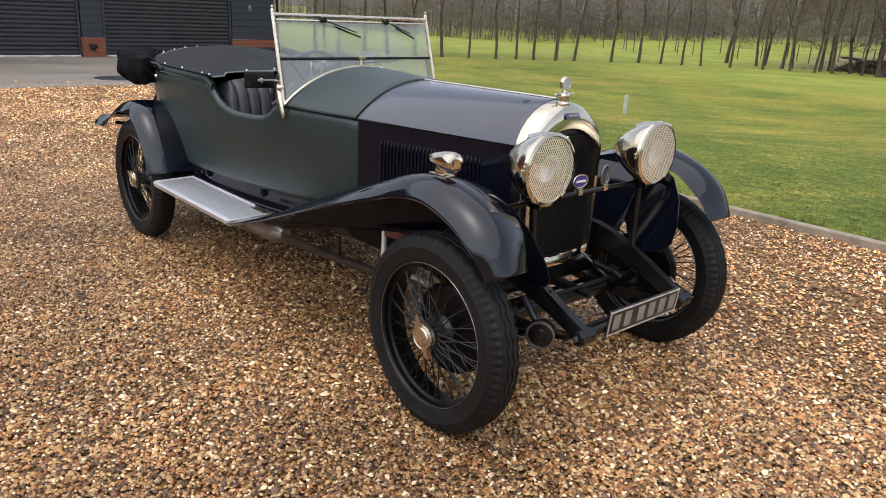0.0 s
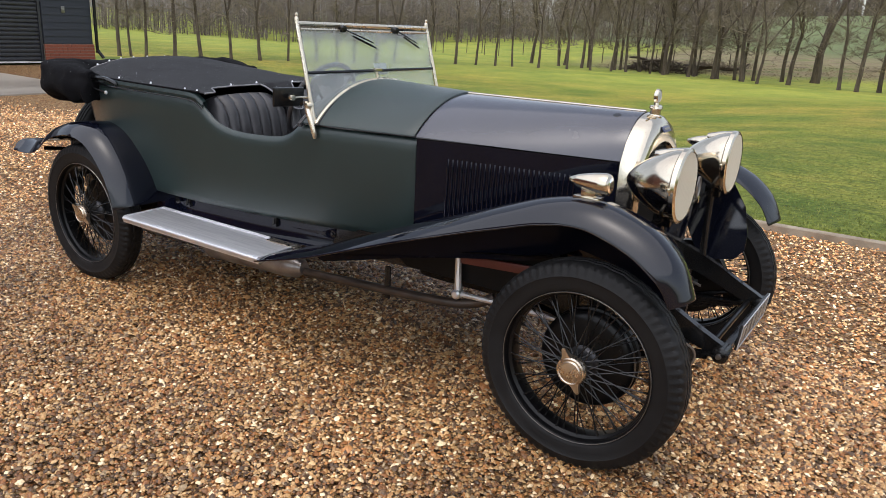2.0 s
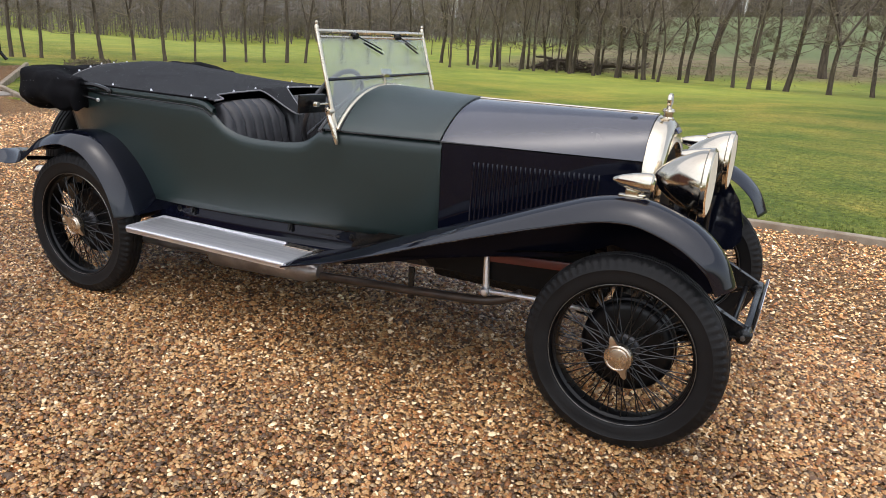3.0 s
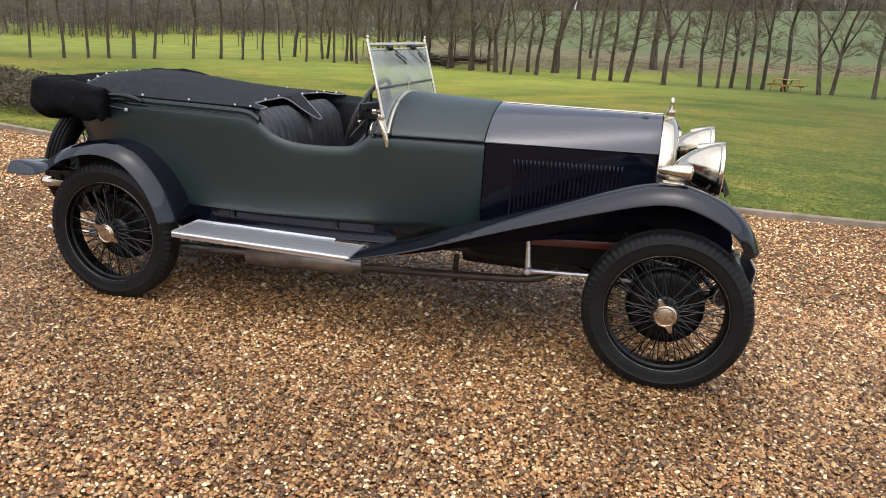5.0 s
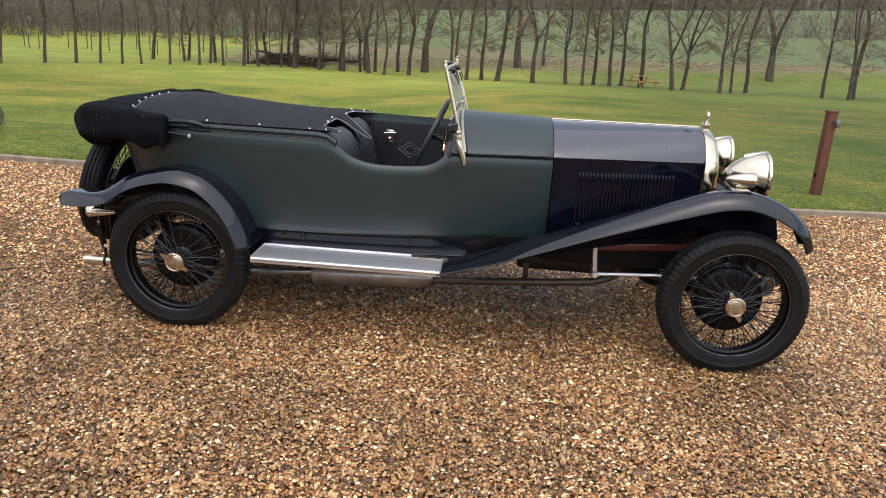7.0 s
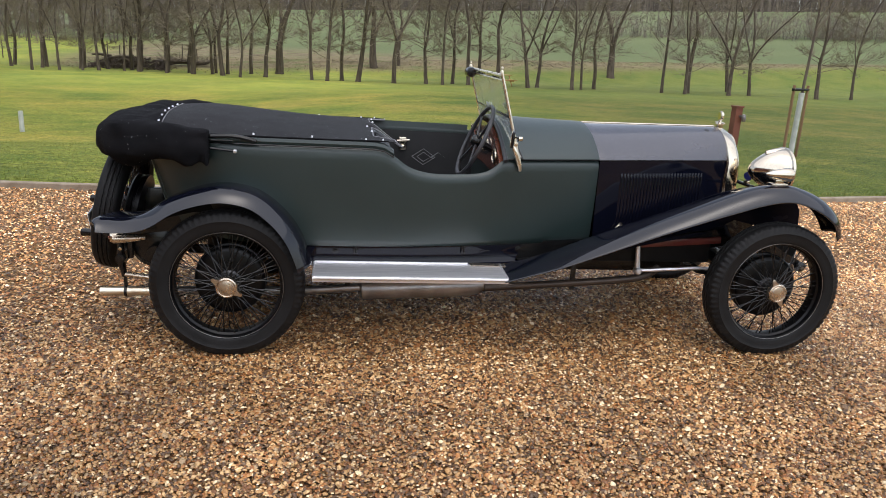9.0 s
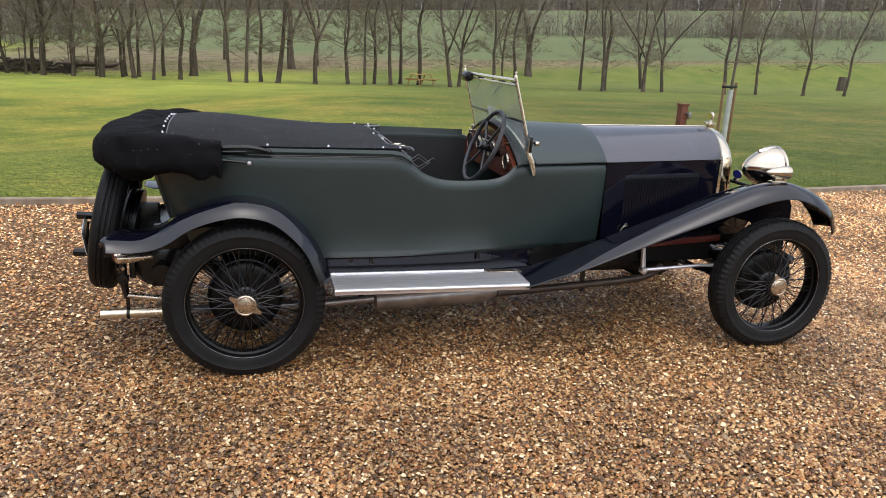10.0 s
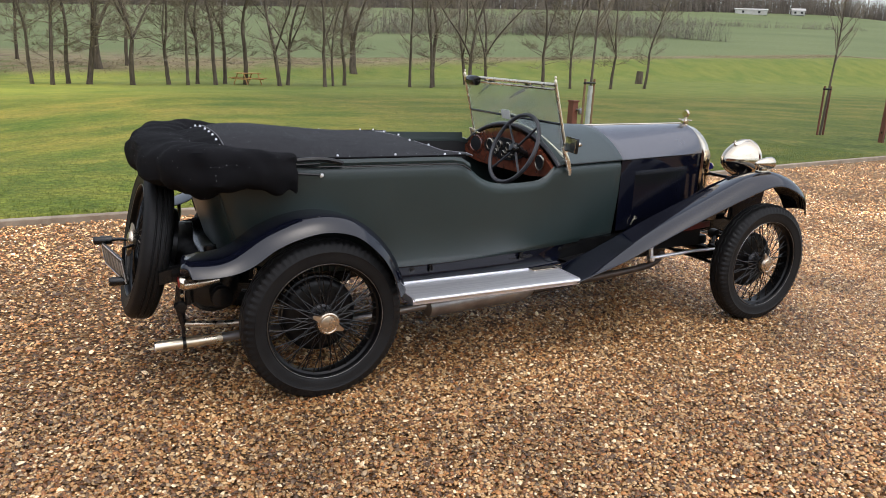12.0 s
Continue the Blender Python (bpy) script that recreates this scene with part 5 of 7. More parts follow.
loft(bag, [[(x, y / 40 * w, tonneau_z(x, y / 40 * w, w) - 0.002 + 0.004 * noise.noise((x * 16, y * 0.2, 8.3))) for x in spread((-0.70, SEAM + 0.006, 0.03)) for w in [0.505 - 0.6 * max(0.0, -0.30 - x) ** 1.5 - 0.008]] for y in range(-40, 41)])
shell(part("hood_bag_top", bag, M["canvas"], ton_ob, "slack black cloth over the folded hood"), 0.004, 1.0)
hem = [(x, s_ * (curve_through(WIDTH, x) - 0.010), 1.140) for s_ in (1,) for x in spread((-0.1, 0.82, 0.06))]
for s in (-1, 1):
    part("hem", tube(bmesh.new(), [(x, s * y, z) for x, y, z in hem], 0.005, 6), M["canvas"], ton_ob)
hem_front = [(r[-1][0] + 0.002, r[-1][1], r[-1][2] + 0.001) for r in rows]
part("hem", tube(bmesh.new(), hem_front, 0.0048, 6), M["stitch"], ton_ob, "grey bound edge")
stud_mesh = None
STUDS = [(x, s * (curve_through(WIDTH, x) - 0.022)) for x in (0.12, 0.42, 0.70, 0.79) for s in (-1, 1)] + [(SEAM - 0.018, y) for y in (-0.38, -0.30, -0.22, -0.13, -0.03, 0.10, 0.24, 0.38)] + [(0.72, -0.12), (0.74, -0.32), (0.76, 0.12), (0.76, 0.34)]
for x, y in STUDS:
    w = curve_through(WIDTH, x) - 0.008 if x > -0.3 else 0.485
    if stud_mesh is None:
        st = part("snap_stud", lathe(bmesh.new(), [(0.0, 0.010), (0.004, 0.009), (0.005, 0.005), (0.0068, 0.0)], 10), M["alu"], ton_ob)
        stud_mesh = st.data
    else:
        st = new("snap_stud", stud_mesh)
        st.parent = ton_ob
    st.location = (x, y, tonneau_z(x, y, w) + 0.005)

part("piping", tube(bmesh.new(), [(SEAM + 0.002, y, tonneau_z(SEAM, y, 0.485) + 0.005) for y in [-0.44 + 0.04 * i for i in range(23)]], 0.0028, 5), M["steel"], ton_ob, "pale piping along the rear seam")

hood = bmesh.new()
U = spline([(-0.10, -0.60, 1.09), (-0.22, -0.607, 1.088), (-0.38, -0.59, 1.100), (-0.51, -0.50, 1.098), (-0.575, -0.30, 1.088), (-0.59, 0.0, 1.09), (-0.575, 0.30, 1.088), (-0.51, 0.50, 1.098), (-0.38, 0.59, 1.100), (-0.22, 0.607, 1.088), (-0.10, 0.60, 1.09)], 10)
rings = []
for i, p in enumerate(U):
    a, b = U[max(i - 1, 0)], U[min(i + 1, len(U) - 1)]
    d = (b - a).normalized()
    out = Vector((d.y, -d.x, 0)).normalized()
    along = i / (len(U) - 1)
    mid = math.sin(along * math.pi)
    high, wide = 0.074 + 0.030 * mid ** 0.5 + 0.012 * math.exp(-((abs(along - 0.5) - 0.24) / 0.10) ** 2), 0.045 + 0.115 * mid ** 0.8
    ring = []
    for k in range(28):
        t = k * math.tau / 28
        sag = 0.032 * noise.noise((along * 9, math.cos(t) * 1.2, math.sin(t) * 1.2)) + 0.017 * noise.noise((along * 26, math.cos(t) * 1.6, math.sin(t) * 1.6)) + 0.003 * noise.noise((along * 60, math.cos(t) * 3, math.sin(t) * 3))
        c, s_ = math.cos(t), math.sin(t)
        sag *= 1 - 0.5 * max(0.0, s_)
        sag += 0.010 * math.sin(along * 62 + 3 * math.sin(along * 19)) * (0.6 - 0.4 * s_)
        q = (abs(c) ** 0.75 * (1 if c > 0 else -1) * (wide + sag), abs(s_) ** 0.8 * (1 if s_ > 0 else -1) * (high + sag))
        ring.append(p + out * q[0] + Vector((0, 0, q[1])))
    rings.append(ring)
loft(hood, rings, closed=True, caps=True)
bmesh.ops.recalc_face_normals(hood, faces=hood.faces)
hood_ob = part("folded_hood", hood, M["canvas"], car, "folded black hood in a slack cloth bag")
for s in (-1, 1):
    iron = bmesh.new()
    tube(iron, spline([(-0.10, s * 0.60, 1.135), (0.02, s * 0.607, 1.140), (0.10, s * 0.607, 1.128), (0.14, s * 0.604, 1.115)], 4), [0.012] * 12 + [0.005], 6)
    tube(iron, [(-0.10, s * 0.602, 1.075), (0.03, s * 0.607, 1.063)], 0.007, 6)
    tube(iron, [(-0.12, s * 0.602, 1.115), (0.02, s * 0.605, 1.117)], 0.004, 6)
    part("hood_iron", iron, M["black"], hood_ob, "black hood iron")


# ---- wings and running boards ----
def wing(bm, path, sections):
    """Sweeps (y, height) sections along a line of (x, z); sections is a function of the share of the length."""
    pts = spline([(x, 0, z) for x, z in path], 5)
    rings = []
    for i, p in enumerate(pts):
        a, b = pts[max(i - 1, 0)], pts[min(i + 1, len(pts) - 1)]
        d = (b - a).normalized()
        up = Vector((-d.z, 0, d.x))
        if up.z < 0 and abs(up.z) > 0.3:
            up = -up
        rings.append([Vector((p.x, y, p.z)) + up * h for y, h in sections(i / (len(pts) - 1))])
    return loft(bm, rings)


FRONT_WING = [(1.45, 0.452), (1.58, 0.490), (1.76, 0.548), (1.98, 0.638), (2.26, 0.753), (2.54, 0.860), (2.70, 0.921), (2.85, 0.972), (2.98, 0.994), (3.10, 0.985), (3.255, 0.926), (3.36, 0.835), (3.415, 0.728)]
def front_section(s):
    """Convex from the inner edge over the crown to a rolled outer edge that hangs lower towards the wheel."""
    lip = 0.012 + 0.064 * ease(0.02, 0.62, s) - 0.016 * ease(0.80, 1.0, s)
    crown = 0.006 + 0.030 * ease(0.15, 0.6, s)
    outer = -0.825 + 0.030 * ease(0.88, 1.0, s)
    inner = -0.56 + (-0.045) * ease(0.85, 1.0, s)
    pts = []
    for k in range(21):
        u = (k / 20) ** 1.25
        y = outer + (inner - outer) * u
        if u < 0.42:
            h = -lip * (1 - u / 0.42) ** 1.9
            y -= 0.010 * math.sin(math.pi * u / 0.42) * ease(0.1, 0.5, s)
        else:
            h = -crown * ((u - 0.42) / 0.58) ** 1.6
        pts.append((y, h))
    return pts
REAR_WING = [(-0.652, 0.690), (-0.648, 0.712), (-0.625, 0.728), (-0.575, 0.727), (-0.50, 0.727), (-0.44, 0.738), (-0.38, 0.766), (-0.28, 0.832), (-0.15, 0.880), (-0.005, 0.900), (0.15, 0.868), (0.275, 0.775), (0.365, 0.655), (0.425, 0.50)]
def rear_section(s):
    lip = 0.056 * ease(-0.04, 0.10, s) + 0.010 * ease(0.3, 0.5, s)
    outer, inner = -0.825 + 0.045 * (1 - ease(0.0, 0.16, s)), -0.535 - 0.19 * (1 - ease(0.0, 0.27, s))
    pts = []
    for k in range(11):
        u = k / 10
        y = outer + (inner - outer) * u
        h = -lip * (1 - u / 0.35) ** 2.2 if u < 0.35 else -0.012 * ((u - 0.35) / 0.65) ** 2
        pts.append((y, h))
    return pts
for bm_w in both(lambda b: wing(b, FRONT_WING, front_section)):
    bmesh.ops.recalc_face_normals(bm_w, faces=bm_w.faces)
    w_ob = part("front_wing", bm_w, M["navy"], car, "long sweeping navy front wing")
    shell(w_ob, 0.004, 0)
    side = -1 if w_ob.data.vertices[0].co.y < 0 else 1
    rings_n = len(front_section(0))
    edge_line = [w_ob.data.vertices[i * rings_n].co + Vector((0, -side * 0.002, -0.001)) for i in range(len(w_ob.data.vertices) // rings_n)]
    part("rolled_edge", tube(bmesh.new(), edge_line, 0.0045, 6), M["navy"], w_ob)
    flap = bmesh.new()
    prism(flap, [(2.45, 0.80), (2.69, 0.893), (2.865, 0.945), (2.99, 0.962), (3.11, 0.945), (3.22, 0.895), (3.29, 0.81), (3.33, 0.70), (3.335, 0.63), (3.30, 0.585), (3.22, 0.570), (3.12, 0.60), (3.05, 0.70), (2.90, 0.735), (2.80, 0.685), (2.70, 0.656), (2.55, 0.637), (2.36, 0.600), (2.12, 0.545), (1.84, 0.470), (1.64, 0.420), (1.58, 0.44), (1.7, 0.505), (1.9, 0.585), (2.2, 0.705)], side * 0.556, side * 0.562, "y")
    for v in flap.verts:
        v.co.y -= side * (0.955 - v.co.z) * (0.42 if side < 0 else 0.50) * ease(2.55, 2.95, v.co.x)
    part("inner_valance", flap, M["valance"] if side < 0 else M["navy"], w_ob, "dark navy inner valance of the wing")
    skirt = bmesh.new()
    loft(skirt, [[(x, side * 0.555, z + 0.014), (x, side * 0.445, z), (x, side * 0.430, z - 0.02), (x, side * 0.425, 0.455)] for x, z in ((1.6, 0.462), (1.84, 0.488), (2.12, 0.552), (2.36, 0.606), (2.55, 0.643), (2.72, 0.668), (2.80, 0.690))])
    shell(part("splash_guard", skirt, M["under"], w_ob), 0.004)
    apron = bmesh.new()
    loft(apron, [[(x, side * 0.556, z), (x, side * 0.475, z - 0.12), (x, side * 0.41, 0.68), (x, side * 0.372, 0.605)] for x, z in ((2.66, 0.865), (2.80, 0.915), (2.95, 0.938), (3.06, 0.930))])
    shell(part("wing_apron", apron, M["navy"], w_ob), 0.004)
    lamp = lathe(bmesh.new(), [(0.0, 0.078), (0.028, 0.076), (0.037, 0.070), (0.040, 0.058), (0.039, 0.035), (0.033, 0.0), (0.022, -0.045), (0.009, -0.075), (0.0, -0.082)], 24, Matrix.Translation((3.0, side * 0.695, 1.050)) @ FACE_X)
    l_ob = part("side_lamp", lamp, M["nickel"], w_ob, "bright torpedo side lamp on the wing")
    part("lens", lathe(bmesh.new(), [(0.0, 0.082), (0.018, 0.080), (0.027, 0.0765)], 20, Matrix.Translation((3.0, side * 0.695, 1.050)) @ FACE_X, caps=False), M["lens"], l_ob)
    foot = bmesh.new()
    box(foot, (0.05, 0.03, 0.03), (3.0, side * 0.695, 1.010), 0.006)
    box(foot, (0.095, 0.05, 0.010), (3.0, side * 0.695, 0.997), 0.004)
    part("lamp_foot", foot, M["nickel"], l_ob)
for bm_w in both(lambda b: wing(b, REAR_WING, rear_section)):
    bmesh.ops.recalc_face_normals(bm_w, faces=bm_w.faces)
    w_ob = part("rear_wing", bm_w, M["navy"], car, "navy helmet rear wing with a turned-up tail")
    shell(w_ob, 0.004, 0)
    side = -1 if w_ob.data.vertices[0].co.y < 0 else 1
    inner = bmesh.new()
    prism(inner, [(x, z - 0.015) for x, z in REAR_WING[6:]] + [(0.425, 0.47), (0.36, 0.47), (0.30, 0.60), (0.20, 0.70), (0.0, 0.72), (-0.2, 0.72), (-0.36, 0.68)], side * 0.530, side * 0.536, "y")
    part("inner_valance", inner, M["under"], w_ob)
    part("stay", tube(bmesh.new(), [(-0.50, side * 0.36, 0.60), (-0.45, side * 0.55, 0.67), (-0.42, side * 0.74, 0.70)], 0.012, 8), M["black"], w_ob)
for side in (-1, 1):
    rb = bmesh.new()
    lo_y, hi_y = -0.812, -0.565
    loft(rb, [[(x, lo_y - 0.004, 0.428), (x, lo_y - 0.006, 0.446), (x, lo_y + 0.004, 0.456), (x, lo_y + 0.02, 0.458), (x, (lo_y + hi_y) / 2, 0.460), (x, hi_y, 0.462), (x, hi_y, 0.43)] for x in spread((0.435, 1.475, 0.2))], closed=True, caps=True)
    if side > 0:
        bmesh.ops.transform(rb, matrix=MIRROR, verts=rb.verts)
        bmesh.ops.reverse_faces(rb, faces=rb.faces)
    rb_ob = part("running_board", rb, M["alu"], car, "bare aluminium running board with a rolled edge")
    part("step_edge", tube(bmesh.new(), [(0.44, side * 0.815, 0.450), (1.47, side * 0.815, 0.450)], 0.0105, 10), M["alu"], rb_ob)
    part("step_edge", tube(bmesh.new(), [(0.44, side * 0.568, 0.466), (1.29, side * 0.568, 0.466)], 0.006, 8), M["alu"], rb_ob)
    for xe in (0.437, 1.472):
        part("step_edge", tube(bmesh.new(), [(xe, side * 0.812, 0.459), (xe, side * 0.57, 0.465)], 0.005, 8), M["alu"], rb_ob)
    for xb in (0.55, 1.60):
        part("valance_bolt", lathe(bmesh.new(), [(0.0, 0.012), (0.008, 0.011), (0.010, 0.004), (0.018, 0.003), (0.018, 0.0)], 12, Matrix.Translation((xb, side * (curve_through(WIDTH, xb) - 0.060), 0.525)) @ (FACE_Y if side < 0 else MIRROR @ FACE_Y)), M["black"], rb_ob)
    part("step_plate", box(bmesh.new(), (0.20, 0.05, 0.004), (1.40, side * 0.585, 0.466), 0.001), M["dull_nickel"], rb_ob, "small worn brass plate")
    val = bmesh.new()
    loft(val, [[(x, side * (curve_through(WIDTH, x) - 0.060), 0.575), (x, side * (curve_through(WIDTH, x) - 0.062), 0.52), (x, side * (curve_through(WIDTH, x) - 0.066), 0.455), (x, side * (curve_through(WIDTH, x) - 0.03), 0.447), (x, side * (0.57 if x < 1.3 else curve_through(WIDTH, x) - 0.028), 0.446)] for x in spread((0.35, 1.48, 0.113), (1.5, 2.04, 0.13))])
    shell(part("valance", val, M["panel_black"], car, "glossy black valance under the body"), 0.006, 0)
    for x in (0.66, 1.27):
        yl = curve_through(WIDTH, x) - 0.052
        lug = box(bmesh.new(), (0.024, 0.022, 0.052), (x, side * yl, 0.535), 0.005)
        tube(lug, [(x, side * (yl + 0.012), 0.555), (x, side * (yl + 0.02), 0.520)], 0.006, 6)
        part("strap_lug", lug, M["black"], car)


# ---- wheels ----
def wheel_meshes(lugs=True):
    tyre = bmesh.new()
    prof = [(0.284, -0.048), (0.288, -0.054), (0.294, -0.0595), (0.302, -0.0615), (0.322, -0.066), (0.342, -0.067), (0.346, -0.0695), (0.350, -0.067), (0.366, -0.063), (0.380, -0.057), (0.386, -0.052), (0.391, -0.046), (0.394, -0.038), (0.388, -0.034), (0.388, -0.030), (0.395, -0.027), (0.396, -0.014), (0.389, -0.010), (0.389, -0.006), (0.396, -0.003),
            (0.396, 0.010), (0.389, 0.014), (0.389, 0.018), (0.395, 0.021), (0.394, 0.034), (0.391, 0.044), (0.386, 0.052), (0.380, 0.057), (0.366, 0.063), (0.350, 0.067), (0.346, 0.0695), (0.342, 0.067), (0.322, 0.066), (0.302, 0.0615), (0.294, 0.0595), (0.288, 0.054), (0.284, 0.048)]
    n = 222
    rings = []
    for k in range(n):
        a = k * math.tau / n
        zig = 0.0035 * (1 if k % 6 < 3 else -1) * (1 if lugs else 0.15)
        ring = []
        for r, h in prof:
            if r > 0.387 and abs(h) < 0.036:
                h += zig
            elif lugs and 0.362 < r < 0.393 and k % 3 == 0:
                r -= 0.007
                h *= 0.96
            ring.append((r * math.cos(a), r * math.sin(a), h))
        rings.append(ring)
    loft(tyre, rings + [rings[0]])
    bmesh.ops.remove_doubles(tyre, verts=tyre.verts, dist=1e-5)
    rim = lathe(bmesh.new(), [(0.2850, -0.0585), (0.2885, -0.0560), (0.2880, -0.0500), (0.2850, -0.0440), (0.2830, -0.0300), (0.2730, -0.0220), (0.2700, 0.0), (0.2730, 0.0220), (0.2830, 0.0300), (0.2850, 0.0440), (0.2880, 0.0500), (0.2885, 0.0560), (0.2850, 0.0585), (0.2815, 0.0545), (0.2795, 0.0460), (0.2785, 0.0320), (0.2685, 0.0240), (0.2655, 0.0), (0.2685, -0.0240), (0.2785, -0.0320), (0.2795, -0.0460), (0.2815, -0.0545), (0.2850, -0.0585)], 64, caps=False)
    drum = lathe(bmesh.new(), [(0.0, -0.035), (0.06, -0.035), (0.10, -0.040), (0.155, -0.044), (0.176, -0.050), (0.184, -0.060), (0.184, -0.082), (0.176, -0.086), (0.176, -0.096), (0.188, -0.100), (0.188, -0.122), (0.0, -0.122)], 48)
    hub = lathe(bmesh.new(), [(0.0, -0.035), (0.060, -0.035), (0.062, -0.024), (0.052, -0.018), (0.044, 0.0), (0.040, 0.040), (0.048, 0.046), (0.050, 0.054), (0.042, 0.060), (0.030, 0.072), (0.0, 0.072)], 28)
    nut = lathe(bmesh.new(), [(0.046, 0.050), (0.053, 0.054), (0.056, 0.060), (0.056, 0.076), (0.053, 0.083), (0.047, 0.086), (0.044, 0.0835), (0.040, 0.0835), (0.036, 0.089), (0.020, 0.0925), (0.0, 0.093)], 32)
    for s in (0, math.pi):
        rows2 = [(0.046, 0.021, 0.012), (0.060, 0.013, 0.010), (0.074, 0.010, 0.008), (0.084, 0.007, 0.006), (0.088, 0.003, 0.003)]
        rr = []
        for d, w, h in rows2:
            c, q = math.cos(s), math.sin(s)
            rr.append([(c * d - q * y, q * d + c * y, 0.070 + z + (d - 0.03) * 0.12) for y, z in ((-w, -h), (w, -h), (w, h), (-w, h))])
        loft(nut, rr, closed=True, caps=True)
    bmesh.ops.recalc_face_normals(nut, faces=nut.faces)
    return tyre, rim, drum, hub, nut


def make_wheel(m, with_drum=True, lugs=True):
    tyre, rim, drum, hub, nut = wheel_meshes(lugs)
    w = part("wheel", rim, M["wheel_black"], car, "black wire wheel with a bright two-eared hub nut")
    for h in (-0.0585, 0.0585):
        part("rim_edge", tube(bmesh.new(), [(0.2865 * math.cos(a), 0.2865 * math.sin(a), h) for a in [i * math.tau / 56 for i in range(56)]], 0.0018, 5, loop=True), M["steel"], w)
    part("tyre", tyre, M["rubber"], w, "worn black treaded tyre", angle=50)
    if with_drum:
        part("brake_drum_or_backing", drum, M["wheel_black"], w, "ribbed black brake drum, on the spare an added dark backing")
    else:
        drum.free()
    part("hub", hub, M["hub"], w, "dark grey hub shell")
    part("hub_nut", nut, M["dull_nickel"], w, "bright eared hub nut")
    spoke = bmesh.new()
    tube(spoke, [(0, 0, 0), (0, 0, 1)], 0.0024, 5)
    first = nipple = None
    for k in range(60):
        a = k * math.tau / 60
        if k % 3 == 0:
            r0, h0, tw, h1 = 0.047, 0.050, 0.42, 0.022
        elif k % 3 == 1:
            r0, h0, tw, h1 = 0.047, 0.050, -0.42, 0.014
        else:
            r0, h0, tw, h1 = 0.060, -0.026, (0.30 if k % 2 else -0.30), -0.016
        p0 = Vector((r0 * math.cos(a + tw), r0 * math.sin(a + tw), h0))
        p1 = Vector((0.2675 * math.cos(a), 0.2675 * math.sin(a), h1))
        d = p1 - p0
        rot = d.to_track_quat("Z", "Y").to_matrix().to_4x4()
        if first is None:
            s = first = part("spoke", spoke, M["black"], w)
        else:
            s = new("spoke", first.data)
            s.parent = w
        s.matrix_basis = Matrix.Translation(p0) @ rot @ Matrix.Diagonal((1, 1, d.length, 1))
        if nipple is None:
            nb = nipple = part("nipple", lathe(bmesh.new(), [(0.0, -0.020), (0.0034, -0.018), (0.0046, -0.003), (0.0060, 0.002)], 6, caps=False), M["black"], w)
        else:
            nb = new("nipple", nipple.data)
            nb.parent = w
        nb.matrix_basis = Matrix.Translation(p1) @ rot
    w.matrix_basis = m
    return w


def twin(w, m):
    c = copy_thing(w, m)
    c.parent = car
    return c


w_rr = make_wheel(Matrix.Translation((0, -WHEEL_Y, HUB_Z)) @ FACE_Y @ Matrix.Rotation(2.62, 4, "Z"))
twin(w_rr, Matrix.Translation((WB, -WHEEL_Y, HUB_Z)) @ FACE_Y @ Matrix.Rotation(2.0, 4, "Z"))
twin(w_rr, Matrix.Translation((0, WHEEL_Y, HUB_Z)) @ FACE_Y.inverted() @ Matrix.Rotation(0.9, 4, "Z"))
twin(w_rr, Matrix.Translation((WB, WHEEL_Y, HUB_Z)) @ FACE_Y.inverted() @ Matrix.Rotation(2.6, 4, "Z"))
# the spare's drum is made up, to darken the view through its spokes
spare = make_wheel(Matrix.Translation((-0.700, 0.0, 0.650)) @ Matrix.Rotation(radians(-1), 4, "Z") @ Matrix.Rotation(radians(11), 4, "Y") @ Matrix.Rotation(radians(-90), 4, "Y"), True, False)
spare.name = "spare_wheel"

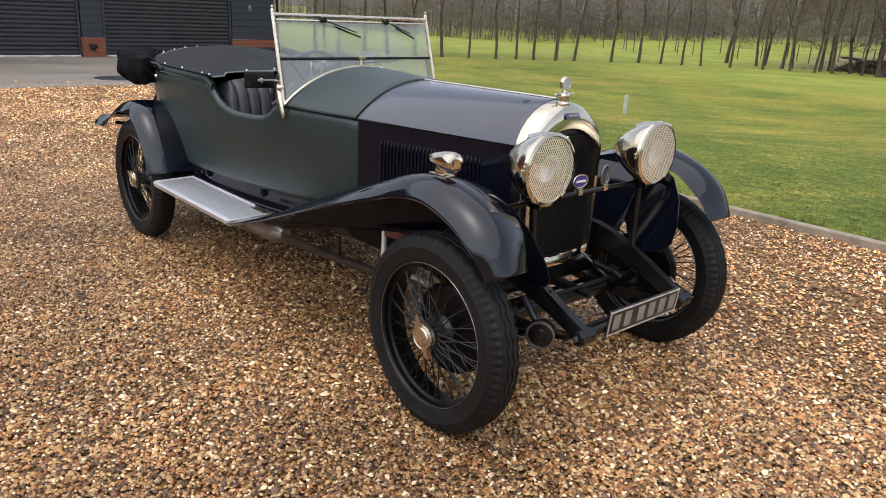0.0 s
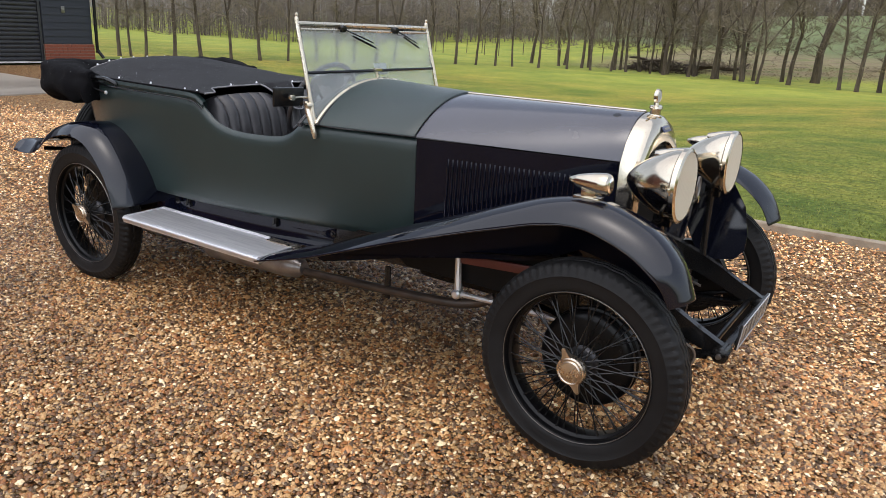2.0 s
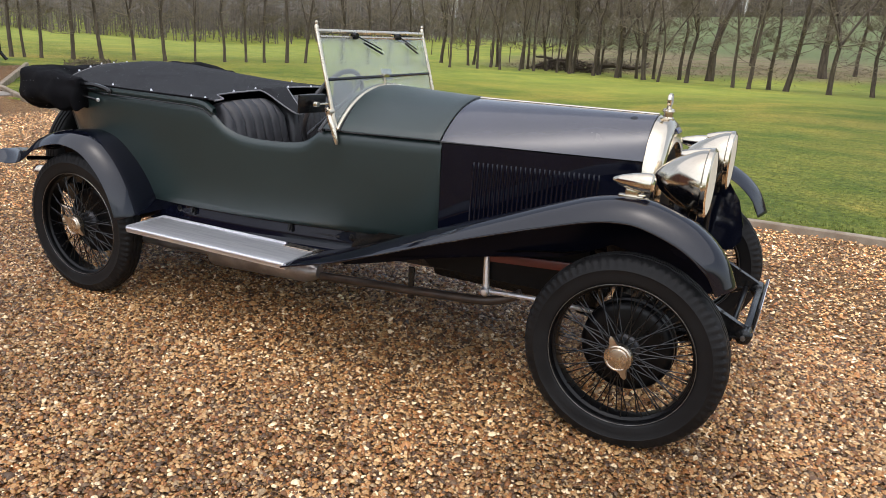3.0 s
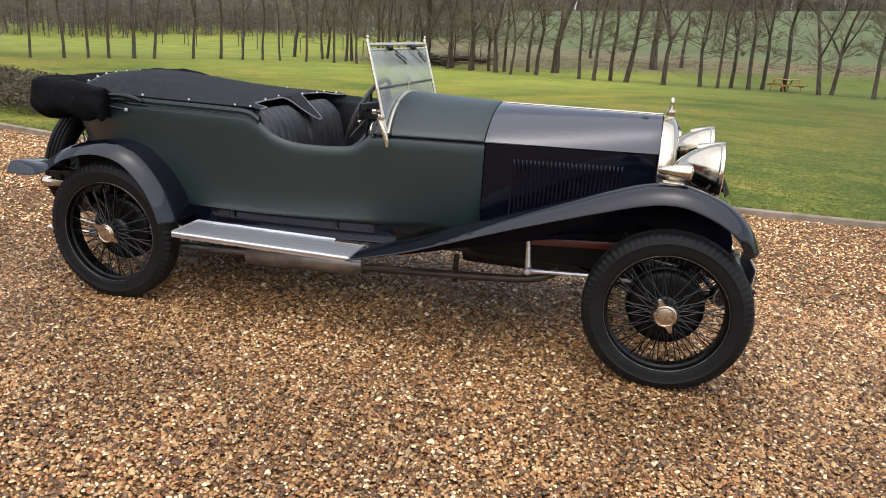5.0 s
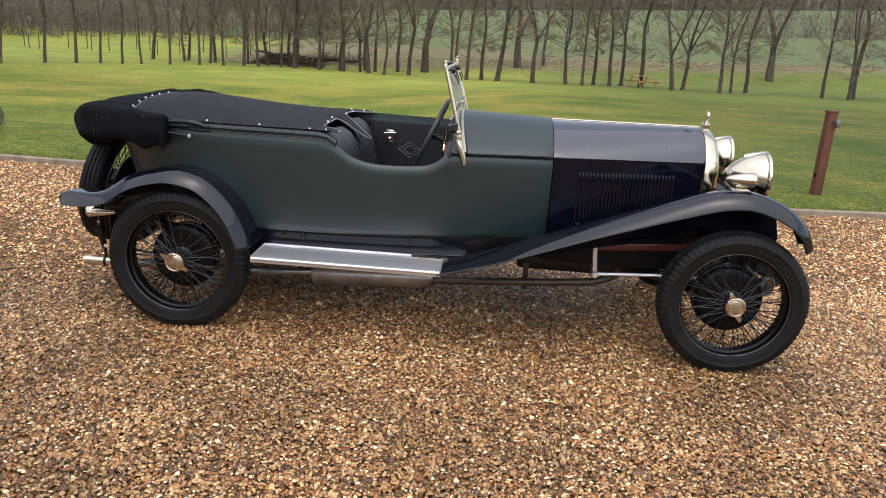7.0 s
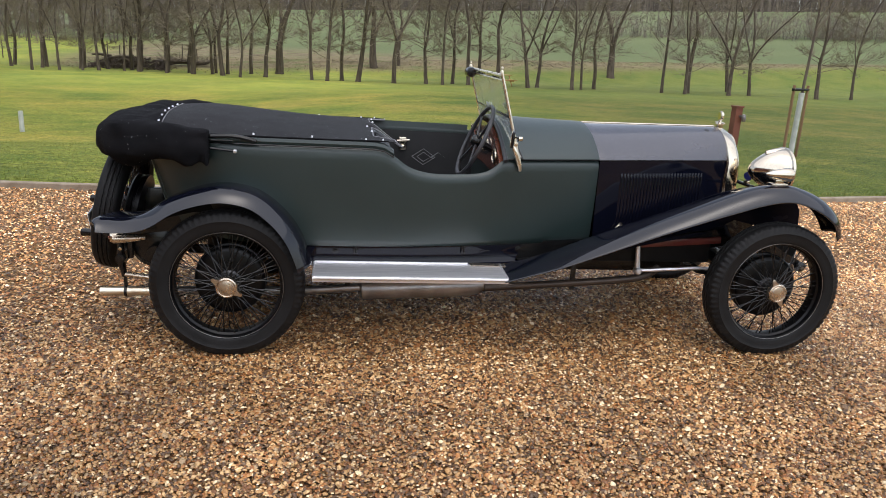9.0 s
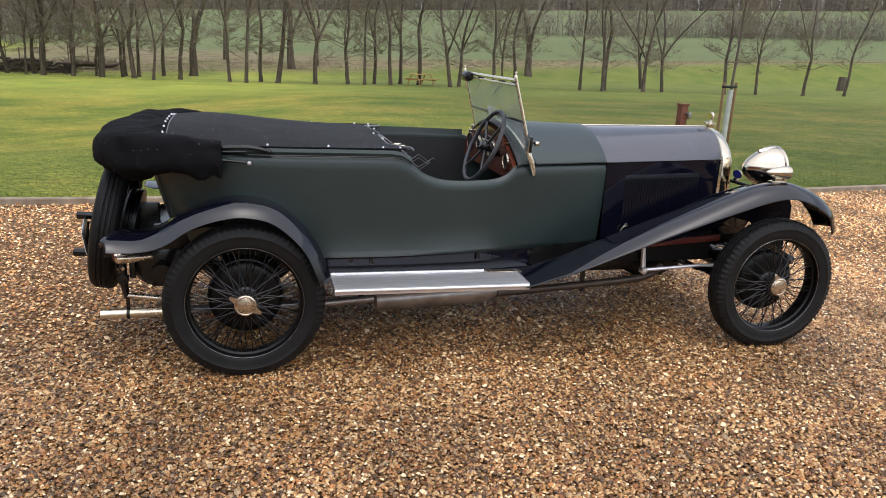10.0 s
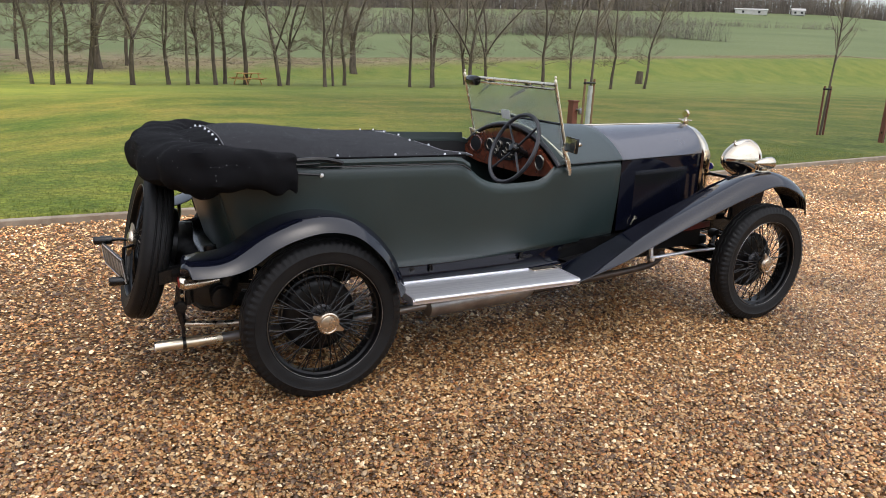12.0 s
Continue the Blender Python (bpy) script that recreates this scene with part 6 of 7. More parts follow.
# ---- chassis and front end ----
def frame_z(x):
    return curve_through([(-0.75, 0.56), (-0.4, 0.62), (0.0, 0.66), (0.35, 0.56), (0.7, 0.52), (2.3, 0.52), (2.65, 0.56), (2.9, 0.60), (3.05, 0.585), (3.25, 0.515), (3.42, 0.435), (3.47, 0.42)], x)
for side in (-1, 1):
    rail = bmesh.new()
    rings = []
    for x in spread((-0.70, 3.46, 0.10)):
        y = side * curve_through([(-0.7, 0.40), (1.6, 0.42), (2.4, 0.38), (3.0, 0.345), (3.47, 0.335)], x)
        h = curve_through([(-0.7, 0.030), (0, 0.05), (2.4, 0.065), (2.9, 0.055), (3.3, 0.040), (3.47, 0.026)], x)
        z = frame_z(x)
        half = 0.024 - 0.006 * ease(2.9, 3.2, x)
        rings.append([(x, y - half, z - h), (x, y + half, z - h), (x, y + half, z + h), (x, y - half, z + h)])
    loft(rail, rings, closed=True, caps=True)
    bmesh.ops.recalc_face_normals(rail, faces=rail.faces)
    r_ob = part("chassis_rail", rail, M["black"], car, "black riveted chassis rail ending in a dumb iron")
    part("dumb_iron_eye", lathe(bmesh.new(), [(0.0, -0.044), (0.020, -0.044), (0.032, -0.036), (0.032, 0.036), (0.020, 0.044), (0.0, 0.044)], 18, Matrix.Translation((3.455, side * 0.335, 0.418)) @ FACE_Y), M["black"], r_ob)
    part("eye_bolt", lathe(bmesh.new(), [(0.0, -0.058), (0.010, -0.057), (0.012, -0.04), (0.012, 0.04), (0.010, 0.057), (0.0, 0.058)], 10, Matrix.Translation((3.455, side * 0.335, 0.418)) @ FACE_Y), M["steel"], r_ob)
    for k in range(5):
        x = 3.02 + 0.085 * k
        part("rivet", lathe(bmesh.new(), [(0.0, 0.006), (0.006, 0.004), (0.008, 0.0)], 8, Matrix.Translation((x, side * curve_through([(3.0, 0.345), (3.47, 0.335)], x), frame_z(x) + curve_through([(2.9, 0.055), (3.3, 0.040), (3.47, 0.026)], x)))), M["black"], r_ob)
    for cx, x0, x1 in ((WB, 2.56, 3.44), (0.0, -0.55, 0.55)):
        for k in range(5):
            q = 1 - 0.17 * k
            leaf = bmesh.new()
            pts = [(cx + (x1 - x0) / 2 * q * u, side * 0.36, (0.405 if cx else 0.50) - 0.011 * k - (0.055 if cx else 0.045) * (1 - u * u * q * q) + 0.02) for u in [-1 + i / 5 for i in range(11)]]
            loft(leaf, [[(x, y - 0.025, z), (x, y + 0.025, z), (x, y + 0.025, z + 0.009), (x, y - 0.025, z + 0.009)] for x, y, z in pts], closed=True, caps=True)
            part("spring_leaf", leaf, M["black"], car)
    turn_out = Matrix.Rotation(radians(32 * (1 if side < 0 else -1)), 4, "Z")
    damper = lathe(bmesh.new(), [(0.0, 0.030), (0.022, 0.030), (0.026, 0.024), (0.050, 0.022), (0.056, 0.014), (0.056, -0.014), (0.050, -0.022), (0.0, -0.022)], 28, Matrix.Translation((3.32, side * 0.425, 0.405)) @ turn_out @ (FACE_Y if side < 0 else FACE_Y.inverted()))
    d_ob = part("shock_absorber", damper, M["black"], car, "round friction shock absorber")
    part("damper_ring", lathe(bmesh.new(), [(0.0555, 0.012), (0.0575, 0.026), (0.050, 0.027), (0.047, 0.021)], 28, Matrix.Translation((3.32, side * 0.425, 0.405)) @ turn_out @ (FACE_Y if side < 0 else FACE_Y.inverted()), caps=False), M["steel"], d_ob, "bright edge ring")
    part("damper_arm", tube(bmesh.new(), [(3.30, side * 0.415, 0.415), (3.20, side * 0.405, 0.51)], 0.014, 8), M["black"], d_ob)
    part("damper_arm", tube(bmesh.new(), [(3.30, side * 0.415, 0.415), (3.12, side * 0.405, 0.36)], 0.013, 8), M["black"], d_ob)
    # king pin, back plate
    part("stub_axle", lathe(bmesh.new(), [(0.0, 0.09), (0.03, 0.09), (0.036, 0.06), (0.036, -0.06), (0.03, -0.09), (0.0, -0.09)], 16, Matrix.Translation((WB, side * 0.56, 0.38)) @ Matrix.Rotation(side * 0.1, 4, "X")), M["black"], car)
axle = bmesh.new()
tube(axle, spline([(WB, -0.57, 0.38), (WB, -0.44, 0.372), (WB, -0.36, 0.365), (WB, 0.0, 0.360), (WB, 0.36, 0.365), (WB, 0.44, 0.372), (WB, 0.57, 0.38)], 4), 0.034, 12)
part("front_axle", axle, M["black"], car, "black front axle beam")
for s in (-1, 1):
    clamp = box(bmesh.new(), (0.10, 0.075, 0.075), (WB, s * 0.36, 0.385), 0.012)
    for dx, dy in ((-0.035, -0.026), (0.035, -0.026), (-0.035, 0.026), (0.035, 0.026)):
        tube(clamp, [(WB + dx, s * 0.36 + dy, 0.33), (WB + dx, s * 0.36 + dy, 0.452)], 0.007, 6)
    part("spring_clamp", clamp, M["wheel_black"], car)
    drum_bracket = tube(bmesh.new(), spline([(WB + 0.02, s * 0.30, 0.40), (WB + 0.10, s * 0.24, 0.47), (WB + 0.05, s * 0.16, 0.52)], 4), 0.016, 8)
    lathe(drum_bracket, [(0.0, 0.03), (0.034, 0.026), (0.038, 0.0), (0.034, -0.026), (0.0, -0.03)], 16, Matrix.Translation((WB + 0.09, s * 0.245, 0.465)) @ FACE_Y)
    part("brake_lever", drum_bracket, M["wheel_black"], car)
    part("fork", tube(bmesh.new(), [(WB + 0.09, s * 0.245, 0.485), (WB + 0.16, s * 0.22, 0.475)], 0.006, 6), M["steel"], car)
part("track_rod", tube(bmesh.new(), [(2.90, -0.52, 0.33), (2.90, 0.52, 0.33)], 0.012, 8), M["black"], car)
part("drag_link", tube(bmesh.new(), [(2.345, -0.455, 0.405), (2.66, -0.505, 0.440), (2.98, -0.555, 0.456)], [0.013, 0.011, 0.011], 8), M["alu"], car, "bright steering drag link")
part("drop_arm", lathe(tube(bmesh.new(), [(2.332, -0.446, 0.585), (2.345, -0.455, 0.405)], [0.013, 0.017], 8), [(0.0, 0.030), (0.014, 0.028), (0.023, 0.018), (0.023, -0.016), (0.0, -0.020)], 14, Matrix.Translation((2.345, -0.455, 0.405)) @ FACE_Y), M["alu"], car, "bright steering drop arm")
part("rear_axle", tube(bmesh.new(), [(0, -0.62, HUB_Z), (0, -0.12, HUB_Z), (0, 0.12, HUB_Z), (0, 0.62, HUB_Z)], [0.05, 0.055, 0.055, 0.05], 14), M["black"], car)
part("differential", lathe(bmesh.new(), [(0.0, -0.16), (0.07, -0.14), (0.14, -0.06), (0.15, 0.0), (0.14, 0.06), (0.08, 0.13), (0.0, 0.14)], 20, Matrix.Translation((0, 0, HUB_Z)) @ FACE_X), M["black"], car)
part("front_cross_tube", tube(bmesh.new(), [(3.40, -0.34, 0.415), (3.40, 0.34, 0.415)], 0.013, 12), M["wheel_black"], car)
part("front_cross_member", box(bmesh.new(), (0.09, 0.66, 0.07), (2.94, 0, 0.455), 0.02), M["wheel_black"], car)
part("engine_sump", box(bmesh.new(), (0.9, 0.30, 0.24), (2.35, 0, 0.42), 0.05), M["black"], car)
part("gearbox", box(bmesh.new(), (0.55, 0.26, 0.24), (1.6, 0, 0.46), 0.06), M["black"], car)
part("propeller_shaft", tube(bmesh.new(), [(1.35, 0, 0.45), (0.1, 0, 0.40)], 0.035, 12), M["black"], car)
part("starting_handle_boss", tube(bmesh.new(), [(2.96, 0.0, 0.445), (3.22, 0.0, 0.435)], [0.026, 0.018], 12), M["wheel_black"], car)
part("brake_cross_shaft", tube(bmesh.new(), [(3.16, -0.34, 0.455), (3.16, 0.34, 0.455)], 0.010, 10), M["wheel_black"], car)
for s in (-1, 1):
    part("brake_rod", tube(bmesh.new(), [(3.16, s * 0.20, 0.455), (2.96, s * 0.27, 0.50)], 0.006, 8), M["steel"], car)
    part("red_frame_piece", box(bmesh.new(), (0.50, 0.02, 0.040), m=pose(2.60, s * 0.450, 0.586, 0, -4, 0), bevel=0.006), M["red"], car, "oxblood red rail under the wing")
plate = bmesh.new()
box(plate, (0.010, 0.475, 0.108), m=pose(3.487, 0, 0.455, 0, 6, 0), bevel=0.003)
plate_ob = part("number_plate", plate, M["plate"], car, "black number plate with silver border and bars")
def plate_marks(parent, m, w, h):
    for size, at in (((0.004, w, 0.006), (0.006, 0, h / 2 - 0.005)), ((0.004, w, 0.006), (0.006, 0, -h / 2 + 0.005)), ((0.004, 0.006, h), (0.006, w / 2 - 0.004, 0)), ((0.004, 0.006, h), (0.006, -w / 2 + 0.004, 0))):
        part("border", box(bmesh.new(), size, m=m @ Matrix.Translation(at)), M["alu"], parent)
    for k in range(6):
        y = -w / 2 + 0.055 + k * (w - 0.11) / 5 + (0.012 if k > 1 else -0.004)
        part("plain_bar", box(bmesh.new(), (0.003, w * 0.095, h * 0.60), m=m @ Matrix.Translation((0.006, y, 0)), bevel=0.001), M["plate_mark"], parent, "plain pale bar")
plate_marks(plate_ob, pose(3.487, 0, 0.455, 0, 6, 0), 0.475, 0.108)
part("plate_bracket", box(bmesh.new(), (0.03, 0.60, 0.025), (3.463, 0, 0.43), 0.004), M["black"], car)

# lamps
part("lamp_bar", tube(bmesh.new(), [(3.15, -0.56, 0.875), (3.16, -0.3, 0.885), (3.16, 0.3, 0.885), (3.15, 0.56, 0.875)], 0.011, 10), M["black"], car, "black lamp bar between the wings")
wire_mesh = None
for side in (-1, 1):
    m = Matrix.Translation((3.215, side * 0.352, 1.022)) @ FACE_X
    bowl = lathe(bmesh.new(), [(0.130, 0.022), (0.141, 0.016), (0.142, 0.000), (0.134, -0.006), (0.132, -0.026), (0.122, -0.06), (0.103, -0.10), (0.079, -0.14), (0.052, -0.175), (0.026, -0.197), (0.010, -0.205), (0.0, -0.206)], 44, m, caps=False)
    lamp = part("headlamp", bowl, M["nickel"], car, "large bowl headlamp, nickel plated, with a wire stone guard")
    part("reflector", lathe(bmesh.new(), [(0.126, 0.004), (0.118, -0.04), (0.09, -0.09), (0.05, -0.12), (0.0, -0.13)], 36, m, caps=False), M["reflector"], lamp)
    part("lens", lathe(bmesh.new(), [(0.0, 0.012), (0.06, 0.0105), (0.126, 0.006)], 36, m, caps=False), M["lens"], lamp, "clear fluted lamp glass")
    for k in range(-12, 13):
        o = k * 0.0101
        hh = math.sqrt(max(0.126 ** 2 - o * o, 0))
        if hh < 0.02:
            continue
        for d in (1, -1):
            if wire_mesh is None:
                wire = part("guard_wire", tube(bmesh.new(), [(0, 0, -1), (0, 0, 1)], 0.0014, 4, caps=False), M["mesh"], lamp)
                wire_mesh = wire.data
            else:
                wire = new("guard_wire", wire_mesh)
                wire.parent = lamp
            wire.matrix_basis = m @ Matrix.Translation((o * 0.5 * d, o * 0.866, 0.0185 + 0.001 * d)) @ Matrix.Rotation(radians(-30 * d), 4, "Z") @ Matrix.Rotation(radians(90), 4, "Y") @ Matrix.Diagonal((1, 1, hh, 1))
    vent = bmesh.new()
    loft(vent, [[(3.215 + x, side * 0.352 + y, 1.022 + z) for y, z in ((-w, h0), (-w * 0.5, h0 + 0.012), (0, h0 + 0.016), (w * 0.5, h0 + 0.012), (w, h0))] for x, w, h0 in ((-0.11, 0.006, 0.098), (-0.07, 0.022, 0.109), (-0.03, 0.028, 0.117), (0.0, 0.026, 0.122))])
    shell(part("vent", vent, M["nickel"], lamp), 0.004)
    for a in (0.75, -0.75 + math.pi, -1.57):
        part("rim_clip", box(bmesh.new(), (0.026, 0.026, 0.012), m=m @ Matrix.Translation((0.141 * math.cos(a), 0.141 * math.sin(a), 0.0)) @ Matrix.Rotation(a, 4, "Z"), bevel=0.003), M["nickel"], lamp)
    stalk = bmesh.new()
    tube(stalk, [(3.16, side * 0.352, 0.91), (3.16, side * 0.352, 0.86), (3.165, side * 0.345, 0.70), (3.17, side * 0.34, 0.56)], [0.022, 0.016, 0.015, 0.018], 12)
    box(stalk, (0.07, 0.03, 0.05), (3.165, side * 0.352, 0.885), 0.008)
    part("lamp_post", stalk, M["black"], lamp, "black lamp post")
for y, kind in ((-0.088, 0), (0.078, 1)):
    bd = bmesh.new()
    if kind == 0:
        prism(bd, [(y + 0.046 * math.cos(a), 0.938 + 0.026 * math.sin(a)) for a in [i * math.tau / 28 for i in range(28)]], 3.165, 3.171, "x")
        b_ob = part("badge", bd, M["blue"], car, "blue and silver oval badge on the lamp bar")
        part("badge_rim", tube(bmesh.new(), [(3.170, y + 0.046 * math.cos(a), 0.938 + 0.026 * math.sin(a)) for a in [i * math.tau / 28 for i in range(28)]], 0.0028, 5, loop=True), M["nickel"], b_ob)
        part("plain_band", box(bmesh.new(), (0.003, 0.058, 0.009), (3.172, y, 0.938)), M["white"], b_ob)
    else:
        tube(bd, [(3.168, y + 0.026 * math.cos(a), 0.945 + 0.042 * math.sin(a)) for a in [i * math.tau / 28 for i in range(28)]], 0.005, 6, loop=True)
        tube(bd, [(3.168, y - 0.018, 0.965), (3.168, y, 0.915), (3.168, y + 0.018, 0.965)], 0.004, 5)
        b_ob = part("badge", bd, M["steel"], car, "upright oval plated badge on the lamp bar")
        face = prism(bmesh.new(), [(y + 0.023 * math.cos(a), 0.945 + 0.039 * math.sin(a)) for a in [i * math.tau / 24 for i in range(24)]], 3.163, 3.167, "x")
        part("badge_face", face, M["blue_dull"], b_ob, "dull blue enamel face")
    part("badge_clip", box(bmesh.new(), (0.03, 0.030, 0.030), (3.165, y, 0.895), 0.004), M["nickel"], b_ob)

# exhaust
ex = bmesh.new()
tube(ex, spline([(2.50, -0.40, 0.41), (2.40, -0.43, 0.365), (2.2, -0.45, 0.340), (1.42, -0.45, 0.285)], 5), 0.022, 12)
ex_ob = part("exhaust_pipe", ex, M["burnt"], car, "dark heat-browned exhaust pipe")
part("silencer", lathe(bmesh.new(), [(0.0, 0.0), (0.03, 0.0), (0.062, 0.012), (0.066, 0.03), (0.066, 0.63), (0.056, 0.68), (0.032, 0.72), (0.0, 0.72)], 24, Matrix.Translation((0.69, -0.45, 0.272)) @ Matrix.Rotation(radians(-2.6), 4, "Y") @ FACE_X), M["exhaust"], ex_ob, "long cylindrical silencer")
part("tail_pipe", tube(bmesh.new(), [(0.70, -0.45, 0.28), (0.40, -0.44, 0.255), (-0.30, -0.42, 0.24), (-0.735, -0.415, 0.229)], 0.024, 14, caps=False), M["exhaust"], ex_ob, "bright-ended tail pipe")
part("tail_finisher", tube(bmesh.new(), [(-0.42, -0.416, 0.236), (-0.735, -0.415, 0.229)], 0.027, 16, caps=False), M["plated"], ex_ob, "polished tail pipe end")
part("tail_clamp", lathe(bmesh.new(), [(0.0285, -0.008), (0.032, -0.006), (0.032, 0.006), (0.0285, 0.008)], 18, Matrix.Translation((-0.60, -0.4155, 0.232)) @ FACE_X, caps=False), M["black"], ex_ob, "black pipe clamp")
part("tail_strap", box(bmesh.new(), (0.018, 0.006, 0.10), (-0.60, -0.4155, 0.31)), M["black"], ex_ob)
for x in (0.62, 1.95):
    part("hanger", box(bmesh.new(), (0.03, 0.012, 0.16), (x, -0.45, 0.36), 0.003), M["black"], ex_ob)

# rear end
part("fuel_tank", lathe(bmesh.new(), [(0.0, -0.40), (0.10, -0.40), (0.14, -0.37), (0.14, 0.37), (0.10, 0.40), (0.0, 0.40)], 24, Matrix.Translation((-0.44, 0, 0.50)) @ FACE_Y), M["black"], car, "black cylindrical fuel tank")
# made-up black sheet, put in to darken the gap between tail and spare
gap_sheet = bmesh.new()
loft(gap_sheet, [[(-0.27 - 0.06 * (1 - (2 * k / 12 - 1) ** 4) + (z - 0.55) * 0.16, -0.40 + 0.80 * k / 12, z) for k in range(13)] for z in (0.50, 0.56, 0.61, 0.66)])
shell(part("rear_gap_darkener", gap_sheet, M["under"], car, "added matt black sheet that darkens the gap under the tail"), 0.006)
part("tank_cap", lathe(bmesh.new(), [(0.0, 0.05), (0.03, 0.048), (0.032, 0.0)], 16, Matrix.Translation((-0.44, -0.30, 0.635))), M["black"], car)
part("rear_cross_tube", tube(bmesh.new(), [(-0.62, -0.44, 0.575), (-0.62, 0.44, 0.575)], 0.024, 12), M["black"], car)
part("spare_bracket", box(bmesh.new(), (0.22, 0.05, 0.28), (-0.58, 0, 0.60), 0.01), M["black"], car)
for s in (-1, 1):
    tl = lathe(bmesh.new(), [(0.0, 0.03), (0.026, 0.028), (0.031, 0.018), (0.032, -0.02), (0.022, -0.05), (0.0, -0.065)], 20, Matrix.Translation((-0.60, s * 0.54, 0.575)) @ FACE_X.inverted())
    t_ob = part("rear_lamp", tl, M["nickel"], car, "small plated rear lamp")
    part("lens", lathe(bmesh.new(), [(0.0, 0.036), (0.02, 0.034), (0.029, 0.0295)], 16, Matrix.Translation((-0.60, s * 0.54, 0.575)) @ FACE_X.inverted(), caps=False), M["tail"], t_ob, "red lens")
    part("lamp_body", tube(bmesh.new(), [(-0.61, s * 0.555, 0.570), (-0.54, s * 0.555, 0.572), (-0.45, s * 0.55, 0.578)], [0.027, 0.021, 0.010], 14), M["dull_nickel"], t_ob, "bright tapering lamp body")
    part("rear_damper", lathe(bmesh.new(), [(0.0, 0.03), (0.05, 0.026), (0.055, 0.0), (0.05, -0.026), (0.0, -0.03)], 22, Matrix.Translation((-0.42, s * 0.45, 0.46)) @ FACE_Y), M["black"], car)
    part("spring_shackle", box(bmesh.new(), (0.03, 0.03, 0.16), (-0.57, s * 0.40, 0.50), 0.008), M["black"], car)
    link = tube(bmesh.new(), [(-0.61, s * 0.43, 0.53), (-0.615, s * 0.43, 0.43), (-0.60, s * 0.43, 0.32)], [0.016, 0.024, 0.013], 10)
    lathe(link, [(0.0, -0.028), (0.026, -0.024), (0.030, 0.0), (0.026, 0.024), (0.0, 0.028)], 16, Matrix.Translation((-0.612, s * 0.44, 0.43)) @ FACE_Y)
    part("damper_link", link, M["black"], car, "black damper link")
    part("spring_eye", tube(bmesh.new(), [(-0.60, s * 0.43, 0.335), (-0.40, s * 0.42, 0.305), (-0.30, s * 0.41, 0.30)], [0.014, 0.018, 0.014], 10), M["dull_nickel"], car, "worn brassy spring tube")
    part("bolt", lathe(bmesh.new(), [(0.0, 0.014), (0.009, 0.012), (0.011, 0.0)], 10, Matrix.Translation((-0.606, s * 0.455, 0.49)) @ (FACE_Y if s < 0 else FACE_Y.inverted())), M["nickel"], car)
rp_m = Matrix.Translation((-0.858, -0.02, 0.560)) @ Matrix.Rotation(radians(180 + 9), 4, "Z") @ Matrix.Rotation(radians(8), 4, "Y")
rp = part("number_plate", box(bmesh.new(), (0.010, 0.40, 0.125), m=rp_m, bevel=0.003), M["plate"], car, "black rear number plate with pale border and bars")
plate_marks(rp, rp_m, 0.40, 0.125)
lampset = lathe(bmesh.new(), [(0.0, 0.06), (0.018, 0.058), (0.022, 0.05), (0.022, -0.03), (0.0, -0.035)], 16, Matrix.Translation((-0.88, 0.16, 0.63)) @ FACE_X.inverted())
tube(lampset, [(-0.86, 0.16, 0.63), (-0.82, 0.12, 0.64), (-0.78, 0.06, 0.65)], 0.008, 8)
part("stop_lamp", lampset, M["black"], car, "small black lamp on a bent stalk")
lampset = bmesh.new()
tube(lampset, [(-0.77, -0.10, 0.66), (-0.82, -0.14, 0.66), (-0.835, -0.16, 0.50)], 0.008, 8)
lathe(lampset, [(0.0, 0.06), (0.018, 0.058), (0.022, 0.05), (0.022, -0.03), (0.0, -0.035)], 16, Matrix.Translation((-0.84, -0.165, 0.50)) @ FACE_X.inverted())
part("reverse_lamp", lampset, M["black"], car, "small black lamp on a bent stalk")


# ---- things on the lawn and beyond ----
def standpipe(x, y):
    p = thing("standpipe_post", "rust-brown square timber post with a tap", "post", at=(x, y, land(x, y) - 0.03))
    b = bmesh.new()
    loft(b, [[(c * w * 0.5, s * w * 0.5, z) for c, s in ((-1, -1), (1, -1), (1, 1), (-1, 1))] for z, w in ((-0.15, 0.105), (0.5, 0.103), (1.055, 0.10))], closed=True, caps=True)
    part("post", b, M["post"], p, smooth=False)
    part("cap", box(bmesh.new(), (0.125, 0.125, 0.024), (0, 0, 1.067), 0.006), M["post"], p, "flat timber cap")
    tap = tube(bmesh.new(), [(0.02, -0.045, 0.945), (0.03, -0.10, 0.945)], 0.018, 10)
    lathe(tap, [(0.0, -0.05), (0.024, -0.05), (0.028, -0.03), (0.026, 0.03), (0.018, 0.045), (0.0, 0.045)], 14, Matrix.Translation((0.042, -0.105, 0.93)))
    part("tap", tap, M["steel"], p, "grey metal hose tap")
    part("bracket", box(bmesh.new(), (0.02, 0.03, 0.05), (-0.058, 0.0, 0.28), 0.003), M["black"], p)
    p.rotation_euler = (0.0, radians(0.3), radians(8))
    return p


standpipe(5.79, 4.95)
standpipe(17.3, 7.35)


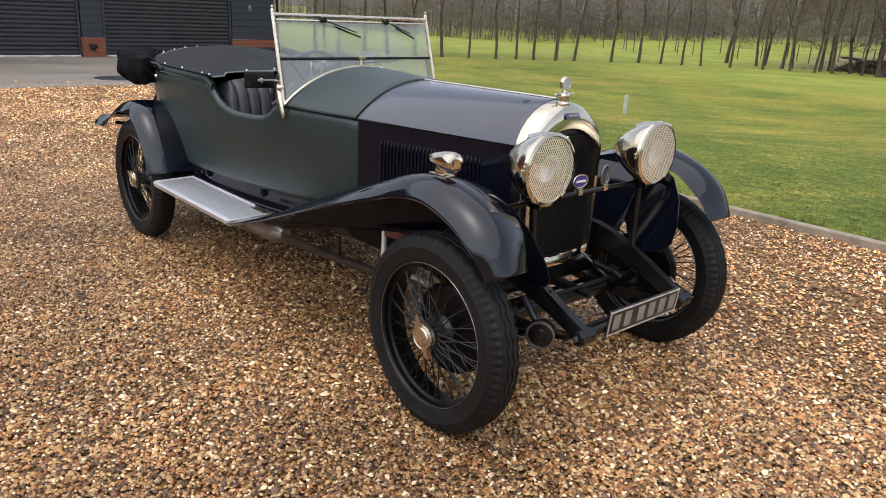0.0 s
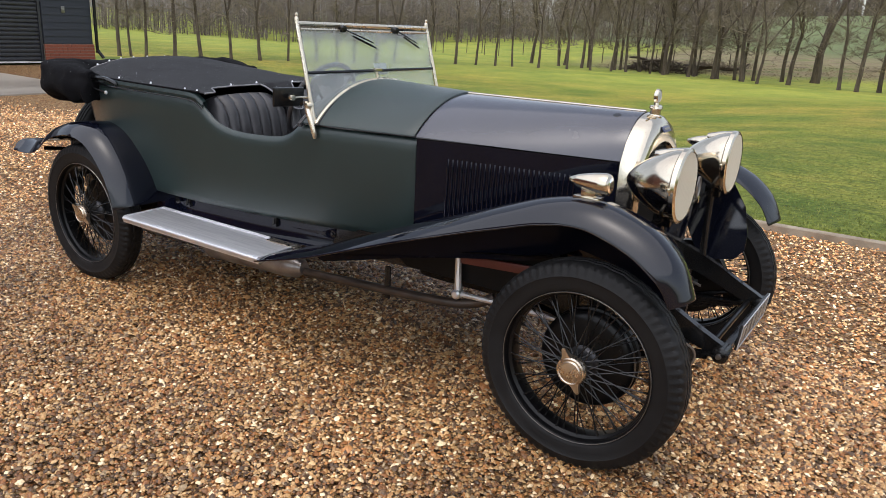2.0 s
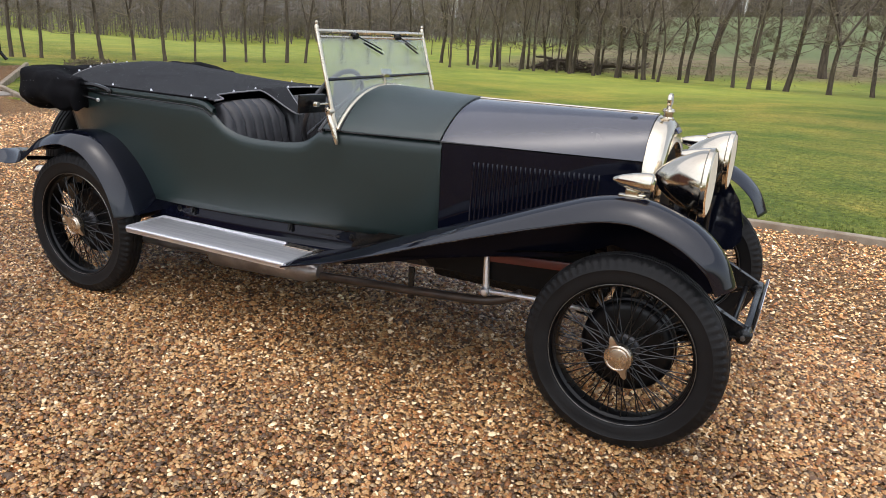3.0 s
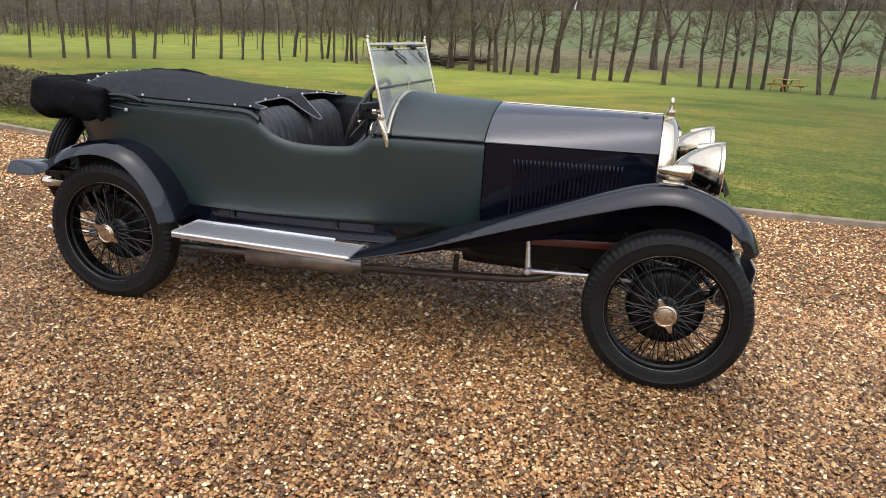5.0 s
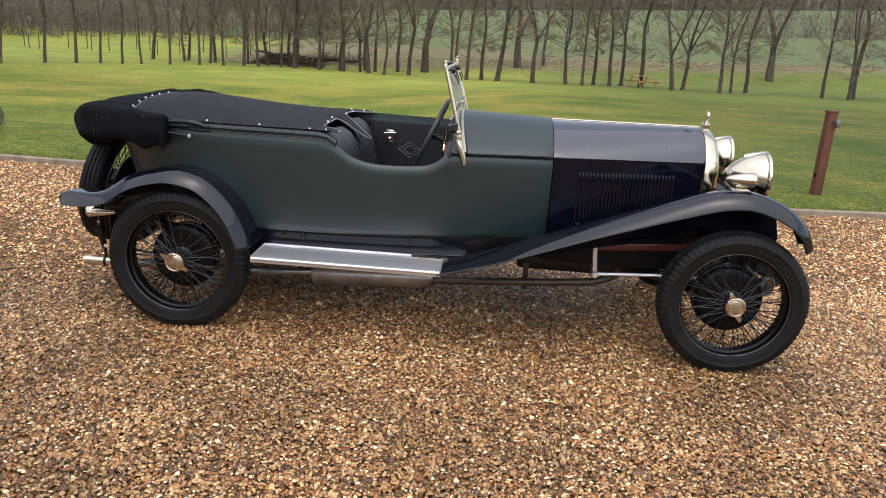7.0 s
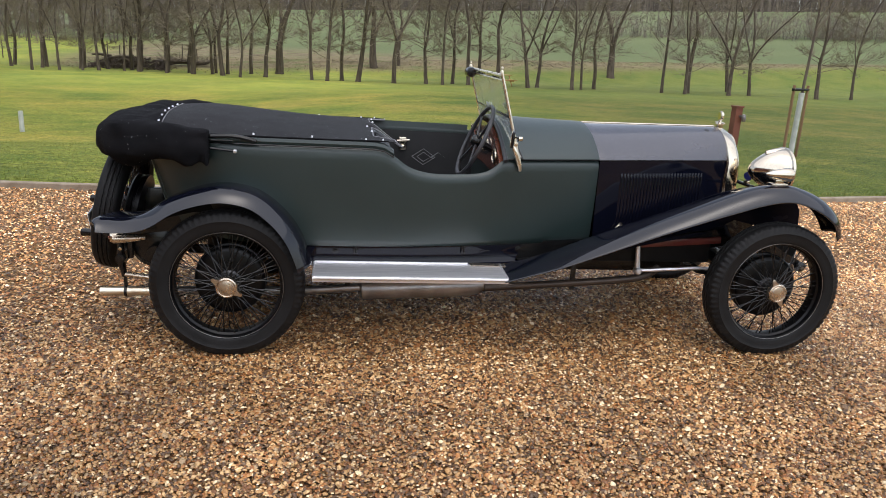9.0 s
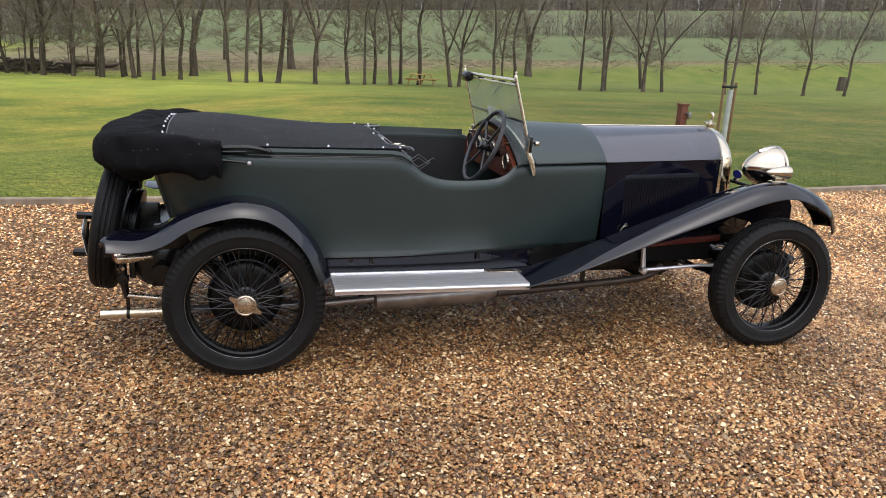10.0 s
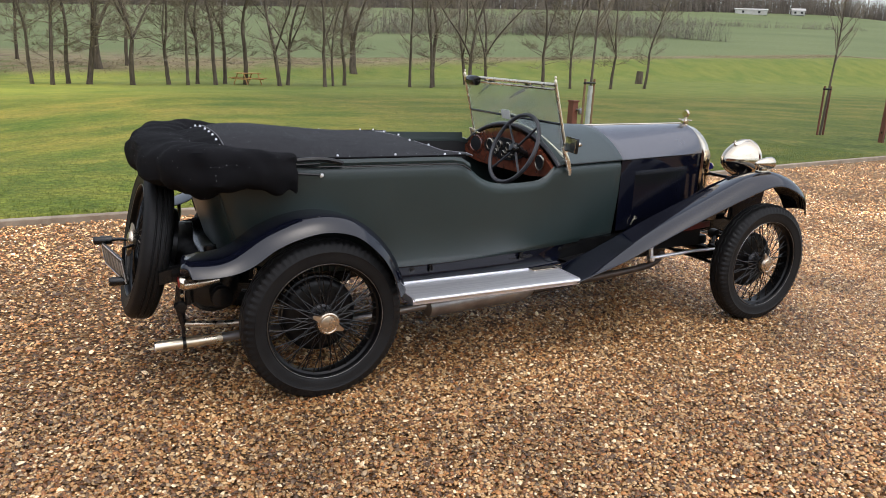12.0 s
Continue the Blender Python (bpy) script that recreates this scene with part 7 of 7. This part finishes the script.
def young_tree(x, y, tall, tilt, gap=0.19, guarded=True):
    t = thing("young_tree", "young leafless tree with a pale guard between two stakes" if guarded else "young leafless tree tied between two red-brown stakes", "tree", "young staked trees", at=(x, y, land(x, y)))
    r = random.Random(int(x * 10))
    tr = tube(bmesh.new(), spline([(0, 0, -0.05), (0.02 + tilt * 0.3, 0, 1.2), (0.05 + tilt, 0.03, 2.4), (0.02 + tilt, 0, 3.6), (0.1 + tilt, 0, 4.6)], 4), [0.035 - 0.0018 * i for i in range(17)], 7)
    part("trunk", tr, M["bark"], t)
    cr = bmesh.new()
    for k in range(26):
        z = 1.9 + 0.1 * k
        o = Vector((0.04 + tilt, 0.02, z))
        a = r.uniform(0, math.tau)
        d = Vector((math.cos(a) * 0.45, math.sin(a) * 0.45, 0.75)) * r.uniform(0.6, 1.2)
        tube(cr, [o, o + d * 0.5, o + d + Vector((0, 0, 0.15))], [0.014, 0.009, 0.003], 4, caps=False)
        for q in range(3):
            p = o + d * r.uniform(0.4, 0.95)
            spike(cr, p, p + Vector((r.uniform(-0.3, 0.3), r.uniform(-0.3, 0.3), r.uniform(0.1, 0.4))), 0.006)
    part("crown", cr, M["twig"], t, "thin bare twigs")
    for s in (-1, 1):
        part("stake", tube(bmesh.new(), [(s * gap, 0, -0.1), (s * (gap + 0.01), 0, tall)], 0.027, 8), M["stake"] if guarded else M["post"], t, "round timber stake")
    if guarded:
        part("guard", tube(bmesh.new(), [(0.0, -0.02, 0.0), (0.02, -0.02, tall * 0.9)], 0.05, 12, caps=False), M["tubing"], t, "pale tree guard tube")
    part("tie", box(bmesh.new(), (2 * gap + 0.08, 0.05, 0.05), (0, 0, tall - 0.08), 0.01), M["black"], t, "black rubber tie")
    t.rotation_euler = (0, 0, radians(28 if guarded else -4))


young_tree(8.94, 8.52, 1.33, 0.15, 0.225)
young_tree(17.6, 9.25, 1.30, 0.1, 0.11, False)

mark = thing("marker_post", "short white plastic marker post in the grass", "post", at=(-7.2, 15.0, land(-7.2, 15.0)))
part("tube", lathe(bmesh.new(), [(0.055, -0.08), (0.055, 0.49), (0.050, 0.51), (0.0, 0.51)], 14, caps=False), M["tubing"], mark)

table = thing("picnic_table", "pale timber picnic table with fixed benches", "table", at=(11.0, 46.0, land(11.0, 46.0) - 0.02))
table.rotation_euler = (0, 0, radians(34))
for k in range(5):
    part("board", box(bmesh.new(), (1.8, 0.135, 0.04), (0, -0.29 + 0.145 * k, 0.75), 0.006), M["bench"], table)
for s in (-1, 1):
    for k in range(2):
        part("bench_board", box(bmesh.new(), (1.8, 0.13, 0.04), (0, s * (0.64 + 0.14 * k), 0.45), 0.006), M["bench"], table)
    part("cross_beam", box(bmesh.new(), (0.045, 1.62, 0.09), (s * 0.62, 0, 0.39), 0.005), M["bench"], table)
    for q in (-1, 1):
        part("leg", tube(bmesh.new(), [(s * 0.66, q * 0.26, 0.73), (s * 0.66, q * 0.62, -0.03)], 0.045, 4), M["bench"], table, smooth=False)

# low winter shrubs in a bed by the kerb
def shrub(x, y, w, d, h, seed):
    r = random.Random(seed)
    s = thing("shrub", "low clipped winter shrub, dull green and brown", "shrub", "shrubs by the kerb", at=(x, y, land(x, y)))
    tw, lf = bmesh.new(), bmesh.new()
    for k in range(90):
        a, q = r.uniform(0, math.tau), r.random() ** 0.5
        e = Vector((math.cos(a) * q * w / 2, math.sin(a) * q * d / 2, h * (0.55 + 0.4 * (1 - q * q) ** 0.5 * r.uniform(0.8, 1.1))))
        spike(tw, (e.x * 0.3, e.y * 0.3, -0.02), e, 0.010)
    for k in range(4600):
        a, q = r.uniform(0, math.tau), r.random() ** 0.45
        top = h * (0.45 + 0.5 * (1 - q ** 3) + 0.12 * noise.noise((x + math.cos(a) * q * 3, math.sin(a) * q * 3, seed)))
        z = top * r.random() ** 0.5
        p = Vector((math.cos(a) * q * w / 2, math.sin(a) * q * d / 2, z))
        u = Vector((r.uniform(-1, 1), r.uniform(-1, 1), r.uniform(-0.3, 1))).normalized()
        v = u.orthogonal().normalized()
        size = r.uniform(0.012, 0.028)
        lf.faces.new([lf.verts.new(p + v * size * 0.5), lf.verts.new(p + u * size * 1.6), lf.verts.new(p - v * size * 0.5), lf.verts.new(p - u * size * 0.5)])
    part("stems", tw, M["twig"], s)
    part("foliage", lf, M["leafy"], s, smooth=False)


for i, (x, y, w, d, h) in enumerate(((-5.80, 5.20, 1.35, 1.25, 0.60), (-6.80, 5.70, 1.35, 1.20, 0.62), (-7.80, 6.20, 1.35, 1.20, 0.64), (-8.80, 6.70, 1.35, 1.20, 0.66), (-9.80, 7.20, 1.35, 1.20, 0.70))):
    shrub(x, y, w, d, h, 30 + i)

# brick farm building that closes the yard behind
yard = thing("brick_building", "dark red brick farm building with a slate roof", "building", at=(-16.0, -16.0, -0.05))
part("wall", box(bmesh.new(), (14.0, 18.0, 6.2), (0, 0, 3.1)), M["old_brick"], yard, smooth=False)
yard_roof = bmesh.new()
prism(yard_roof, [(-7.4, 6.1), (0.0, 10.2), (7.4, 6.1), (7.4, 5.98), (0.0, 10.05), (-7.4, 5.98)], -9.3, 9.3, "y")
part("roof", yard_roof, M["slate"], yard, "grey slate roof", smooth=False)
for s in (-1, 1):
    gable = bmesh.new()
    prism(gable, [(-7.0, 6.2), (0.0, 10.05), (7.0, 6.2)], s * 8.9 - 0.1, s * 8.9 + 0.1, "y")
    part("gable", gable, M["old_brick"], yard, smooth=False)

# fence of thin stakes and young orchard trees beyond the row
for i in range(22):
    x, y = -44 + 1.55 * i, 62.5 + 0.35 * math.sin(i * 1.7) * 4
    if i == 0:
        fp = thing("fence_post", "thin weathered timber fence post", "post", "orchard fence posts")
        part("post", tube(bmesh.new(), [(0, 0, -0.1), (0, 0, 1.35)], 0.04, 6), M["bark"], fp)
        fp.location = (x, y, land(x, y))
    else:
        copy_thing(fp, Matrix.Translation((x, y, land(x, y))))

stump = thing("tree_stump", "dark thick sawn-off trunk in the grass", "stump", at=(49.0, 51.0, land(49.0, 51.0)))
part("trunk", tube(bmesh.new(), [(0, 0, -0.6), (0, 0, 0.4), (0.04, 0, 1.15)], [0.42, 0.33, 0.31], 12), M["bark"], stump)


def log(x, y, length, turn, seed):
    r = random.Random(seed)
    l_ob = thing("fallen_trunk", "fallen dark tree trunk on the rough bank", "log", at=(x, y, land(x, y) + 0.25))
    part("trunk", tube(bmesh.new(), spline([(-length / 2, 0, -0.2), (-length / 5, 0.3, 0.1), (length / 4, -0.2, 0.0), (length / 2, 0.2, 0.5)], 5), [0.30 - 0.016 * k for k in range(16)], 9), M["bark"], l_ob)
    br = bmesh.new()
    for k in range(160):
        o = Vector((r.uniform(-length / 2, length / 2), r.uniform(-0.5, 0.5), 0.1))
        spike(br, o, o + Vector((r.uniform(-1, 1), r.uniform(-0.8, 0.8), r.uniform(0.1, 0.9))), 0.03)
    part("branches", br, M["twig"], l_ob)
    l_ob.rotation_euler = (0, 0, turn)


log(-12.0, 60.8, 4.4, 0.3, 3)


def brush_heap(x, y, length, deep, high, seed):
    """A heap of sawn limbs and brushwood."""
    r = random.Random(seed)
    h_ob = thing("brush_heap", "dark heap of cut branches and brushwood on the bank", "brushwood", at=(x, y, land(x, y)))
    for k in range(9):
        c = Vector((r.uniform(-0.36, 0.36) * length, r.uniform(-0.3, 0.3) * deep, 0.15 + 0.09 * k * high))
        d = Vector((r.uniform(-1, 1), r.uniform(-0.5, 0.5), r.uniform(-0.10, 0.06))).normalized() * r.uniform(0.5, 1.0)
        part("limb", tube(bmesh.new(), [c - d, c + d * 0.2 + Vector((0, 0, 0.06)), c + d], [0.13, 0.10, 0.07], 7), M["bark"], h_ob)
    tw = bmesh.new()
    for k in range(1500):
        u, v = r.uniform(-1, 1), r.uniform(-1, 1)
        top = high * max(0.0, 1 - abs(u) ** 2.2) * max(0.0, 1 - abs(v) ** 2)
        o = Vector((u * length / 2, v * deep / 2, top * r.random() ** 0.6))
        e = Vector((r.uniform(-1, 1), r.uniform(-1, 1), r.uniform(-0.35, 0.45))) * r.uniform(0.3, 0.9)
        spike(tw, o, o + e, r.uniform(0.015, 0.035))
    part("brushwood", tw, M["brushwood"], h_ob)


brush_heap(-16.2, 59.0, 6.0, 2.2, 1.0, 5)

# brush and tussocks on the bank
r = random.Random(77)
scrub = bmesh.new()
for k in range(12000):
    x = r.uniform(-22, 115)
    y = r.gauss(62.6, 1.9) + 0.1 * x
    z = land(x, y)
    flake(scrub, (x, y, z - 0.05), (x + r.uniform(-0.25, 0.25), y + r.uniform(-0.2, 0.2), z + r.uniform(0.02, 0.12)), 0.05)
M["straw"] = material("dead_grass_and_brush", (0.20, 0.165, 0.085), 0.95, second=(0.16, 0.14, 0.065), scale=0.4, island=0.2)
tagged(link_mesh("rough_scrub", scrub, M["straw"], smooth=False), "dead brown tussocks and brush on the far bank", "scrub", kind="stuff")


def far_house(x, y, w, d, h, roof_h, mat, turn):
    hs = thing("house", "distant pale farm building on the skyline", "house", at=(x, y, land(x, y) - 0.5))
    part("wall", box(bmesh.new(), (w, d, h), (0, 0, h / 2)), mat, hs, smooth=False)
    rf = bmesh.new()
    prism(rf, [(-d / 2 - 0.4, h), (0, h + roof_h), (d / 2 + 0.4, h)], -w / 2 - 0.4, w / 2 + 0.4, "x")
    part("roof", rf, mat, hs, smooth=False)
    for k in range(2):
        wx = -w / 2 + (k + 0.5) * w / 2
        part("window", box(bmesh.new(), (1.2, 0.1, 1.2), (wx, -d / 2 - 0.03, h * 0.55)), M["dial"], hs, smooth=False)
    hs.rotation_euler = (0, 0, turn)


far_house(359, 306, 17, 8, 2.6, 0.9, M["house"], -0.8)
far_house(399, 306, 7, 6, 2.6, 1.4, M["house"], -0.8)
far_house(-60, 330, 24, 9, 4.0, 2.0, M["house"], 0.3)
